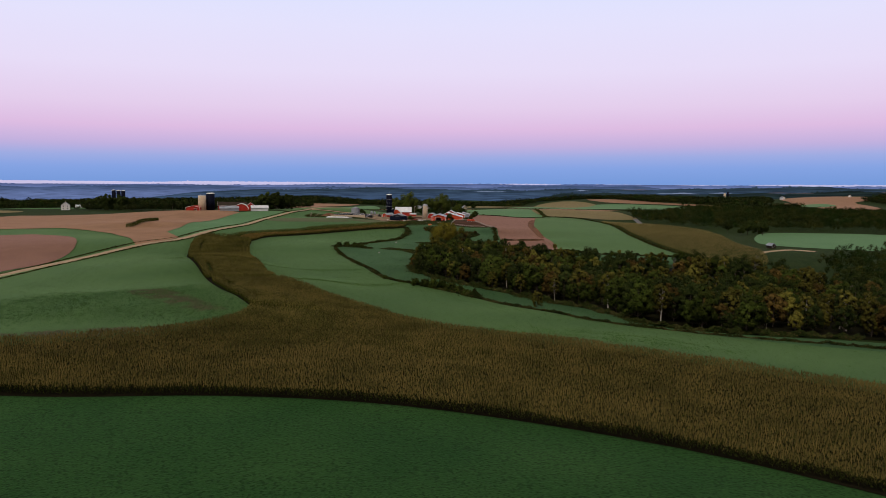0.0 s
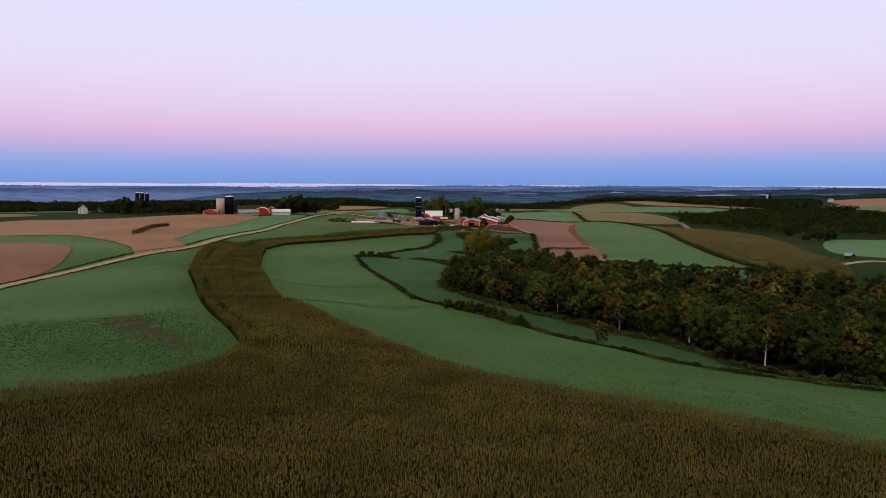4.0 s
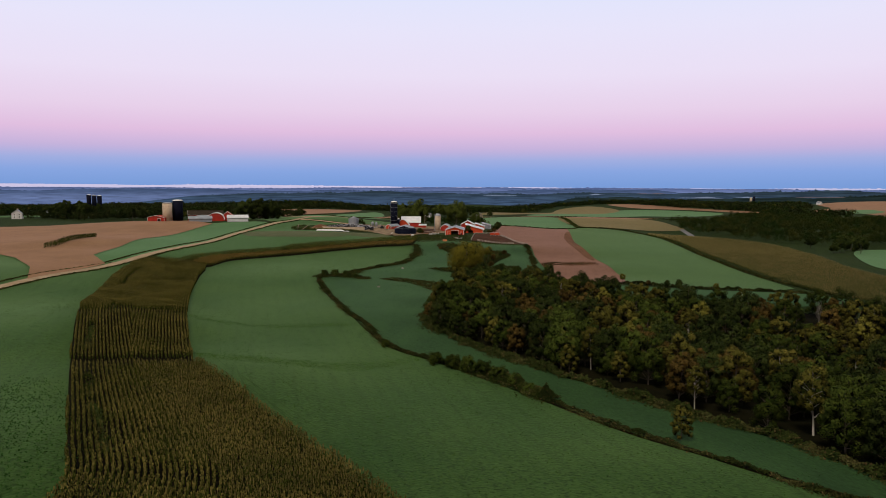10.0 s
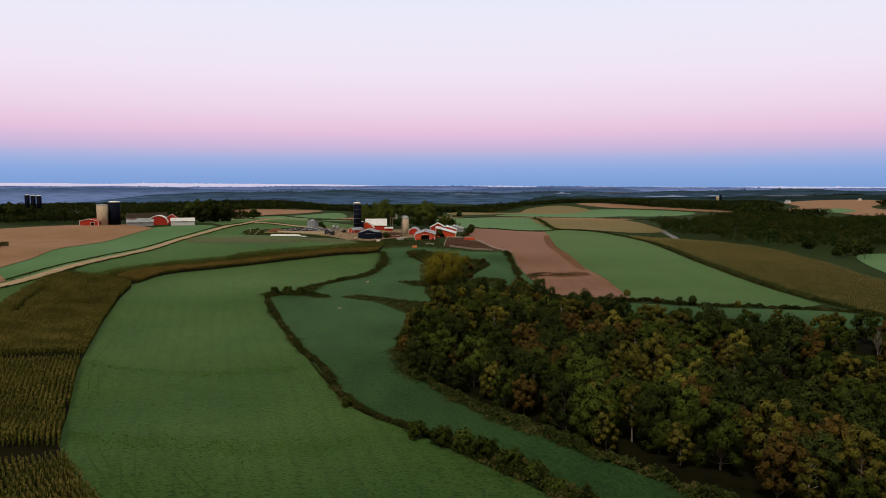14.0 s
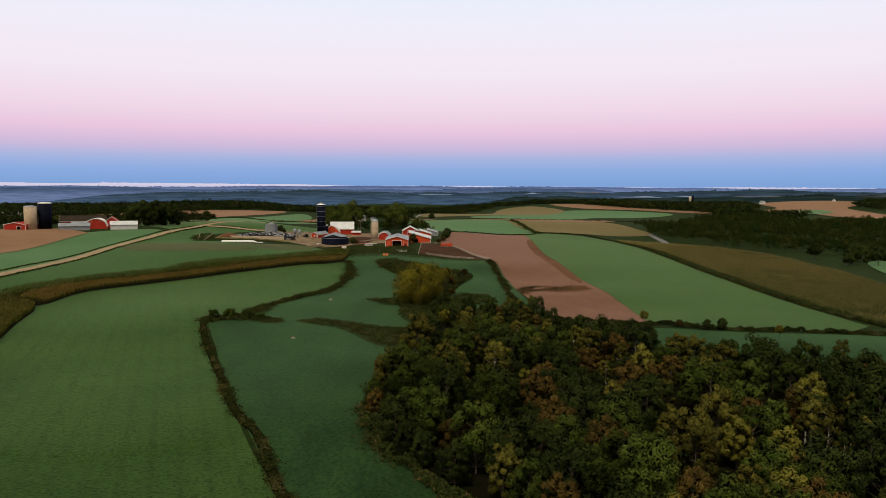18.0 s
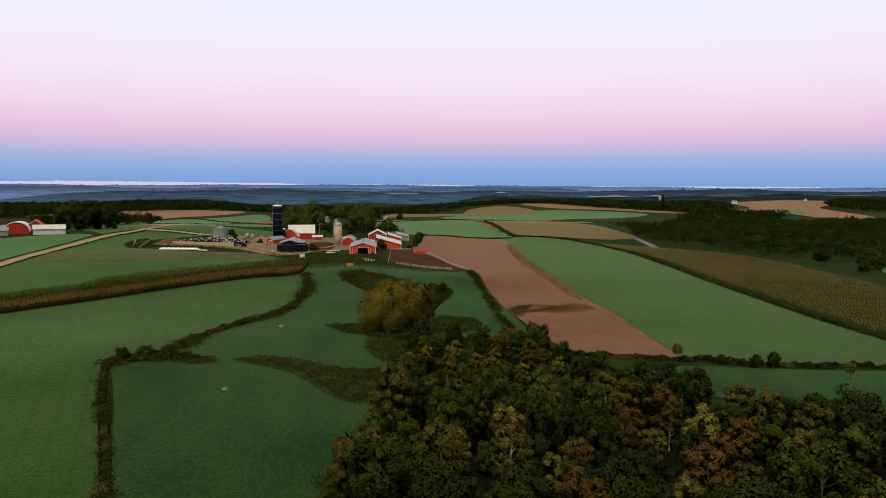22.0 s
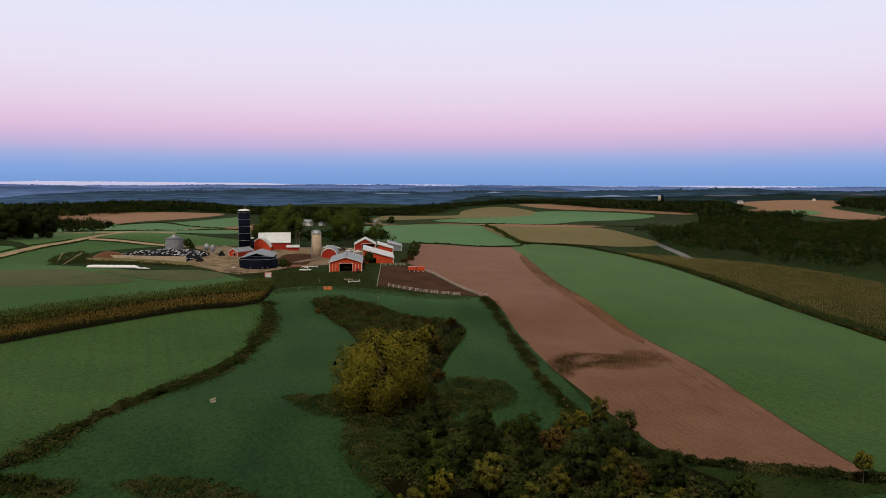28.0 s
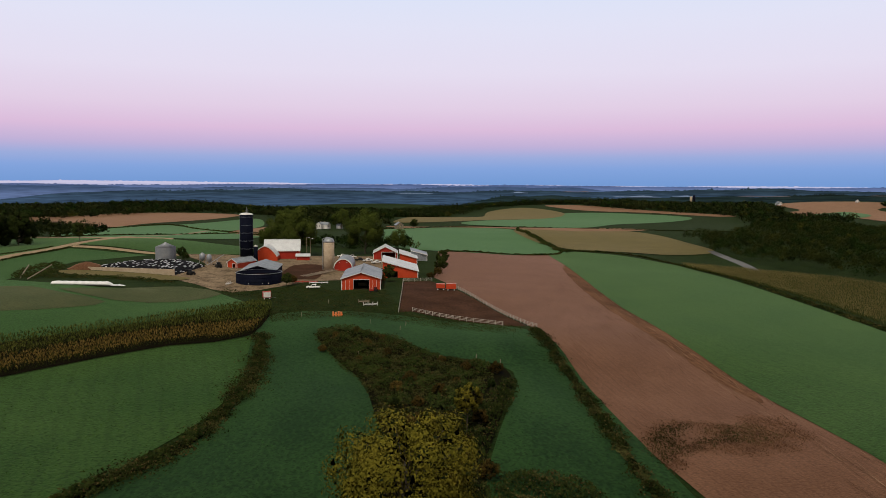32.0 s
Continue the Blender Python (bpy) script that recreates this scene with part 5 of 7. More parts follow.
# single trees
SINGLE = dict(maple=tree_kind(51, 21, 10.5, 0.08, 20000, 0.32, MAPLE, BARK, "big spreading green yard tree"),
              willow=tree_kind(52, 13.0, 9.2, -0.05, 34000, 0.17, WILLOW, BARK, "yellow-green weeping willow in the wet hollow", 0.55, 60, (0.16, 0.27)),
              small=tree_kind(53, 6.5, 1.8, 0.3, 1890, 0.139, WILLOW, BARK, "slim young tree with thin olive leaves"),
              shrub=tree_kind(54, 4.6, 2.4, 0.08, 2730, 0.164, LEAVES[2], BARK, "upright brown-olive bush on the ditch"),
              oak=tree_kind(57, 17, 8.2, -0.15, 9000, 0.46, LEAVES[3], BARK, "big dark green tree by the neighbouring farm"),
              dark=tree_kind(55, 10, 4.0, 0.06, 5460, 0.246, LEAVES[3], BARK, "dense dark green tree"),
              upright=tree_kind(58, 7.0, 2.1, -0.1, 3000, 0.16, LEAVES[1], BARK, "upright olive-green bush on the ditch"),
              green=tree_kind(59, 5.0, 2.9, -0.2, 3400, 0.17, LEAVES[0], BARK, "low rounded green bush on the ditch"),
              spruce=tree_kind(56, 12, 3.0, 0.04, 4620, 0.23, LEAVES[3], BARK, "dark evergreen tree by the farm"))
for kind, x, y, turn, sc in (("maple", -28, 852, 0, 1.15), ("maple", 8.5, 868, 120, 1.12), ("maple", -42, 866, 200, 0.8), ("maple", 28, 882, 70, 0.6), ("willow", 7.5, 543, 0, 1.28),
                             ("small", 21, 577, 0, 1.5), ("small", 80, 493, 90, 0.85), ("small", 119, 477, 30, 0.8), ("upright", 38.5, 276.5, 0, 1.0), ("green", -8.5, 335, 10, 0.8), ("green", -4, 331, 60, 0.85), ("green", 0, 327.5, 120, 0.95), ("green", 3.5, 324, 170, 0.9), ("green", 7, 319, 220, 0.85), ("green", 10.5, 314, 280, 0.75), ("green", 13.5, 308.5, 330, 0.6), ("green", -23.5, 355, 30, 0.5), ("green", -64, 503, 30, 0.7), ("green", -59, 505, 80, 0.8), ("green", -54, 507, 140, 0.75), ("green", -49, 507.5, 200, 0.55), ("upright", 38, 514, 40, 1.15), ("green", 13, 516, 90, 1.0), ("green", 30, 523, 20, 0.8), ("upright", 49, 527, 20, 0.9), ("shrub", 36, 513, 0, 1.3), ("small", 43, 521, 80, 0.9),
                             ("dark", 15, 741, 20, 0.7), ("shrub", 12, 735, 60, 0.8), ("dark", 40, 775, 50, 0.75), ("dark", 44, 800, 150, 0.8), ("shrub", 37, 760, 100, 0.9), ("shrub", 33, 750, 10, 0.7),
                             ("dark", -24, 733, 20, 0.55), ("shrub", -22, 738, 60, 0.8), ("dark", 296, 702, 0, 1.4), ("dark", 305, 690, 70, 1.3), ("oak", 312, 715, 20, 0.7), ("dark", 285, 690, 30, 0.9),
                             ("dark", 290, 735, 10, 1.2), ("dark", 100, 489, 10, 0.4), ("dark", 106, 490, 100, 0.45), ("shrub", 92, 492, 40, 0.6), ("dark", -78, 806, 0, 0.6), ("dark", -75, 800, 90, 0.4),
                             ("spruce", -275, 790, 0, 1.2), ("spruce", -268, 800, 80, 0.9), ("oak", -176, 836, 0, 1.2), ("oak", -166, 846, 90, 1.05), ("oak", -180, 852, 180, 1.1), ("oak", -190, 850, 20, 1.2),
                             ("oak", -200, 860, 220, 0.8), ("dark", -142, 862, 220, 1.0), ("oak", -430, 968, 0, 1.1), ("oak", -416, 956, 100, 1.25), ("oak", -404, 968, 200, 1.2), ("oak", -394, 985, 60, 1.0), ("oak", -446, 975, 140, 0.9), ("dark", -366, 950, 20, 1.2),
                             ("dark", 26, 472, 20, 0.65), ("dark", 14, 474, 60, 0.6), ("shrub", 34, 480, 20, 1.2), ("dark", 48, 478, 90, 0.7), ("shrub", 56, 470, 140, 1.1), ("dark", 22, 490, 10, 0.6), ("shrub", 44, 498, 10, 1.0), ("dark", 56, 488, 10, 0.6), ("small", 12, 492, 10, 1.2), ("shrub", -7, 636, 30, 0.5), ("dark", 60, 1150, 30, 1.0), ("maple", -60, 1160, 30, 0.9), ("maple", -8, 1190, 90, 0.9)):
    plant_tree(SINGLE[kind], x, y, turn, sc, name="willow" if kind == "willow" else "tree")

for kind, x, y, turn, sc in THICKET_SHRUBS:
    k = dict(SINGLE["dark" if kind == "small" else kind], label="low wild bush in the wet thicket")
    plant_tree(k, x, y, turn, sc * (0.4 if kind == "dark" else 1.0), "bushes of the thicket", "bush")

# woods further off
far_wood("far_wood_east", [(256, 990), (250, 890), (258, 800), (300, 760), (340, 742), (440, 735), (560, 760), (700, 900), (750, 1130), (560, 1240), (430, 1180), (340, 1060), (275, 1010)], 10.5, 31, 15, "dark green wood along the country road", EAST_LEAVES, 330, 0.15, lumps=11)
far_wood("far_wood_south", [(240, 240), (320, 200), (460, 260), (480, 420), (400, 480), (280, 480), (215, 400)], 8, 32, 12, "dark green wood down the valley", EAST_LEAVES, 200, 0.2, lumps=9)
far_wood("far_wood_north", [(-500, 1250), (-240, 1640), (-100, 1450), (-60, 1260), (40, 1250), (48, 1400), (110, 1660), (255, 1920), (400, 1960), (590, 1720), (680, 1640), (800, 1800), (840, 2020), (600, 2200), (0, 2150), (-500, 2000), (-900, 1700)], 16, 33, 12, "dark wooded hills beyond the fields", FAR_LEAVES, 72, 0.3)
far_wood("far_wood_barn", [(-300, 860), (-200, 900), (-150, 900), (-160, 960), (-260, 1010), (-420, 990), (-470, 960), (-400, 925)], 9, 34, 11, "trees behind the neighbouring farm", FAR_LEAVES, 150, 0.26)
far_wood("far_wood_yard", [(-52, 905), (-30, 895), (40, 905), (36, 930), (-30, 940), (-50, 925)], 9, 36, 8, "trees behind the farm", DEEP[3], 120, 0.3)
far_wood("far_wood_west", [(-1100, 1100), (-800, 1000), (-660, 1250), (-640, 1320), (-760, 1500), (-1200, 1600)], 16, 37, 12, "woods beyond the far farm", FAR_LEAVES, 60, 0.34)
far_wood("far_wood_skyline", [(600, 1590), (560, 1440), (640, 1360), (715, 1440), (690, 1560), (800, 1760), (860, 1950), (800, 2080), (620, 2030), (450, 1850)], 14, 38, 13, "woods on the eastern skyline", FAR_LEAVES, 60, 0.4)
far_wood("far_wood_skyline", [(1000, 1700), (1120, 1600), (1320, 1780), (1230, 1950), (1060, 1820)], 14, 40, 12, "wood beside the far tan field", FAR_LEAVES, 60, 0.4)


far_wood("far_wood_rim", [(-1900, 1500), (-1200, 1650), (-500, 2000), (0, 2120), (0, 2230), (-600, 2180), (-1300, 1900), (-2000, 1750)], 17, 39, 11, "woods along the rim of the valley", FAR_LEAVES, 18, 0.8)
field("far_stubble", [(-1000, 1560), (-620, 1600), (-420, 1680), (-420, 1780), (-700, 1760), (-1050, 1680)], STUBBLE, "tan far stubble field above the valley", 1.0, cell=30)
field("far_hayfield", [(-700, 1000), (-480, 980), (-420, 1060), (-560, 1160), (-760, 1120)], GRASS_MID, "dark green far field", 0.6, cell=20)
field("far_stubble", [(-900, 800), (-560, 830), (-480, 880), (-600, 940), (-900, 920)], TAN, "olive far field", 0.6, cell=20)


# ---- the misty distance: glowing walls with the haze painted in ----
# Emission between two colours that carry the aerial haze, foot to top.
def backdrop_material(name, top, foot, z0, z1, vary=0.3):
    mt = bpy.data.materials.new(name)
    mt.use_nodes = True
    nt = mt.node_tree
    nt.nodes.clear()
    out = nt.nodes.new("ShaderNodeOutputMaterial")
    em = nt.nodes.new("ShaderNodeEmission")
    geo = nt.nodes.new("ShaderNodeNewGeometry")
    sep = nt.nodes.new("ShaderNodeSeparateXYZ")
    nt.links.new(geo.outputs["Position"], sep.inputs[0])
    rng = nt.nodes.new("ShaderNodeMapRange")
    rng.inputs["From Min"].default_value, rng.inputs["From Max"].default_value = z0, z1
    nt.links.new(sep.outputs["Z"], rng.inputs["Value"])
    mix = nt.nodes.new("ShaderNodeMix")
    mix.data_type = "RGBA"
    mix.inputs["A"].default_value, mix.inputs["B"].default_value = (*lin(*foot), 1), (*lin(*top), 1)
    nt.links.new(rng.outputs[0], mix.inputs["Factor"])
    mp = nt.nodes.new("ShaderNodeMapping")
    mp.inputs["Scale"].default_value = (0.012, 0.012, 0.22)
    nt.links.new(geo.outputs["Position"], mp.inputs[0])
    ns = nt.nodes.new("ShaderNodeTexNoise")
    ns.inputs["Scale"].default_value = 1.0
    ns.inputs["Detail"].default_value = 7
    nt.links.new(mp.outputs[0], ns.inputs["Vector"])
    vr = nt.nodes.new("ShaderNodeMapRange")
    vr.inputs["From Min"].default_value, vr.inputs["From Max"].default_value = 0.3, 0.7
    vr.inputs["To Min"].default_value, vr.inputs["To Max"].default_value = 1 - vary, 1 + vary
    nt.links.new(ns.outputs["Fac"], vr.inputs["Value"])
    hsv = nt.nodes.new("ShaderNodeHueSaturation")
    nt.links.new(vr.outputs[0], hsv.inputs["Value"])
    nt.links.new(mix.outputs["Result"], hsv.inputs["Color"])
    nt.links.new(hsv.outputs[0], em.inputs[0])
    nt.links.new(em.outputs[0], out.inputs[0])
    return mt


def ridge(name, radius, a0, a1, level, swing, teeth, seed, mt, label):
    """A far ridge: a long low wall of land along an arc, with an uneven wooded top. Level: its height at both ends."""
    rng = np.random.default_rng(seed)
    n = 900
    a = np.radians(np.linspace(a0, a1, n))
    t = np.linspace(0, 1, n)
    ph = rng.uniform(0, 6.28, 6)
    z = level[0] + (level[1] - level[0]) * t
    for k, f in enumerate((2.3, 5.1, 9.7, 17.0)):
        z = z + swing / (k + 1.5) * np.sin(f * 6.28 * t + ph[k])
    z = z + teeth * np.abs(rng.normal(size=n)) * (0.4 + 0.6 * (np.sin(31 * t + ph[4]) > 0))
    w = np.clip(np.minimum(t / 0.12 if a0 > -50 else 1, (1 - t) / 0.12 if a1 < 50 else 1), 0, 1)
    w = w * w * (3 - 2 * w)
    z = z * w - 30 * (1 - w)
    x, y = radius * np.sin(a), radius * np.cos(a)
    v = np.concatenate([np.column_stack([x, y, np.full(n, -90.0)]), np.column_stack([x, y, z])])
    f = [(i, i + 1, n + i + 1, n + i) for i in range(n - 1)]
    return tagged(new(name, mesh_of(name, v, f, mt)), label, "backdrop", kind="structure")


# these walls glow; distance haze is part of each ridge's colour
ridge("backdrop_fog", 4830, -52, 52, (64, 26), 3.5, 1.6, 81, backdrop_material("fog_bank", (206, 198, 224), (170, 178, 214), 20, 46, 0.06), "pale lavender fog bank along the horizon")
ridge("backdrop_ridge_4", 4700, -52, 52, (40, 34), 5, 2.2, 82, backdrop_material("ridge_blue", (84, 98, 138), (112, 128, 172), 10, 36, 0.2), "far ridge glowing in painted pale blue haze")
ridge("backdrop_ridge_3", 4100, -52, 24, (26, 24), 6, 2.2, 83, backdrop_material("ridge_mist", (66, 82, 112), (96, 112, 150), -6, 22, 0.3), "misty ridge glowing in painted blue haze")
ridge("backdrop_ridge_2", 3300, -24, 52, (10, 27), 6, 2.6, 84, backdrop_material("ridge_slate", (44, 58, 68), (58, 76, 98), -10, 18, 0.45), "wooded ridge glowing in painted slate blue haze")
ridge("backdrop_ridge_1", 2700, 5, 52, (0, 21), 5, 2.8, 85, backdrop_material("ridge_wood", (29, 38, 35), (37, 50, 51), -10, 14, 0.6), "wooded ridge glowing in painted dark blue-green haze")

def glow_strip(radius, a0, a1, z0, z1, seed, mt):
    """A thin glowing strip of far mist or tan field, tapered at both ends."""
    rng = np.random.default_rng(seed)
    n = 60
    t = np.linspace(0, 1, n)
    a = np.radians(a0 + (a1 - a0) * t)
    w = np.sin(math.pi * t) ** 0.6 * (0.7 + 0.3 * np.sin(9 * t + seed)) * rng.uniform(0.8, 1.1, n)
    x, y = radius * np.sin(a), radius * np.cos(a)
    v = np.concatenate([np.column_stack([x, y, np.full(n, z0)]), np.column_stack([x, y, z0 + (z1 - z0) * w])])
    f = [(i, i + 1, n + i + 1, n + i) for i in range(n - 1)]
    return tagged(new("backdrop_mist", mesh_of("backdrop_mist", v, f, mt)), "thin glowing strip of far mist or tan field", "backdrop", kind="structure")


# Glowing colours for valley mist and for tan fields seen through painted haze.
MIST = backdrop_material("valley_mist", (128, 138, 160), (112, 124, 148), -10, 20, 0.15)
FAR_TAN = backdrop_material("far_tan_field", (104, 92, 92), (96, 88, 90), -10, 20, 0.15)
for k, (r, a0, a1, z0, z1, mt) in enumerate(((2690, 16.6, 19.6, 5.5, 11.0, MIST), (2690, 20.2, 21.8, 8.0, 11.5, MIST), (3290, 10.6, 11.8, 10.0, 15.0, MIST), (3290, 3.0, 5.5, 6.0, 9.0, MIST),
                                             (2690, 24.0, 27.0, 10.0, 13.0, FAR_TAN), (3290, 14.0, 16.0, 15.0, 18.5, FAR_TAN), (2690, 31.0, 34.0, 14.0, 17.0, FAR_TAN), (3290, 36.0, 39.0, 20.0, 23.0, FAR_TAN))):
    glow_strip(r, a0, a1, z0, z1, 90 + k, mt)

# ---- farm buildings ----
def ground_pose(x, y, rz=0, dz=0.0):
    return pose(x, y, float(height(x, y)) + dz, 0, 0, rz)


def gable_barn(name, x, y, rz, wide, long, eave, ridge, wall, roof, label, door=None, dz=0.0, over=0.4, trim=WHITE, shift=0.0, category="barn", leaves=0, windows=0):
    """A gabled shed: its front stands at (x, y), its ridge runs back from there. door: width, height and place of an opening in the front."""
    ob = thing(name, ground_pose(x, y, rz, dz), label, category)
    h, t = wide / 2, 0.2
    apex = ridge
    if door:
        dw, dh, dx = door
        front = [(-h, -1), (-h, eave), (0, apex), (h, eave), (h, -1), (dx + dw / 2, -1), (dx + dw / 2, dh), (dx - dw / 2, dh), (dx - dw / 2, -1)]
    else:
        front = [(-h, -1), (-h, eave), (0, apex), (h, eave), (h, -1)]
    part("front_wall", slab(front, 0, t), wall, ob)
    part("back_wall", slab([(-h, -1), (-h, eave), (0, apex), (h, eave), (h, -1)], long - t, long), wall, ob)
    for s in (-1, 1):
        part("side_wall", box(s * h - (t if s > 0 else 0), s * h + (t if s < 0 else 0), t, long - t, -1, eave), wall, ob)
        k = (apex - eave) / h
        part("roof_panel", slab([(0, apex + 0.03), (s * (h + over), eave - k * over + 0.03), (s * (h + over), eave - k * over + 0.17), (0, apex + 0.17)], -over, long + over), roof, ob)
        if trim:
            part("rake_trim", slab([(0, apex - 0.12), (s * (h + over), eave - k * over - 0.12), (s * (h + over), eave - k * over + 0.2), (0, apex + 0.2)], -over - 0.06, -over - 0.003), trim, ob, "white edge trim")
            part("corner_trim", box(s * h - 0.16, s * h + 0.16, -0.06, -0.003, -1, eave - k * over - 0.1), trim, ob, "white corner trim")
            part("eave_trim", box(s * (h + over) - 0.05, s * (h + over) + 0.05, -over, long + over, eave - k * over - 0.16, eave - k * over), trim, ob, "white eave trim")
    part("ridge_cap", slab([(-0.3, apex + 0.1), (0, apex + 0.26), (0.3, apex + 0.1)], -over, long + over), roof, ob)
    if door:
        if trim:
            part("door_frame", box(dx - dw / 2 - 0.18, dx - dw / 2, -0.06, -0.003, -1, dh + 0.18), trim, ob)
            part("door_frame", box(dx + dw / 2, dx + dw / 2 + 0.18, -0.06, -0.003, -1, dh + 0.18), trim, ob)
            part("door_head", box(dx - dw / 2, dx + dw / 2, -0.06, -0.003, dh, dh + 0.2), trim, ob)
        part("floor", box(-h + t, h - t, t, long - t, -0.4, 0.05), INSIDE, ob, "dirt floor with the indoor dimness painted in")
        for i in range(leaves):
            s = -1 if i else 1
            c = dx + s * (dw * 0.5 + dw * 0.28)
            part("sliding_door", box(c - dw * 0.26, c + dw * 0.26, -0.16, -0.08, -0.5, dh - 0.1, 0.02), wall, ob)
    for i in range(windows):
        wy = long * (i + 0.5) / windows
        w = part("window", box(-h - 0.05, -h - 0.003, wy - 0.5, wy + 0.5, eave * 0.4, eave * 0.75), trim or WHITE, ob)
        part("pane", box(-h - 0.08, -h - 0.053, wy - 0.4, wy + 0.4, eave * 0.43, eave * 0.72), GLASS, w)
    return ob


def arch_line(wide, tall, wall_h, pointed, n=10):
    """The outline of a bowed roof, from the left foot over the crown to the right foot."""
    h = wide / 2
    pts = []
    for i in range(n + 1):
        a = i / n
        if pointed:
            pts.append((-h * (1 - a), wall_h + (tall - wall_h) * (0.72 * (1 - (1 - a) ** 2.2) + 0.28 * a)))
        else:
            pts.append((-h * math.cos(math.pi / 2 * a), wall_h + (tall - wall_h) * math.sin(math.pi / 2 * a)))
    return pts + [(-x, z) for x, z in pts[-2::-1]]


def arch_barn(name, x, y, rz, wide, long, tall, wall_h, wall, roof, label, dz=0.0, trim=WHITE, door=True, category="barn", pointed=False):
    ob = thing(name, ground_pose(x, y, rz, dz), label, category)
    arc = arch_line(wide, tall, wall_h, pointed)
    base = [(wide / 2, -1), (-wide / 2, -1)]
    part("front_wall", slab(arc + base, 0, 0.2), wall, ob)
    part("back_wall", slab(arc + base, long - 0.2, long), wall, ob)
    outer = [(px * 1.03, pz + 0.18) for px, pz in arc]
    bm = bmesh.new()
    rows = [[bm.verts.new((px, yy, pz)) for px, pz in line] for line, yy in ((arc, -0.3), (outer, -0.3), (outer, long + 0.3), (arc, long + 0.3))]
    for a, b in zip(rows, rows[1:] + rows[:1]):
        for i in range(len(arc) - 1):
            bm.faces.new((a[i], a[i + 1], b[i + 1], b[i]))
    bmesh.ops.recalc_face_normals(bm, faces=bm.faces)
    part("roof", bm, roof, ob)
    for s in (-1, 1):
        part("side_wall", box(s * wide / 2 - 0.1, s * wide / 2 + 0.1, 0.2, long - 0.2, -1, wall_h), wall, ob)
    if trim:
        bm = bmesh.new()
        a = [bm.verts.new((px * 0.97, -0.34, pz - 0.22)) for px, pz in arc]
        b = [bm.verts.new((px * 1.035, -0.34, pz + 0.2)) for px, pz in arc]
        for i in range(len(arc) - 1):
            bm.faces.new((a[i], a[i + 1], b[i + 1], b[i]))
        r = bmesh.ops.extrude_face_region(bm, geom=bm.faces[:])
        for g in r["geom"]:
            if isinstance(g, bmesh.types.BMVert):
                g.co.y += 0.035
        part("rake_trim", bm, trim, ob, "white bowed edge trim")
    if door:
        part("hay_door", box(-0.9, 0.9, -0.07, -0.003, tall * 0.45, tall * 0.68, 0.02), wall, ob)
        for s in (-1, 1):
            part("lamp", turned([(0.16, 0), (0.2, 0.1), (0.05, 0.22)], 10), WHITE, ob, at=pose(s * wide * 0.2, -0.22, tall * 0.72))
    return ob


# the big pole barn with its open door
b = gable_barn("pole_barn", 4.0, 716.8, -3.4, 14.0, 30.0, 4.0, 6.2, ORANGE_RED, TIN, "orange-red pole barn with grey metal roof and open door", (5.6, 3.5, 0.1), leaves=2)
for i in range(7):
    part("roof_vent", box(-0.35, 0.35, 2 + i * 4.2, 3 + i * 4.2, 6.35, 6.6, 0.03), TIN, b)
part("hay_rack", box(-1.6, 1.9, 9, 10, 0.1, 1.3, 0.05), WOOD, b)
for s in (-1, 1):
    for k in (0.33, 0.66):
        part("batten", box(s * (2.9 + k * 4.1) - 0.05, s * (2.9 + k * 4.1) + 0.05, -0.2, -0.165, -0.4, 3.4), WHITE, b)
# long low sheds with white roofs
def lean_barn(name, x, y, rz, wide, long, high, low, wall, roof, label, door=None):
    """A shed with one long roof slope, high at its left side. Its front left corner stands at (x, y)."""
    ob = thing(name, ground_pose(x, y, rz), label, "barn")
    if door:
        d0, d1, dh = door
        front = [(0, -1), (0, high), (wide, low), (wide, -1), (d1, -1), (d1, dh), (d0, dh), (d0, -1)]
        part("floor", box(0.2, wide - 0.2, 0.2, long - 0.2, -0.4, 0.05), INSIDE, ob, "dirt floor with the indoor dimness painted in")
    else:
        front = [(0, -1), (0, high), (wide, low), (wide, -1)]
    part("front_wall", slab(front, 0, 0.2), wall, ob)
    part("back_wall", slab([(0, -1), (0, high), (wide, low), (wide, -1)], long - 0.2, long), wall, ob)
    part("side_wall", box(0, 0.2, 0.2, long - 0.2, -1, high), wall, ob)
    part("side_wall", box(wide - 0.2, wide, 0.2, long - 0.2, -1, low), wall, ob)
    k = (high - low) / wide
    part("roof_panel", slab([(-0.4, high + 0.4 * k + 0.03), (wide + 0.4, low - 0.4 * k + 0.03), (wide + 0.4, low - 0.4 * k + 0.18), (-0.4, high + 0.4 * k + 0.18)], -0.4, long + 0.4), roof, ob)
    part("rake_trim", slab([(-0.4, high + 0.4 * k - 0.15), (wide + 0.4, low - 0.4 * k - 0.15), (wide + 0.4, low - 0.4 * k + 0.21), (-0.4, high + 0.4 * k + 0.21)], -0.47, -0.403), WHITE, ob, "white edge trim")
    part("corner_trim", box(wide - 0.16, wide + 0.16, -0.06, -0.003, -1, low - 0.25), WHITE, ob, "white corner trim")
    part("eave_trim", box(wide + 0.42, wide + 0.5, -0.4, long + 0.4, low - 0.45, low - 0.05), WHITE, ob, "white eave trim")
    return ob


lean_barn("cattle_shed", 13.6, 756.0, -3.5, 14.6, 27.0, 6.7, 2.7, ORANGE_RED, TIN_WHITE, "red cattle shed with one long white roof slope", (2.6, 6.2, 2.6))
gable_barn("machine_shed", 18.4, 834.0, -3, 12.4, 18, 3.5, 6.8, RED, TIN_WHITE, "red machine shed with white roof and wide open front", (7.0, 3.9, 1.6))
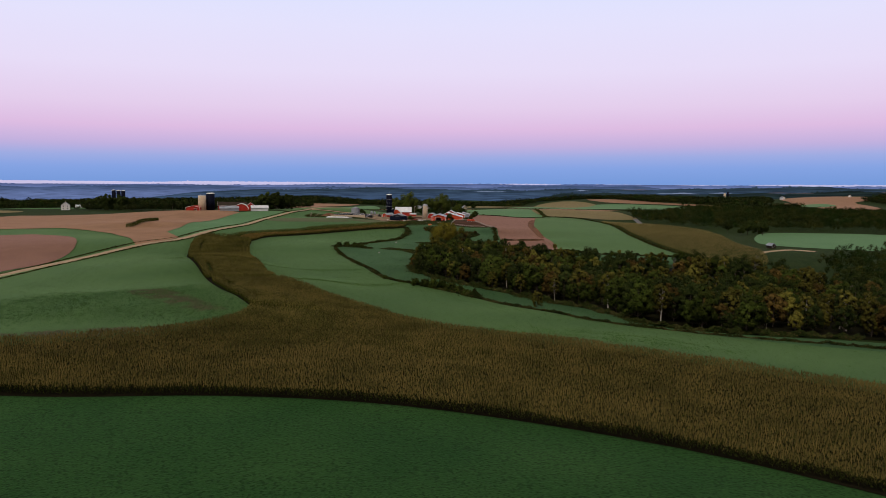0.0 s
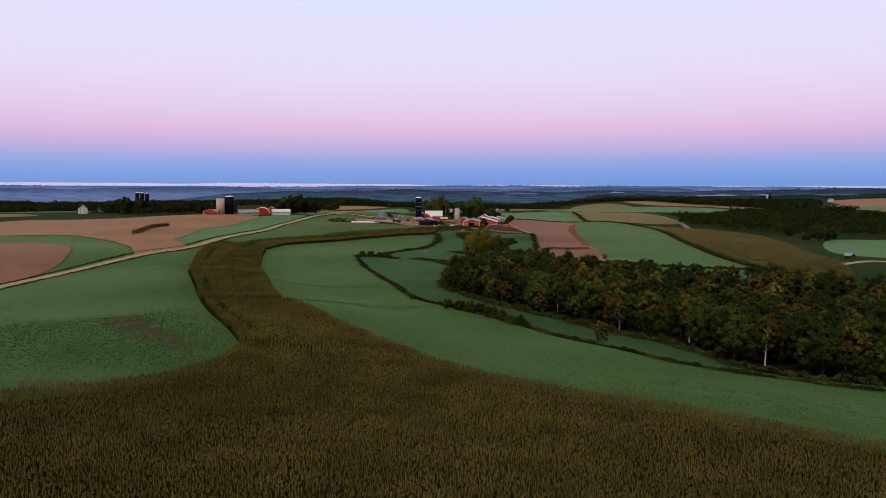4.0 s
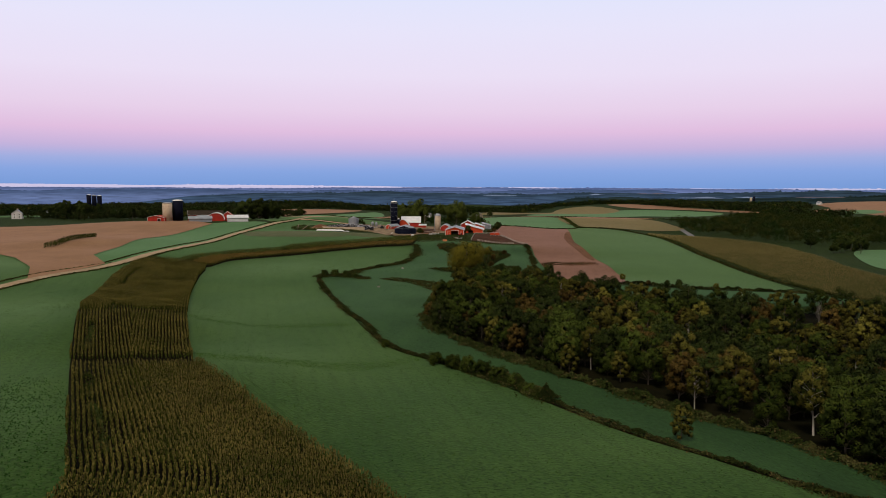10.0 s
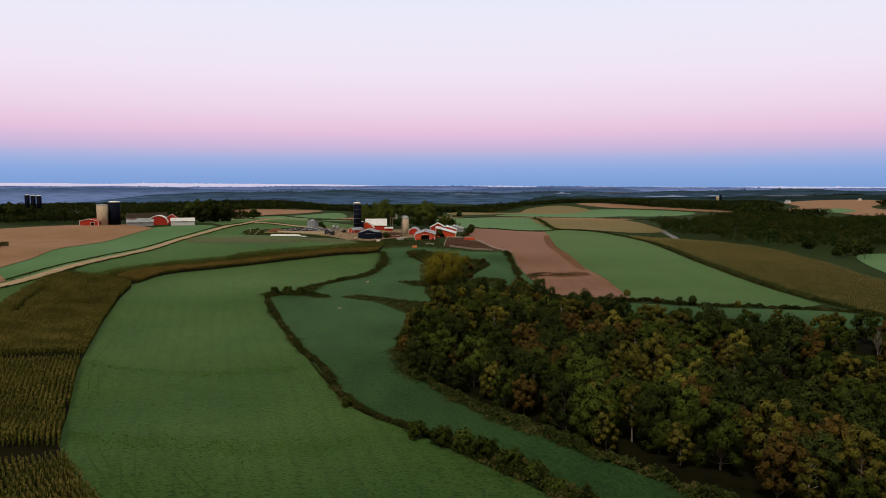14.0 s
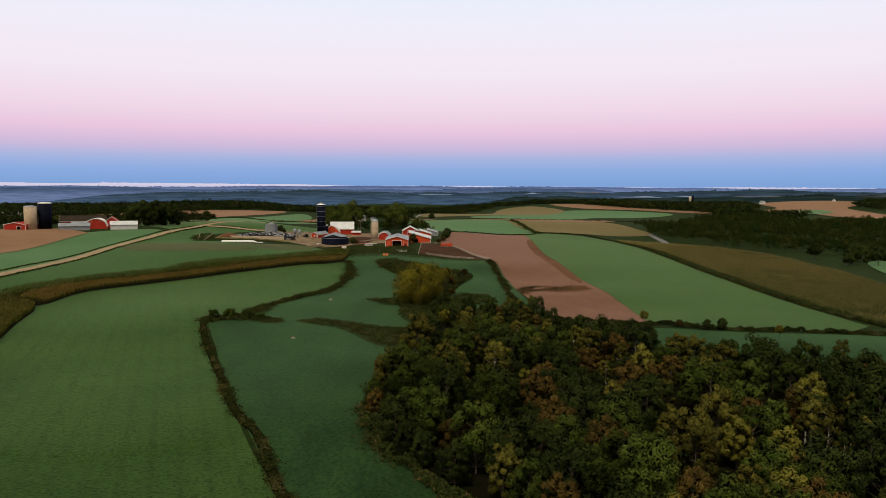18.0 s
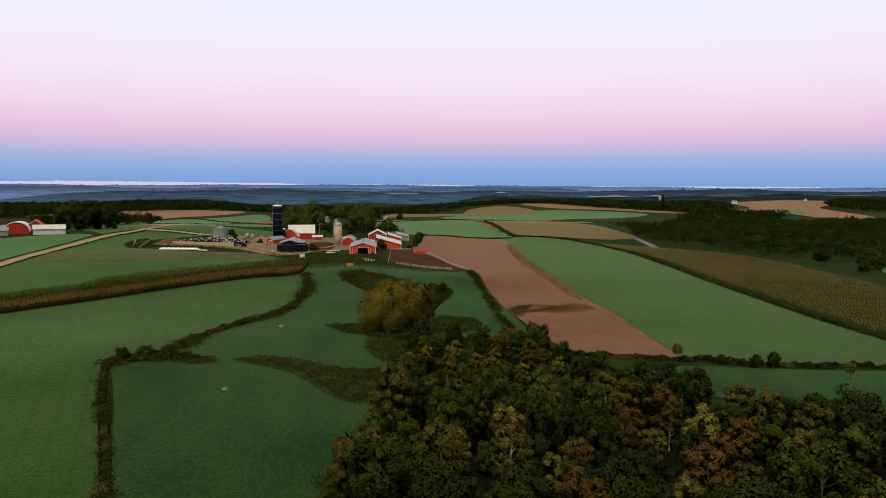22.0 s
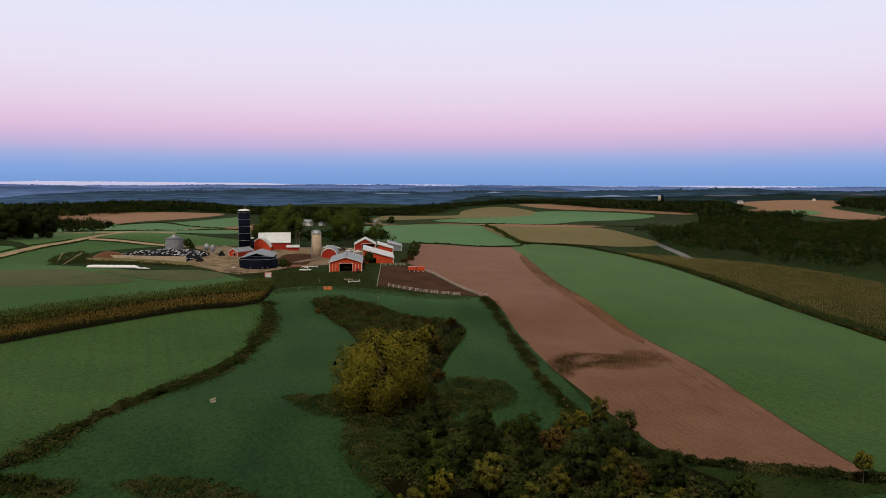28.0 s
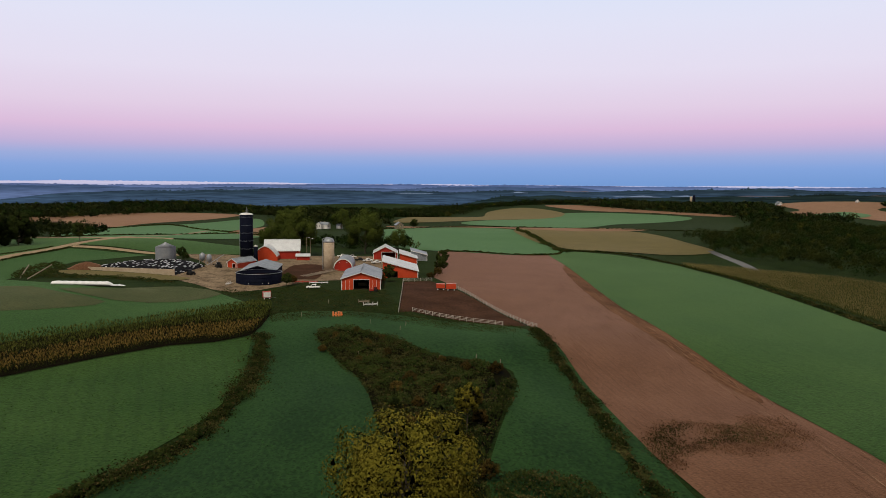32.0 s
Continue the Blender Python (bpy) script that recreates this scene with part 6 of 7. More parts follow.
lean_barn("calf_shed", 24.6, 813.0, -3.5, 8.4, 22.0, 5.0, 2.6, ORANGE_RED, TIN_WHITE, "small red calf shed with one white roof slope")
lean_barn("feed_shed", 31.5, 828.0, -3.5, 8.0, 18.0, 5.2, 3.0, TIN, TIN, "pale grey metal feed shed")
# the old barn: a bowed front wing against the long hay barn
arch_barn("gothic_barn", -41.6, 821.5, -2, 12.0, 11.0, 7.4, 2.2, ORANGE_RED, TIN_WHITE, "old red barn wing with a bowed pale metal roof", pointed=True)
hay = gable_barn("hay_barn", -43.0, 836.0, -90 + 2, 12.0, 17.5, 4.2, 9.2, RED, TIN_WHITE, "tall red hay barn with pale metal roof", None)
gable_barn("milk_house", -26.5, 826.5, -92, 4.0, 6.5, 2.2, 3.0, RED, TIN_WHITE, "low red milk house with white roof", None, windows=2)
gable_barn("low_shed", -37.3, 755.0, -1, 14.0, 27.0, 2.9, 5.0, STEEL_BLUE, TIN, "low dark shed with grey metal roof behind the tank", None, trim=None)
gable_barn("calf_barn", -52.0, 786.0, -32, 5.4, 13.0, 2.6, 4.1, ORANGE_RED, TIN, "small red shed with a grey roof", (1.4, 1.9, 0.9))
arch_barn("quonset_barn", -3.0, 781.3, -4, 8.2, 20.0, 5.3, 1.2, RED, TIN, "red quonset barn with bowed grey metal roof")


def tower_silo(name, x, y, base, top, r, mt, rings, label, dome, hoop_mt, dome_mt):
    """A tower silo: body, hoops, domed cap, chute and ladder."""
    ob = thing(name, pose(x, y, base), label, "silo")
    h = top - base - dome
    part("body", turned([(r, -1.0), (r, h)], 40), mt, ob)
    n = int(h / rings)
    hoop = turned([(r + 0.005, -0.06), (r + 0.045, -0.04), (r + 0.045, 0.04), (r + 0.005, 0.06)], 40, False)
    me = bpy.data.meshes.new("hoop")
    hoop.to_mesh(me)
    hoop.free()
    me.materials.append(hoop_mt)
    for i in range(1, n + 1):
        part("hoop", me, None, ob, at=pose(0, 0, h * i / (n + 0.3)))
    part("cap", turned([(r + 0.1, h - 0.1)] + [(max(0.15, (r + 0.1) * math.cos(a)), h + dome * math.sin(a)) for a in np.linspace(0, math.pi / 2, 8)], 40), dome_mt, ob, "pale domed cap")
    part("chute", box(-0.55, 0.55, r - 0.05, r + 0.9, 0.0, h * 0.98, 0.1), mt, ob)
    bm = bmesh.new()
    for s in (-0.25, 0.25):
        rod((-r - 0.25, s, 0), (-r - 0.25, s, h + 0.6), 0.03, 5, bm)
    for i in range(int(h / 0.6)):
        rod((-r - 0.25, -0.25, 0.4 + i * 0.6), (-r - 0.25, 0.25, 0.4 + i * 0.6), 0.02, 4, bm)
    part("ladder", bm, GALV, ob)
    return ob


s = tower_silo("blue_silo", -48.6, 809.0, 0.0, 24.6, 3.05, STEEL_BLUE, 3.4, "tall dark blue steel tower silo with a white cap", 0.9, GALV, WHITE)
bm = rod((0.2, 0, 24.4), (0.2, 0, 27.2), 0.06)
rod((-0.5, 0.2, 24.3), (-0.5, 0.2, 26.0), 0.05, 6, bm)
rod((0.8, -0.2, 24.2), (0.8, -0.2, 26.4), 0.05, 6, bm)
part("mast", bm, GALV, s, "thin grey masts")
part("side_column", turned([(1.0, -0.5), (1.0, 8.6), (0.3, 9.0)], 18), STEEL_BLUE, s, at=pose(4.05, 0.4, 0))
part("column_cap", turned([(1.04, 8.4), (1.04, 8.7), (0.3, 9.1)], 18), WHITE, s, at=pose(4.05, 0.4, 0))
c = tower_silo("concrete_silo", -9.3, 784.2, -1.6, 14.4, 2.4, CONCRETE, 0.75, "tan concrete stave silo with steel dome", 2.0, CONCRETE, GALV)
bm = bmesh.new()
rod((-2.7, -0.6, 0), (-2.7, -0.6, 15.4), 0.16, 8, bm)
rod((-2.7, -0.6, 15.4), (-0.6, -0.2, 16.1), 0.16, 8, bm)
part("fill_pipe", bm, GALV, c)

# the round slurry tank
t = thing("slurry_tank", pose(-35.4, 744.0, -1.2), "round dark blue steel slurry tank", "tank")
part("shell", turned([(8.8, -0.6), (8.8, 4.9), (8.7, 4.9), (8.7, 3.2)], 56, False), STEEL_BLUE, t)
part("slurry", turned([(8.68, 3.0), (8.68, 3.2)], 56), MUD, t, "dark slurry inside")
for i in range(4):
    part("ring", turned([(8.81, 0.1), (8.87, 0.14), (8.87, 0.24), (8.81, 0.28)], 56, False), STEEL_BLUE, t, at=pose(0, 0, 0.4 + i * 1.4))
part("rim", turned([(8.62, 4.9), (8.9, 4.9), (8.9, 5.02), (8.62, 5.02)], 56, False), GALV, t, "thin pale steel rim")
for a in (-75, -60, -110):
    part("bolt_plate", box(-0.15, 0.15, -0.05, 0.05, 0, 0.3, 0.02), WHITE, t, at=pose(8.85 * math.cos(radians(a)), 8.85 * math.sin(radians(a)), 1.2, 0, 0, a + 90))


def grain_bin(name, x, y, base, r, eave, peak, label):
    ob = thing(name, pose(x, y, base), label, "grain bin")
    n = int(eave / 0.8)
    prof = []
    for i in range(n * 2 + 1):
        prof.append((r + (0.04 if i % 2 else 0), eave * i / (n * 2)))
    part("wall", turned([(r, -0.6)] + prof, 36), GALV, ob)
    part("roof", turned([(r + 0.15, eave - 0.05), (0.5, peak - 0.35), (0.45, peak), (0.1, peak + 0.05)], 36), GALV, ob)
    part("door", box(-0.5, 0.5, -r - 0.1, -r + 0.1, 0.4, 2.2, 0.03), GALV, ob)
    bm = bmesh.new()
    for q in range(0, 36, 3):
        a = 2 * math.pi * q / 36
        rod(((r + 0.12) * math.cos(a), (r + 0.12) * math.sin(a), eave), (0.5 * math.cos(a), 0.5 * math.sin(a), peak - 0.32), 0.05, 4, bm)
    part("roof_rib", bm, GALV, ob)
    return ob


grain_bin("grain_bin", -84.0, 801.5, 4.2, 4.5, 4.9, 7.1, "grey galvanised round grain bin with cone roof")
for dx, dy, r in ((0, 0, 1.3), (3.4, -2.6, 1.1)):
    ob = thing("feed_bin", ground_pose(-66.5 + dx, 795 + dy), "small galvanised hopper feed bin on legs", "feed bin", "feed bins")
    part("hopper", turned([(0.3, 1.0), (r, 2.1), (r, 4.1), (0.3, 5.0)], 20), GALV, ob)
    for a in range(4):
        x1, y1 = r * math.cos(a * 1.571), r * math.sin(a * 1.571)
        part("leg", rod((x1, y1, -0.3), (x1, y1, 3.0), 0.06), GALV, ob)
aug = thing("auger", ground_pose(-60.5, 792, 40), "slanting grain auger on wheels", "auger")
part("tube", rod((-4, 0, 0.5), (4.5, 0, 4.6), 0.15, 8), GALV, aug)
for s in (-1, 1):
    part("wheel", rod((0, s * 0.9, 0.4), (0, s * 1.05, 0.4), 0.4, 14), RUBBER, aug)
    part("strut", rod((0, s * 0.9, 0.4), (1.8, 0, 3.2), 0.05), GALV, aug)

# ---- the silage bunker: a black sheet weighted with tyres behind a concrete wall ----
BUNKER = [(-106, 768), (-69.5, 755), (-63, 784), (-72, 790), (-84, 791), (-94, 787), (-103, 775)]
bunker = thing("silage_pile", pose(-85, 772, 0), "low silage pile under black plastic weighted with tyres", "silage pile")


def pile_height(x, y):
    o = np.array(BUNKER, float)
    q = np.roll(o, -1, axis=0)
    d = np.full(np.shape(x), 99.0)
    for (ax, ay), (bx, by) in zip(o, q):
        ab = np.array([bx - ax, by - ay])
        u = np.clip(((x - ax) * ab[0] + (y - ay) * ab[1]) / (ab @ ab), 0, 1)
        d = np.minimum(d, np.hypot(x - ax - u * ab[0], y - ay - u * ab[1]))
    return height(x, y) + 0.2 + 1.7 * np.clip(d / 5, 0, 1) ** 0.7


def make_pile():
    from mathutils import geometry
    rng = np.random.default_rng(44)
    o = np.array(BUNKER, float)
    gx, gy = np.meshgrid(np.arange(-108, -60, 1.3), np.arange(752, 794, 1.3))
    gx, gy = gx.ravel() + rng.uniform(-.3, .3, gx.size), gy.ravel() + rng.uniform(-.3, .3, gy.size)
    k = inside(o, gx, gy)
    pts = [Vector(p) for p in o] + [Vector(p) for p in zip(gx[k], gy[k])]
    v, e, f, *_ = geometry.delaunay_2d_cdt(pts, [(i, (i + 1) % len(o)) for i in range(len(o))], [], 1, 0.05)
    v = np.array([(a.x, a.y) for a in v])
    z = pile_height(v[:, 0], v[:, 1]) + rng.normal(0, 0.06, len(v))
    part("sheet", mesh_of("sheet", np.column_stack([v[:, 0] + 85, v[:, 1] - 772, z]), f, BLACK, True), None, bunker, "wrinkled black plastic sheet")
    tyre = bmesh.new()
    rings = []
    for r, zz in ((0.24, 0.03), (0.34, 0.0), (0.46, 0.06), (0.46, 0.16), (0.34, 0.22), (0.24, 0.18)):
        rings.append([tyre.verts.new((r * math.cos(2 * math.pi * i / 10), r * math.sin(2 * math.pi * i / 10), zz)) for i in range(10)])
    for a, b2 in zip(rings, rings[1:] + rings[:1]):
        for i in range(10):
            tyre.faces.new((a[i], a[(i + 1) % 10], b2[(i + 1) % 10], b2[i]))
    dark = bpy.data.meshes.new("tyre")
    tyre.to_mesh(dark)
    tyre.free()
    pale = dark.copy()
    dark.materials.append(RUBBER)
    pale.materials.append(WHITEWALL)
    p = np.column_stack([gx[k], gy[k]])
    rng.shuffle(p)
    for i, (px, py) in enumerate(p[:300]):
        part("tyre", pale if i % 5 < 3 else dark, None, bunker, at=pose(px + 85, py - 772, float(pile_height(px, py)) + 0.06, rng.uniform(-8, 8), rng.uniform(-8, 8), 0))


WHITEWALL = material("frosted_rubber", (0.42, 0.44, 0.48), (0.62, 0.64, 0.68), 0.8, 0.8)
make_pile()
wall = thing("bunker_wall", ground_pose(-88, 760.3, -18.5), "long pale concrete bunker wall", "wall")
for i in range(13):
    part("wall_panel", box(-19.6 + i * 3.0, -16.65 + i * 3.0, -0.2, 0.2, -1.0, 1.7, 0.04), CONCRETE, wall)
field("bunker_apron", [(-112, 764), (-69, 751), (-62, 745), (-72, 738), (-100, 747), (-114, 756)], TAN, "dry tan bank before the bunker", 0.35, cell=5)

# the white silage bag on the grass
bag = thing("silage_bag", ground_pose(-92.5, 717.5, -12), "long white plastic silage bag on the grass", "silage bag")
bm = bmesh.new()
prev = None
for i in range(29):
    u = i / 28
    r = 1.25 * (min(1, (u * 14) ** 0.5 + 0.12) if u < 0.5 else (min(1, ((1 - u) * 9) ** 0.6 + 0.1))) * (1 + 0.06 * math.sin(i * 2.1))
    ring = [bm.verts.new((-11.5 + 23 * u, 1.2 * r * math.cos(a), max(-0.25, 0.62 * (r * 0.75 + r * math.sin(a))))) for a in np.linspace(0, 2 * math.pi, 14, endpoint=False)]
    if prev:
        for j in range(14):
            bm.faces.new((prev[j], prev[(j + 1) % 14], ring[(j + 1) % 14], ring[j])).smooth = True
    else:
        bm.faces.new(ring)
    prev = ring
bm.faces.new(prev[::-1])
bmesh.ops.recalc_face_normals(bm, faces=bm.faces)
part("bag", bm, PLASTIC, bag)
part("loose_plastic", slab([(0, 0), (0.4, 0.35), (1.5, 0.3), (2.6, 0.45), (4.2, 0.15), (5.0, 0.0)], -0.8, 0.6), PLASTIC, bag, "crumpled white plastic end", at=pose(10.5, 0, 0))

# ---- fences, wagons and small things of the farm ----
def rail_fence(name, pts, label, tall=1.3, gap=2.6, mt=PALE_WOOD):
    ob = thing(name, ground_pose(*pts[0]), label, "fence", "paddock fences")
    x0, y0, z0 = ob.matrix_basis.translation
    c = []
    for (ax, ay), (bx, by) in zip(pts, pts[1:]):
        n = max(1, round(math.hypot(bx - ax, by - ay) / gap))
        c += [(ax + (bx - ax) * i / n, ay + (by - ay) * i / n) for i in range(n)]
    c.append(pts[-1])
    g = [Vector((x - x0, y - y0, float(height(x, y)) - z0)) for x, y in c]
    for p in g:
        part("post", box(p.x - 0.09, p.x + 0.09, p.y - 0.09, p.y + 0.09, p.z - 0.5, p.z + tall + 0.1), mt, ob)
    for p, q in zip(g, g[1:]):
        for h in (0.45, 0.85, 1.25):
            part("rail", rod(p + Vector((0, 0, h)), q + Vector((0, 0, h)), 0.055, 4), mt, ob)
    ob.matrix_basis = pose(x0, y0, z0)
    return ob


rail_fence("rail_fence", [(19.5, 678), (31, 668), (44, 656.5)], "pale board fence along the paddock")
rail_fence("rail_fence", [(39.5, 721), (45.3, 690), (51.3, 656), (53, 652)], "pale board fence between paddock and field")
rail_fence("rail_fence", [(15, 676), (18, 705), (21, 740)], "pale board fence on the barn side of the paddock")
rail_fence("rail_fence", [(21, 741), (33, 745)], "pale board fence at the top of the paddock")


def farm_wagon(name, x, y, rz, long, wide, tall, mt, label, dz=0.0):
    ob = thing(name, ground_pose(x, y, rz, dz), label, "wagon")
    part("box", box(-long / 2, long / 2, -wide / 2, wide / 2, 0.75, 0.75 + tall, 0.04), mt, ob)
    for i in range(5):
        xx = -long / 2 + long * (i + 0.5) / 5
        part("stake", box(xx - 0.05, xx + 0.05, -wide / 2 - 0.06, -wide / 2 - 0.003, 0.75, 0.8 + tall), mt, ob)
    part("top_rim", box(-long / 2 - 0.05, long / 2 + 0.05, -wide / 2 - 0.09, -wide / 2 - 0.063, 0.66 + tall, 0.8 + tall), WHITE, ob)
    for sx in (-0.32, 0.32):
        for sy in (-1, 1):
            w = part("wheel", rod((sx * long, sy * (wide / 2 - 0.1), 0.4), (sx * long, sy * (wide / 2 + 0.12), 0.4), 0.42, 14), RUBBER, ob)
            part("rim", rod((sx * long, sy * (wide / 2 + 0.125), 0.4), (sx * long, sy * (wide / 2 + 0.14), 0.4), 0.22, 10), WHITE, w)
    part("tongue", rod((long / 2, 0, 0.6), (long / 2 + 1.6, 0, 0.5), 0.06), GALV, ob)
    return ob


farm_wagon("feed_wagon", 33.2, 717.2, -8, 3.2, 2.0, 1.7, ORANGE_RED, "red feeder wagon with stakes at the paddock")
farm_wagon("feed_wagon", 37.0, 716.6, -8, 3.6, 2.1, 2.0, ORANGE_RED, "larger red feeder wagon at the paddock")
farm_wagon("box_wagon", -28.3, 705.2, 10, 2.8, 2.4, 2.0, RED, "small red box wagon with pale front at the corn")
part("pale_front", box(-1.2, 1.2, -1.3, -1.27, 0.9, 2.6, 0.02), WHITE, bpy.data.objects["box_wagon"])


def machine(name, x, y, rz, mt, label, s=1.0, category="tractor"):
    """A tractor: hood, cab with panes, fenders, large and small wheels."""
    ob = thing(name, ground_pose(x, y, rz), label, category)
    ob.scale = (s, s, s)
    part("hood", box(0.2, 2.2, -0.45, 0.45, 0.8, 1.6, 0.08), mt, ob)
    part("chassis", box(-1.2, 2.0, -0.3, 0.3, 0.55, 0.95, 0.04), RUBBER, ob)
    cab = part("cab", box(-1.2, 0.2, -0.75, 0.75, 1.0, 1.5, 0.06), mt, ob)
    part("cab_glass", box(-1.1, 0.1, -0.68, 0.68, 1.5, 2.45, 0.05), GLASS, cab)
    part("cab_roof", box(-1.3, 0.3, -0.8, 0.8, 2.45, 2.62, 0.05), mt, cab)
    for yy in (-1, 1):
        part("rear_wheel", rod((-0.7, yy * 0.7, 0.85), (-0.7, yy * 1.15, 0.85), 0.85, 20), RUBBER, ob)
        part("front_wheel", rod((1.7, yy * 0.6, 0.5), (1.7, yy * 0.9, 0.5), 0.5, 16), RUBBER, ob)
        part("fender", box(-1.3, 0.0, yy * 0.95 - 0.22, yy * 0.95 + 0.22, 1.72, 1.8, 0.03), mt, ob)
    part("exhaust", rod((1.2, 0.3, 1.6), (1.2, 0.3, 2.5), 0.05), GALV, ob)
    return ob


machine("tractor", -57.5, 783.0, 120, RUBBER, "dark farm tractor parked on the gravel yard")
machine("tractor", -64.0, 757.0, 60, RUBBER, "dark loader tractor beside the bunker", 0.9)
machine("tractor", 8.5, 708.5, 170, RED, "small red tractor in the grass before the barn", 0.8)


def pickup(name, x, y, rz, mt, label):
    """A parked car or truck seen from far: body, cabin with glass, bed, wheels and lamps."""
    ob = thing(name, ground_pose(x, y, rz), label, "vehicle", "vehicles in the yard")
    part("body", box(-2.5, 2.5, -0.9, 0.9, 0.45, 1.05, 0.12), mt, ob)
    cab = part("cabin", box(-0.6, 1.1, -0.8, 0.8, 1.05, 1.75, 0.15), mt, ob)
    part("windscreen", box(1.08, 1.16, -0.65, 0.65, 1.12, 1.6, 0.02), GLASS, cab)
    for s in (-1, 1):
        part("side_window", box(-0.4, 0.9, s * 0.81 - 0.015, s * 0.81 + 0.015, 1.15, 1.6), GLASS, cab)
        part("headlight", box(2.48, 2.53, s * 0.6 - 0.18, s * 0.6 + 0.18, 0.7, 0.9, 0.02), GLASS, ob)
        for xx in (-1.6, 1.6):
            part("wheel", rod((xx, s * 0.72, 0.36), (xx, s * 0.94, 0.36), 0.36, 14), RUBBER, ob)
    return ob


pickup("pickup_truck", -13.5, 724.0, -10, WHITE, "old white pickup truck in the grass")
pickup("parked_car", 9.0, 822.0, 20, WHITE, "white car parked on the gravel yard")
pickup("parked_car", 5.0, 826.0, 15, RUBBER, "dark car parked on the gravel yard")
pickup("parked_car", 1.0, 842.0, 5, WHITE, "pale car parked under the trees")
pickup("parked_car", -4.0, 846.0, 8, WHITE, "pale car parked under the trees")
pickup("parked_car", 13.0, 812.0, 30, WHITE, "white truck parked beside the shed")


def board_stack(name, x, y, rz, mt, label, n=4, long=3.0, category="rack"):
    ob = thing(name, ground_pose(x, y, rz), label, category)
    for i in range(n):
        part("board", box(-long / 2, long / 2, -0.1 + 0.5 * i - n * 0.25, 0.1 + 0.5 * i - n * 0.25, 0.5, 0.62), mt, ob)
        part("upright", box(-long / 2 + long * i / (n - 1) - 0.07, -long / 2 + long * i / (n - 1) + 0.07, -0.07, 0.07, -0.2, 1.2), mt, ob)
    return ob


gate = thing("pallet_stack", ground_pose(-3.8, 671.5, 5), "orange wooden crates in the grass", "crate")
for i in range(4):
    part("slat", box(-1.5 + i * 0.8, -1.0 + i * 0.8, -0.6, 0.6, -0.1, 1.5 - 0.15 * (i % 2), 0.04), ORANGE, gate)
part("cross_board", box(-1.6, 1.6, -0.66, -0.6, 0.6, 0.8), ORANGE, gate)
board_stack("hay_feeder", 4.5, 690.0, 4, WOOD, "grey wooden hay feeder in the grass", 4, 3.4)
board_stack("hay_feeder", 6.5, 685.5, 4, WHITE, "pale feed bunk in the grass", 4, 4.5)
board_stack("feed_bunk", -17.0, 741.0, -4, RED, "long red feed bunk at the yard", 4, 9.0)
board_stack("feed_bunk", -12.0, 738.0, -4, WHITE, "long pale feed bunk at the yard", 4, 7.0)
board_stack("gate_rack", -46.0, 737.0, 80, WHITE, "pale gate panels beside the tank", 4, 4.0)
board_stack("feed_rail", -13.0, 770.0, 62, WOOD, "row of grey feed stanchions in the cattle yard", 9, 26.0)
field("cattle_yard", [(-27, 756), (-14, 750), (-12, 768), (-8, 790), (-16, 806), (-26, 802), (-29, 775)], MUD, "dark muddy cattle yard between the barns", 0.2, category="yard")
for i, (x, y) in enumerate([(-14.5, 671), (-7, 690), (14, 655), (6, 663), (22, 627), (36, 621), (2, 632), (31, 626), (16, 660)]):
    ob = thing("fence_post", ground_pose(x, y), "thin pale wooden fence post", "post", "fence posts")
    part("post", rod((0, 0, -0.3), (0.05 * (i % 3), 0, 1.5), 0.09, 6, None, 0.07), WOOD, ob)
for x, y, tall in ((-20.5, 842, 10), (-12.5, 800, 9), (-22, 836, 11)):
    ob = thing("utility_pole", ground_pose(x, y), "grey wooden yard pole with a lamp", "pole", "yard poles")
    part("pole", rod((0, 0, -0.5), (0, 0, tall), 0.14, 8, None, 0.1), WOOD, ob)
    part("arm", rod((0, 0, tall - 0.5), (1.2, 0, tall - 0.2), 0.05), GALV, ob)
    part("lamp_head", turned([(0.3, -0.1), (0.22, 0.1), (0.05, 0.2)], 10), WHITE, ob, at=pose(1.2, 0, tall - 0.3))
for x, y, turn in ((-28.0, 549.5, 12), (-35.5, 479.5, -20)):
    feeder = thing("mineral_feeder", ground_pose(x, y, turn), "small weathered wooden mineral feeder in the pasture", "feeder", "pasture feeders")
    feeder.scale = (0.75, 0.75, 0.75)
    part("box", box(-0.75, 0.75, -0.5, 0.5, 0.25, 0.75, 0.04), PALE_WOOD, feeder)
    part("hood", slab([(-0.85, 0.8), (-0.85, 0.86), (0.85, 1.46), (0.85, 1.4)], -0.6, 0.6), WOOD, feeder)
    for sx in (-0.65, 0.65):
        for sy in (-0.42, 0.42):
            part("post", box(sx - 0.05, sx + 0.05, sy - 0.05, sy + 0.05, -0.2, 0.82 if sx < 0 else 1.32), WOOD, feeder)
beam = thing("conveyor", ground_pose(-116, 742, 70), "two pale slanting conveyor beams by the mound", "conveyor")
part("beam", rod((-6, 0, 0.2), (6.5, 0, 4.2), 0.22, 6), WOOD, beam)
part("beam", rod((-4, 5, 0.2), (5, 9, 4.0), 0.22, 6), WOOD, beam)


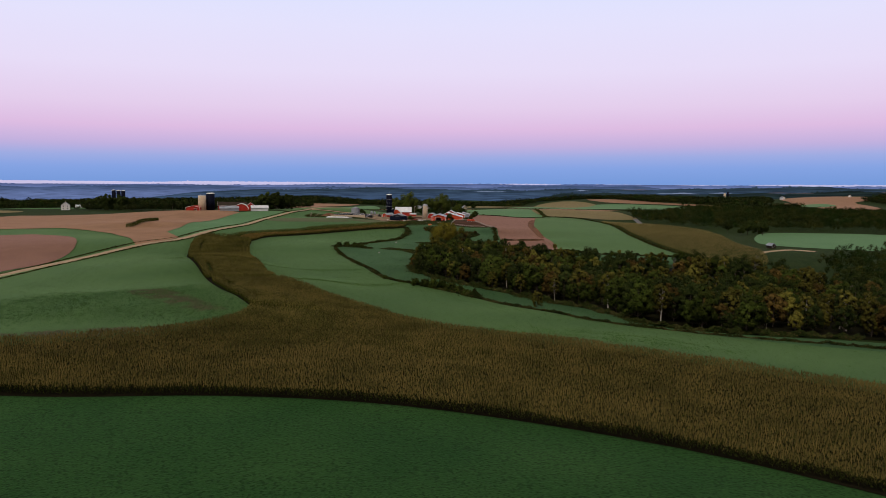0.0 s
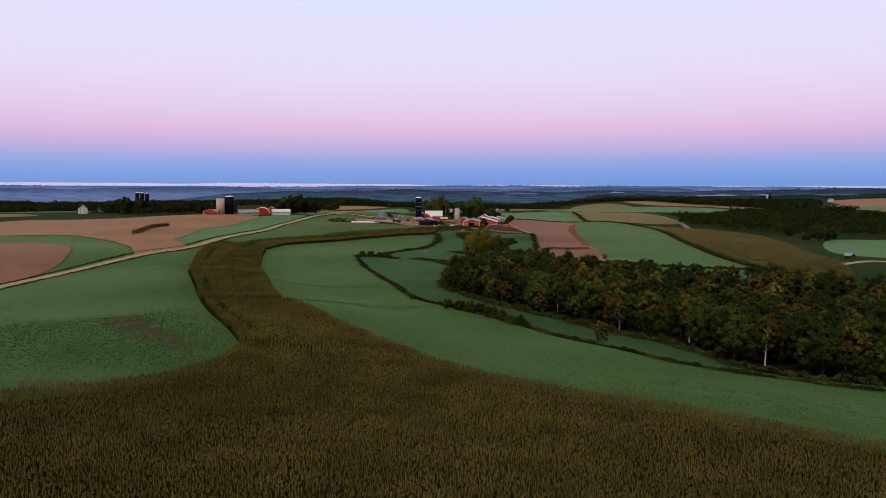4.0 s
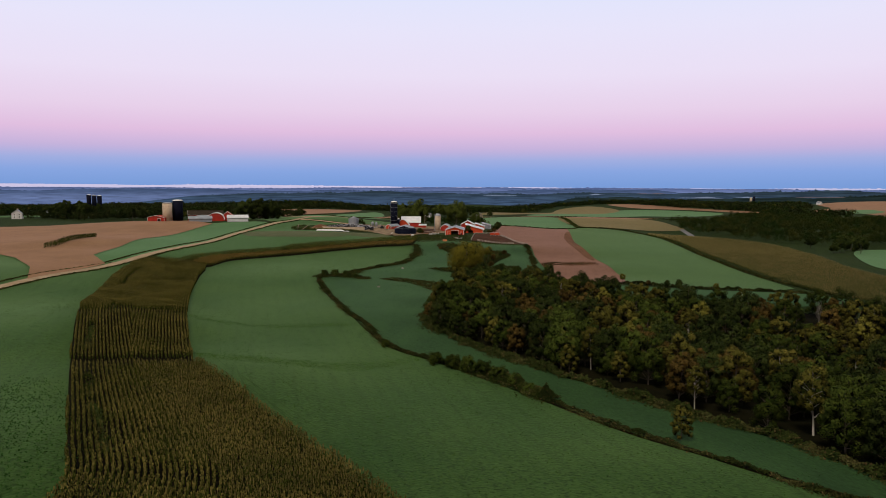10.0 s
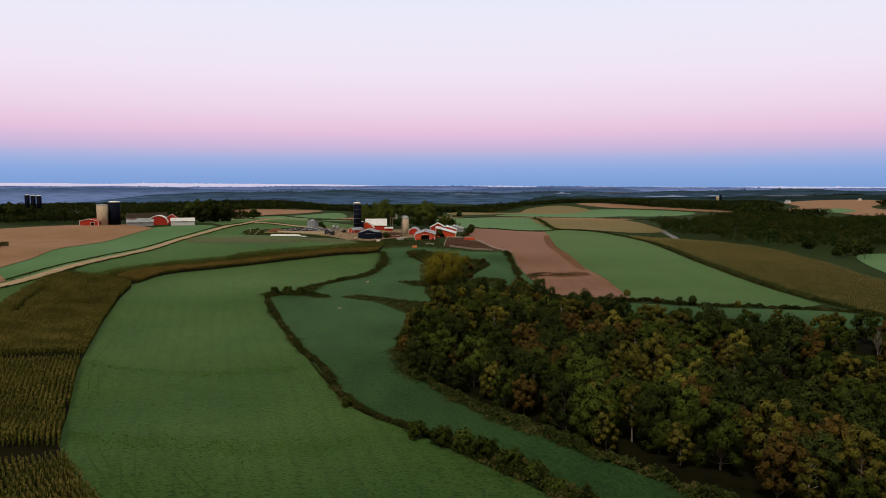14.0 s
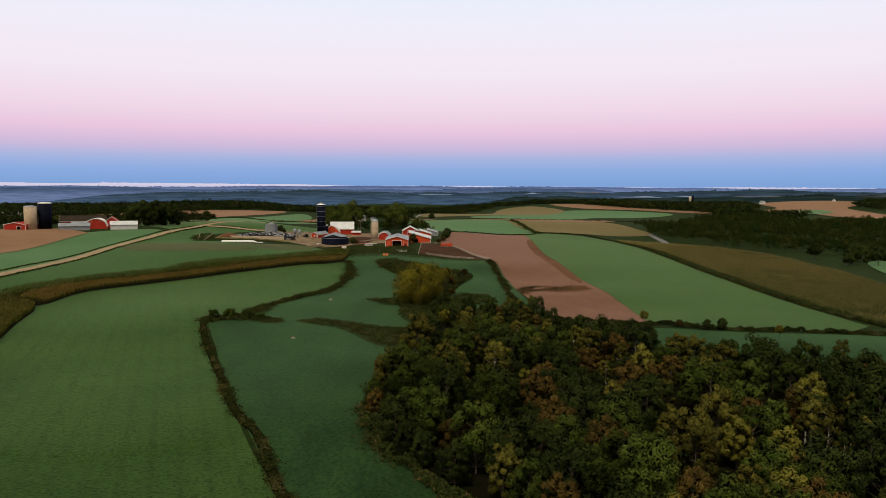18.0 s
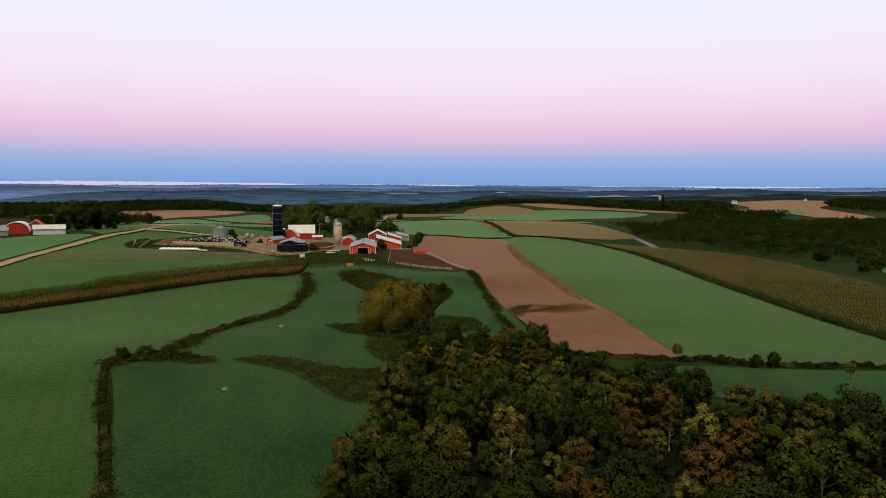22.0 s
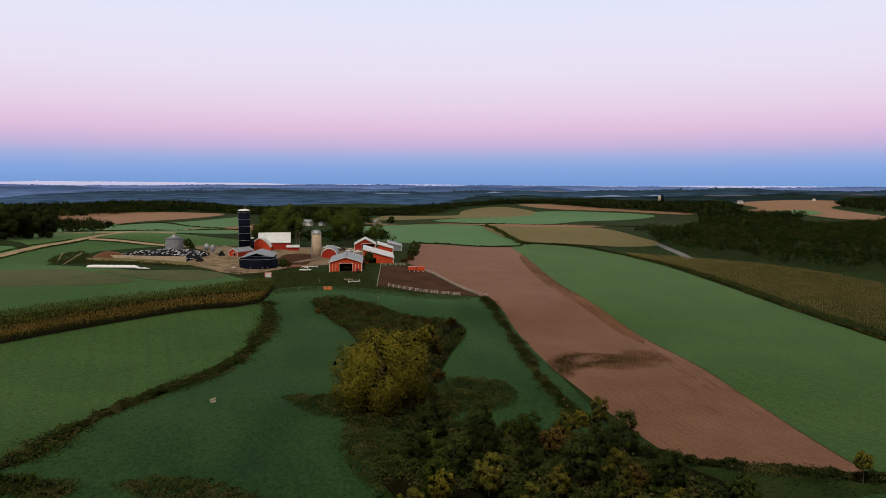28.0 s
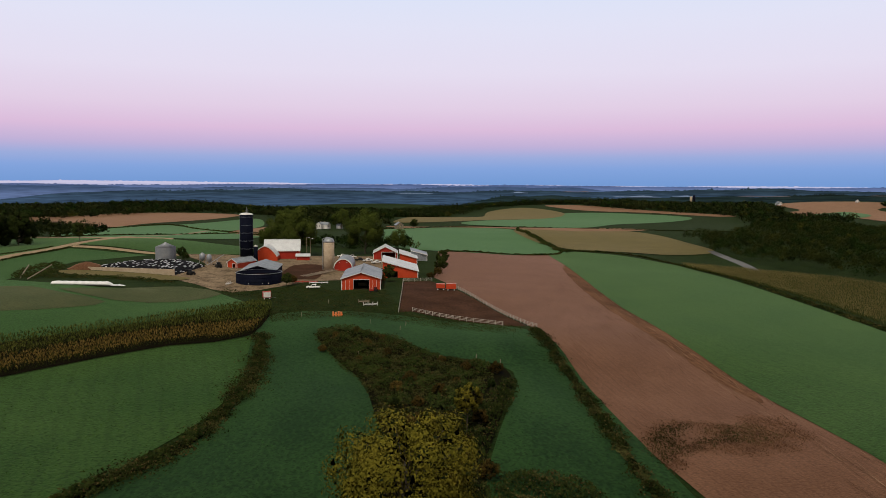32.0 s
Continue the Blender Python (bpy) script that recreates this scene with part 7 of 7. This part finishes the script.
def bare_bank(name, x, y, r, tall, mt, label, seed, category="mound"):
    """A heap of earth with an uneven outline."""
    rng = np.random.default_rng(seed)
    bm = bmesh.new()
    rings = []
    for k, f in enumerate((1.0, 0.8, 0.55, 0.3, 0.08)):
        ring = []
        for i in range(20):
            a = 2 * math.pi * i / 20
            rr = r * f * (1 + 0.18 * math.sin(3 * a + seed) + 0.08 * rng.normal())
            px, py = x + rr * math.cos(a) * 1.5, y + rr * math.sin(a)
            ring.append(bm.verts.new((px - x, py - y, float(height(px, py) - height(x, y)) + tall * (1 - f ** 1.6) - (0.3 if k == 0 else 0) + rng.normal() * 0.08)))
        rings.append(ring)
    for p, q in zip(rings, rings[1:]):
        for i in range(20):
            bm.faces.new((p[i], p[(i + 1) % 20], q[(i + 1) % 20], q[i])).smooth = True
    bm.faces.new(rings[-1])
    ob = part(name, bm, mt, None)
    ob.matrix_basis = ground_pose(x, y)
    return tagged(ob, label, category)


bare_bank("soil_mound", -108, 770, 5, 2.8, SOIL, "reddish bare soil bank at the bunker end", 3)

# ---- the neighbouring farm ----
gz = 7.6
tower_silo("concrete_silo", -240.2, 778, gz - 0.6, 23.8, 3.9, CONCRETE, 1.2, "tan concrete stave silo on the neighbouring farm", 0.8, CONCRETE, GALV)
tower_silo("blue_silo", -233.6, 785, gz - 0.6, 26.0, 4.2, STEEL_BLUE, 3.6, "dark blue steel silo on the neighbouring farm", 0.9, STEEL_BLUE, WHITE)
gable_barn("red_shed", -248.5, 773.5, -14, 16.0, 14, 3.6, 5.2, RED, RED, "low red shed with white trim", (3.0, 2.6, 3))
gable_barn("grey_shed", -222.5, 779.0, -72, 8, 19, 2.6, 4.4, TIN, TIN, "long low grey metal shed", trim=None)
arch_barn("white_quonset", -205, 798, 12, 14.5, 22, 7.2, 1.4, RED, PLASTIC, "quonset shed with a bright white roof")
gable_barn("red_barn", -232, 806, -74, 12, 30, 5.2, 8.6, RED, INSIDE, "long dark-roofed red barn")
gable_barn("red_barn", -197, 806, 14, 8.5, 12, 5.0, 8.2, RED, RED, "small steep red barn")
gable_barn("white_shed", -193.5, 793.0, -72, 9, 17.5, 3.4, 5.6, TIN_WHITE, TIN_WHITE, "long white metal shed", trim=None)
gable_barn("red_shed", -222, 800, -74, 6, 14, 3.2, 4.6, RED, TIN, "low red lean-to shed")


def farmhouse(x, y, rz, label, s=1.0, wall=WHITE, roof=TIN, dz=0.0):
    ob = gable_barn("farmhouse", x, y, rz, 7.5 * s, 10 * s, 4.6 * s, 7.4 * s, wall, roof, label, None, dz, trim=None, category="house")
    for i in range(2):
        for h in (1.0, 3.1):
            w = part("window", box((-2.2 + i * 3.4) * s, (-1.2 + i * 3.4) * s, -0.06, -0.003, h * s, (h + 1.2) * s), WHITE, ob)
            part("pane", box((-2.1 + i * 3.4) * s, (-1.3 + i * 3.4) * s, -0.09, -0.063, (h + 0.1) * s, (h + 1.1) * s), GLASS, w)
    part("chimney", box(-0.4 * s, 0.4 * s, 6 * s, 6.8 * s, 6 * s, 8.4 * s, 0.03), CONCRETE, ob)
    return ob


farmhouse(-463.5, 946, 24, "white farmhouse with a grey gabled roof", 1.35)
farmhouse(-30, 1180, -20, "white farmhouse beyond the big trees", 0.75, dz=1.5)
farmhouse(-20, 1184, 60, "white gabled house wing beyond the big trees", 0.75, dz=1.5)
farmhouse(-8, 1190, 40, "small white garage beyond the big trees", 0.55, dz=1.5)
farmhouse(48, 1160, 10, "small brown house at the hayfield", 0.9, WOOD, TIN)
farmhouse(905, 1928, 15, "white far farmhouse at the edge of the tan field", 1.1, dz=0)
farmhouse(1060, 1900, -30, "small white house on the far tan field", 0.9, dz=0)
farmhouse(246, 537, 20, "low dark house by the valley road", 0.5, INSIDE, TIN)
for i, dx in enumerate((0, 9, 18)):
    tower_silo("blue_silo", -572 + dx * 0.8, 1345 + i * 3, 0, 25 - i * 0.6, 3.4, STEEL_BLUE, 4, "dark blue silo on the far farm", 0.9, STEEL_BLUE, WHITE)
gable_barn("white_shed", -640, 1345, -80, 14, 60, 5, 9, WHITE, TIN_WHITE, "long white shed on the far farm", trim=None)
gable_barn("white_shed", -530, 1335, -70, 14, 34, 5, 9, WHITE, TIN_WHITE, "white shed on the far farm", trim=None)
tower_silo("concrete_silo", 958, 2460, -10, 11, 3.5, CONCRETE, 2, "pale far silo on the skyline", 2, CONCRETE, GALV)
tower_silo("blue_silo", 972, 2470, -10, 13, 3.5, STEEL_BLUE, 4, "dark far silo on the skyline", 1, STEEL_BLUE, STEEL_BLUE)
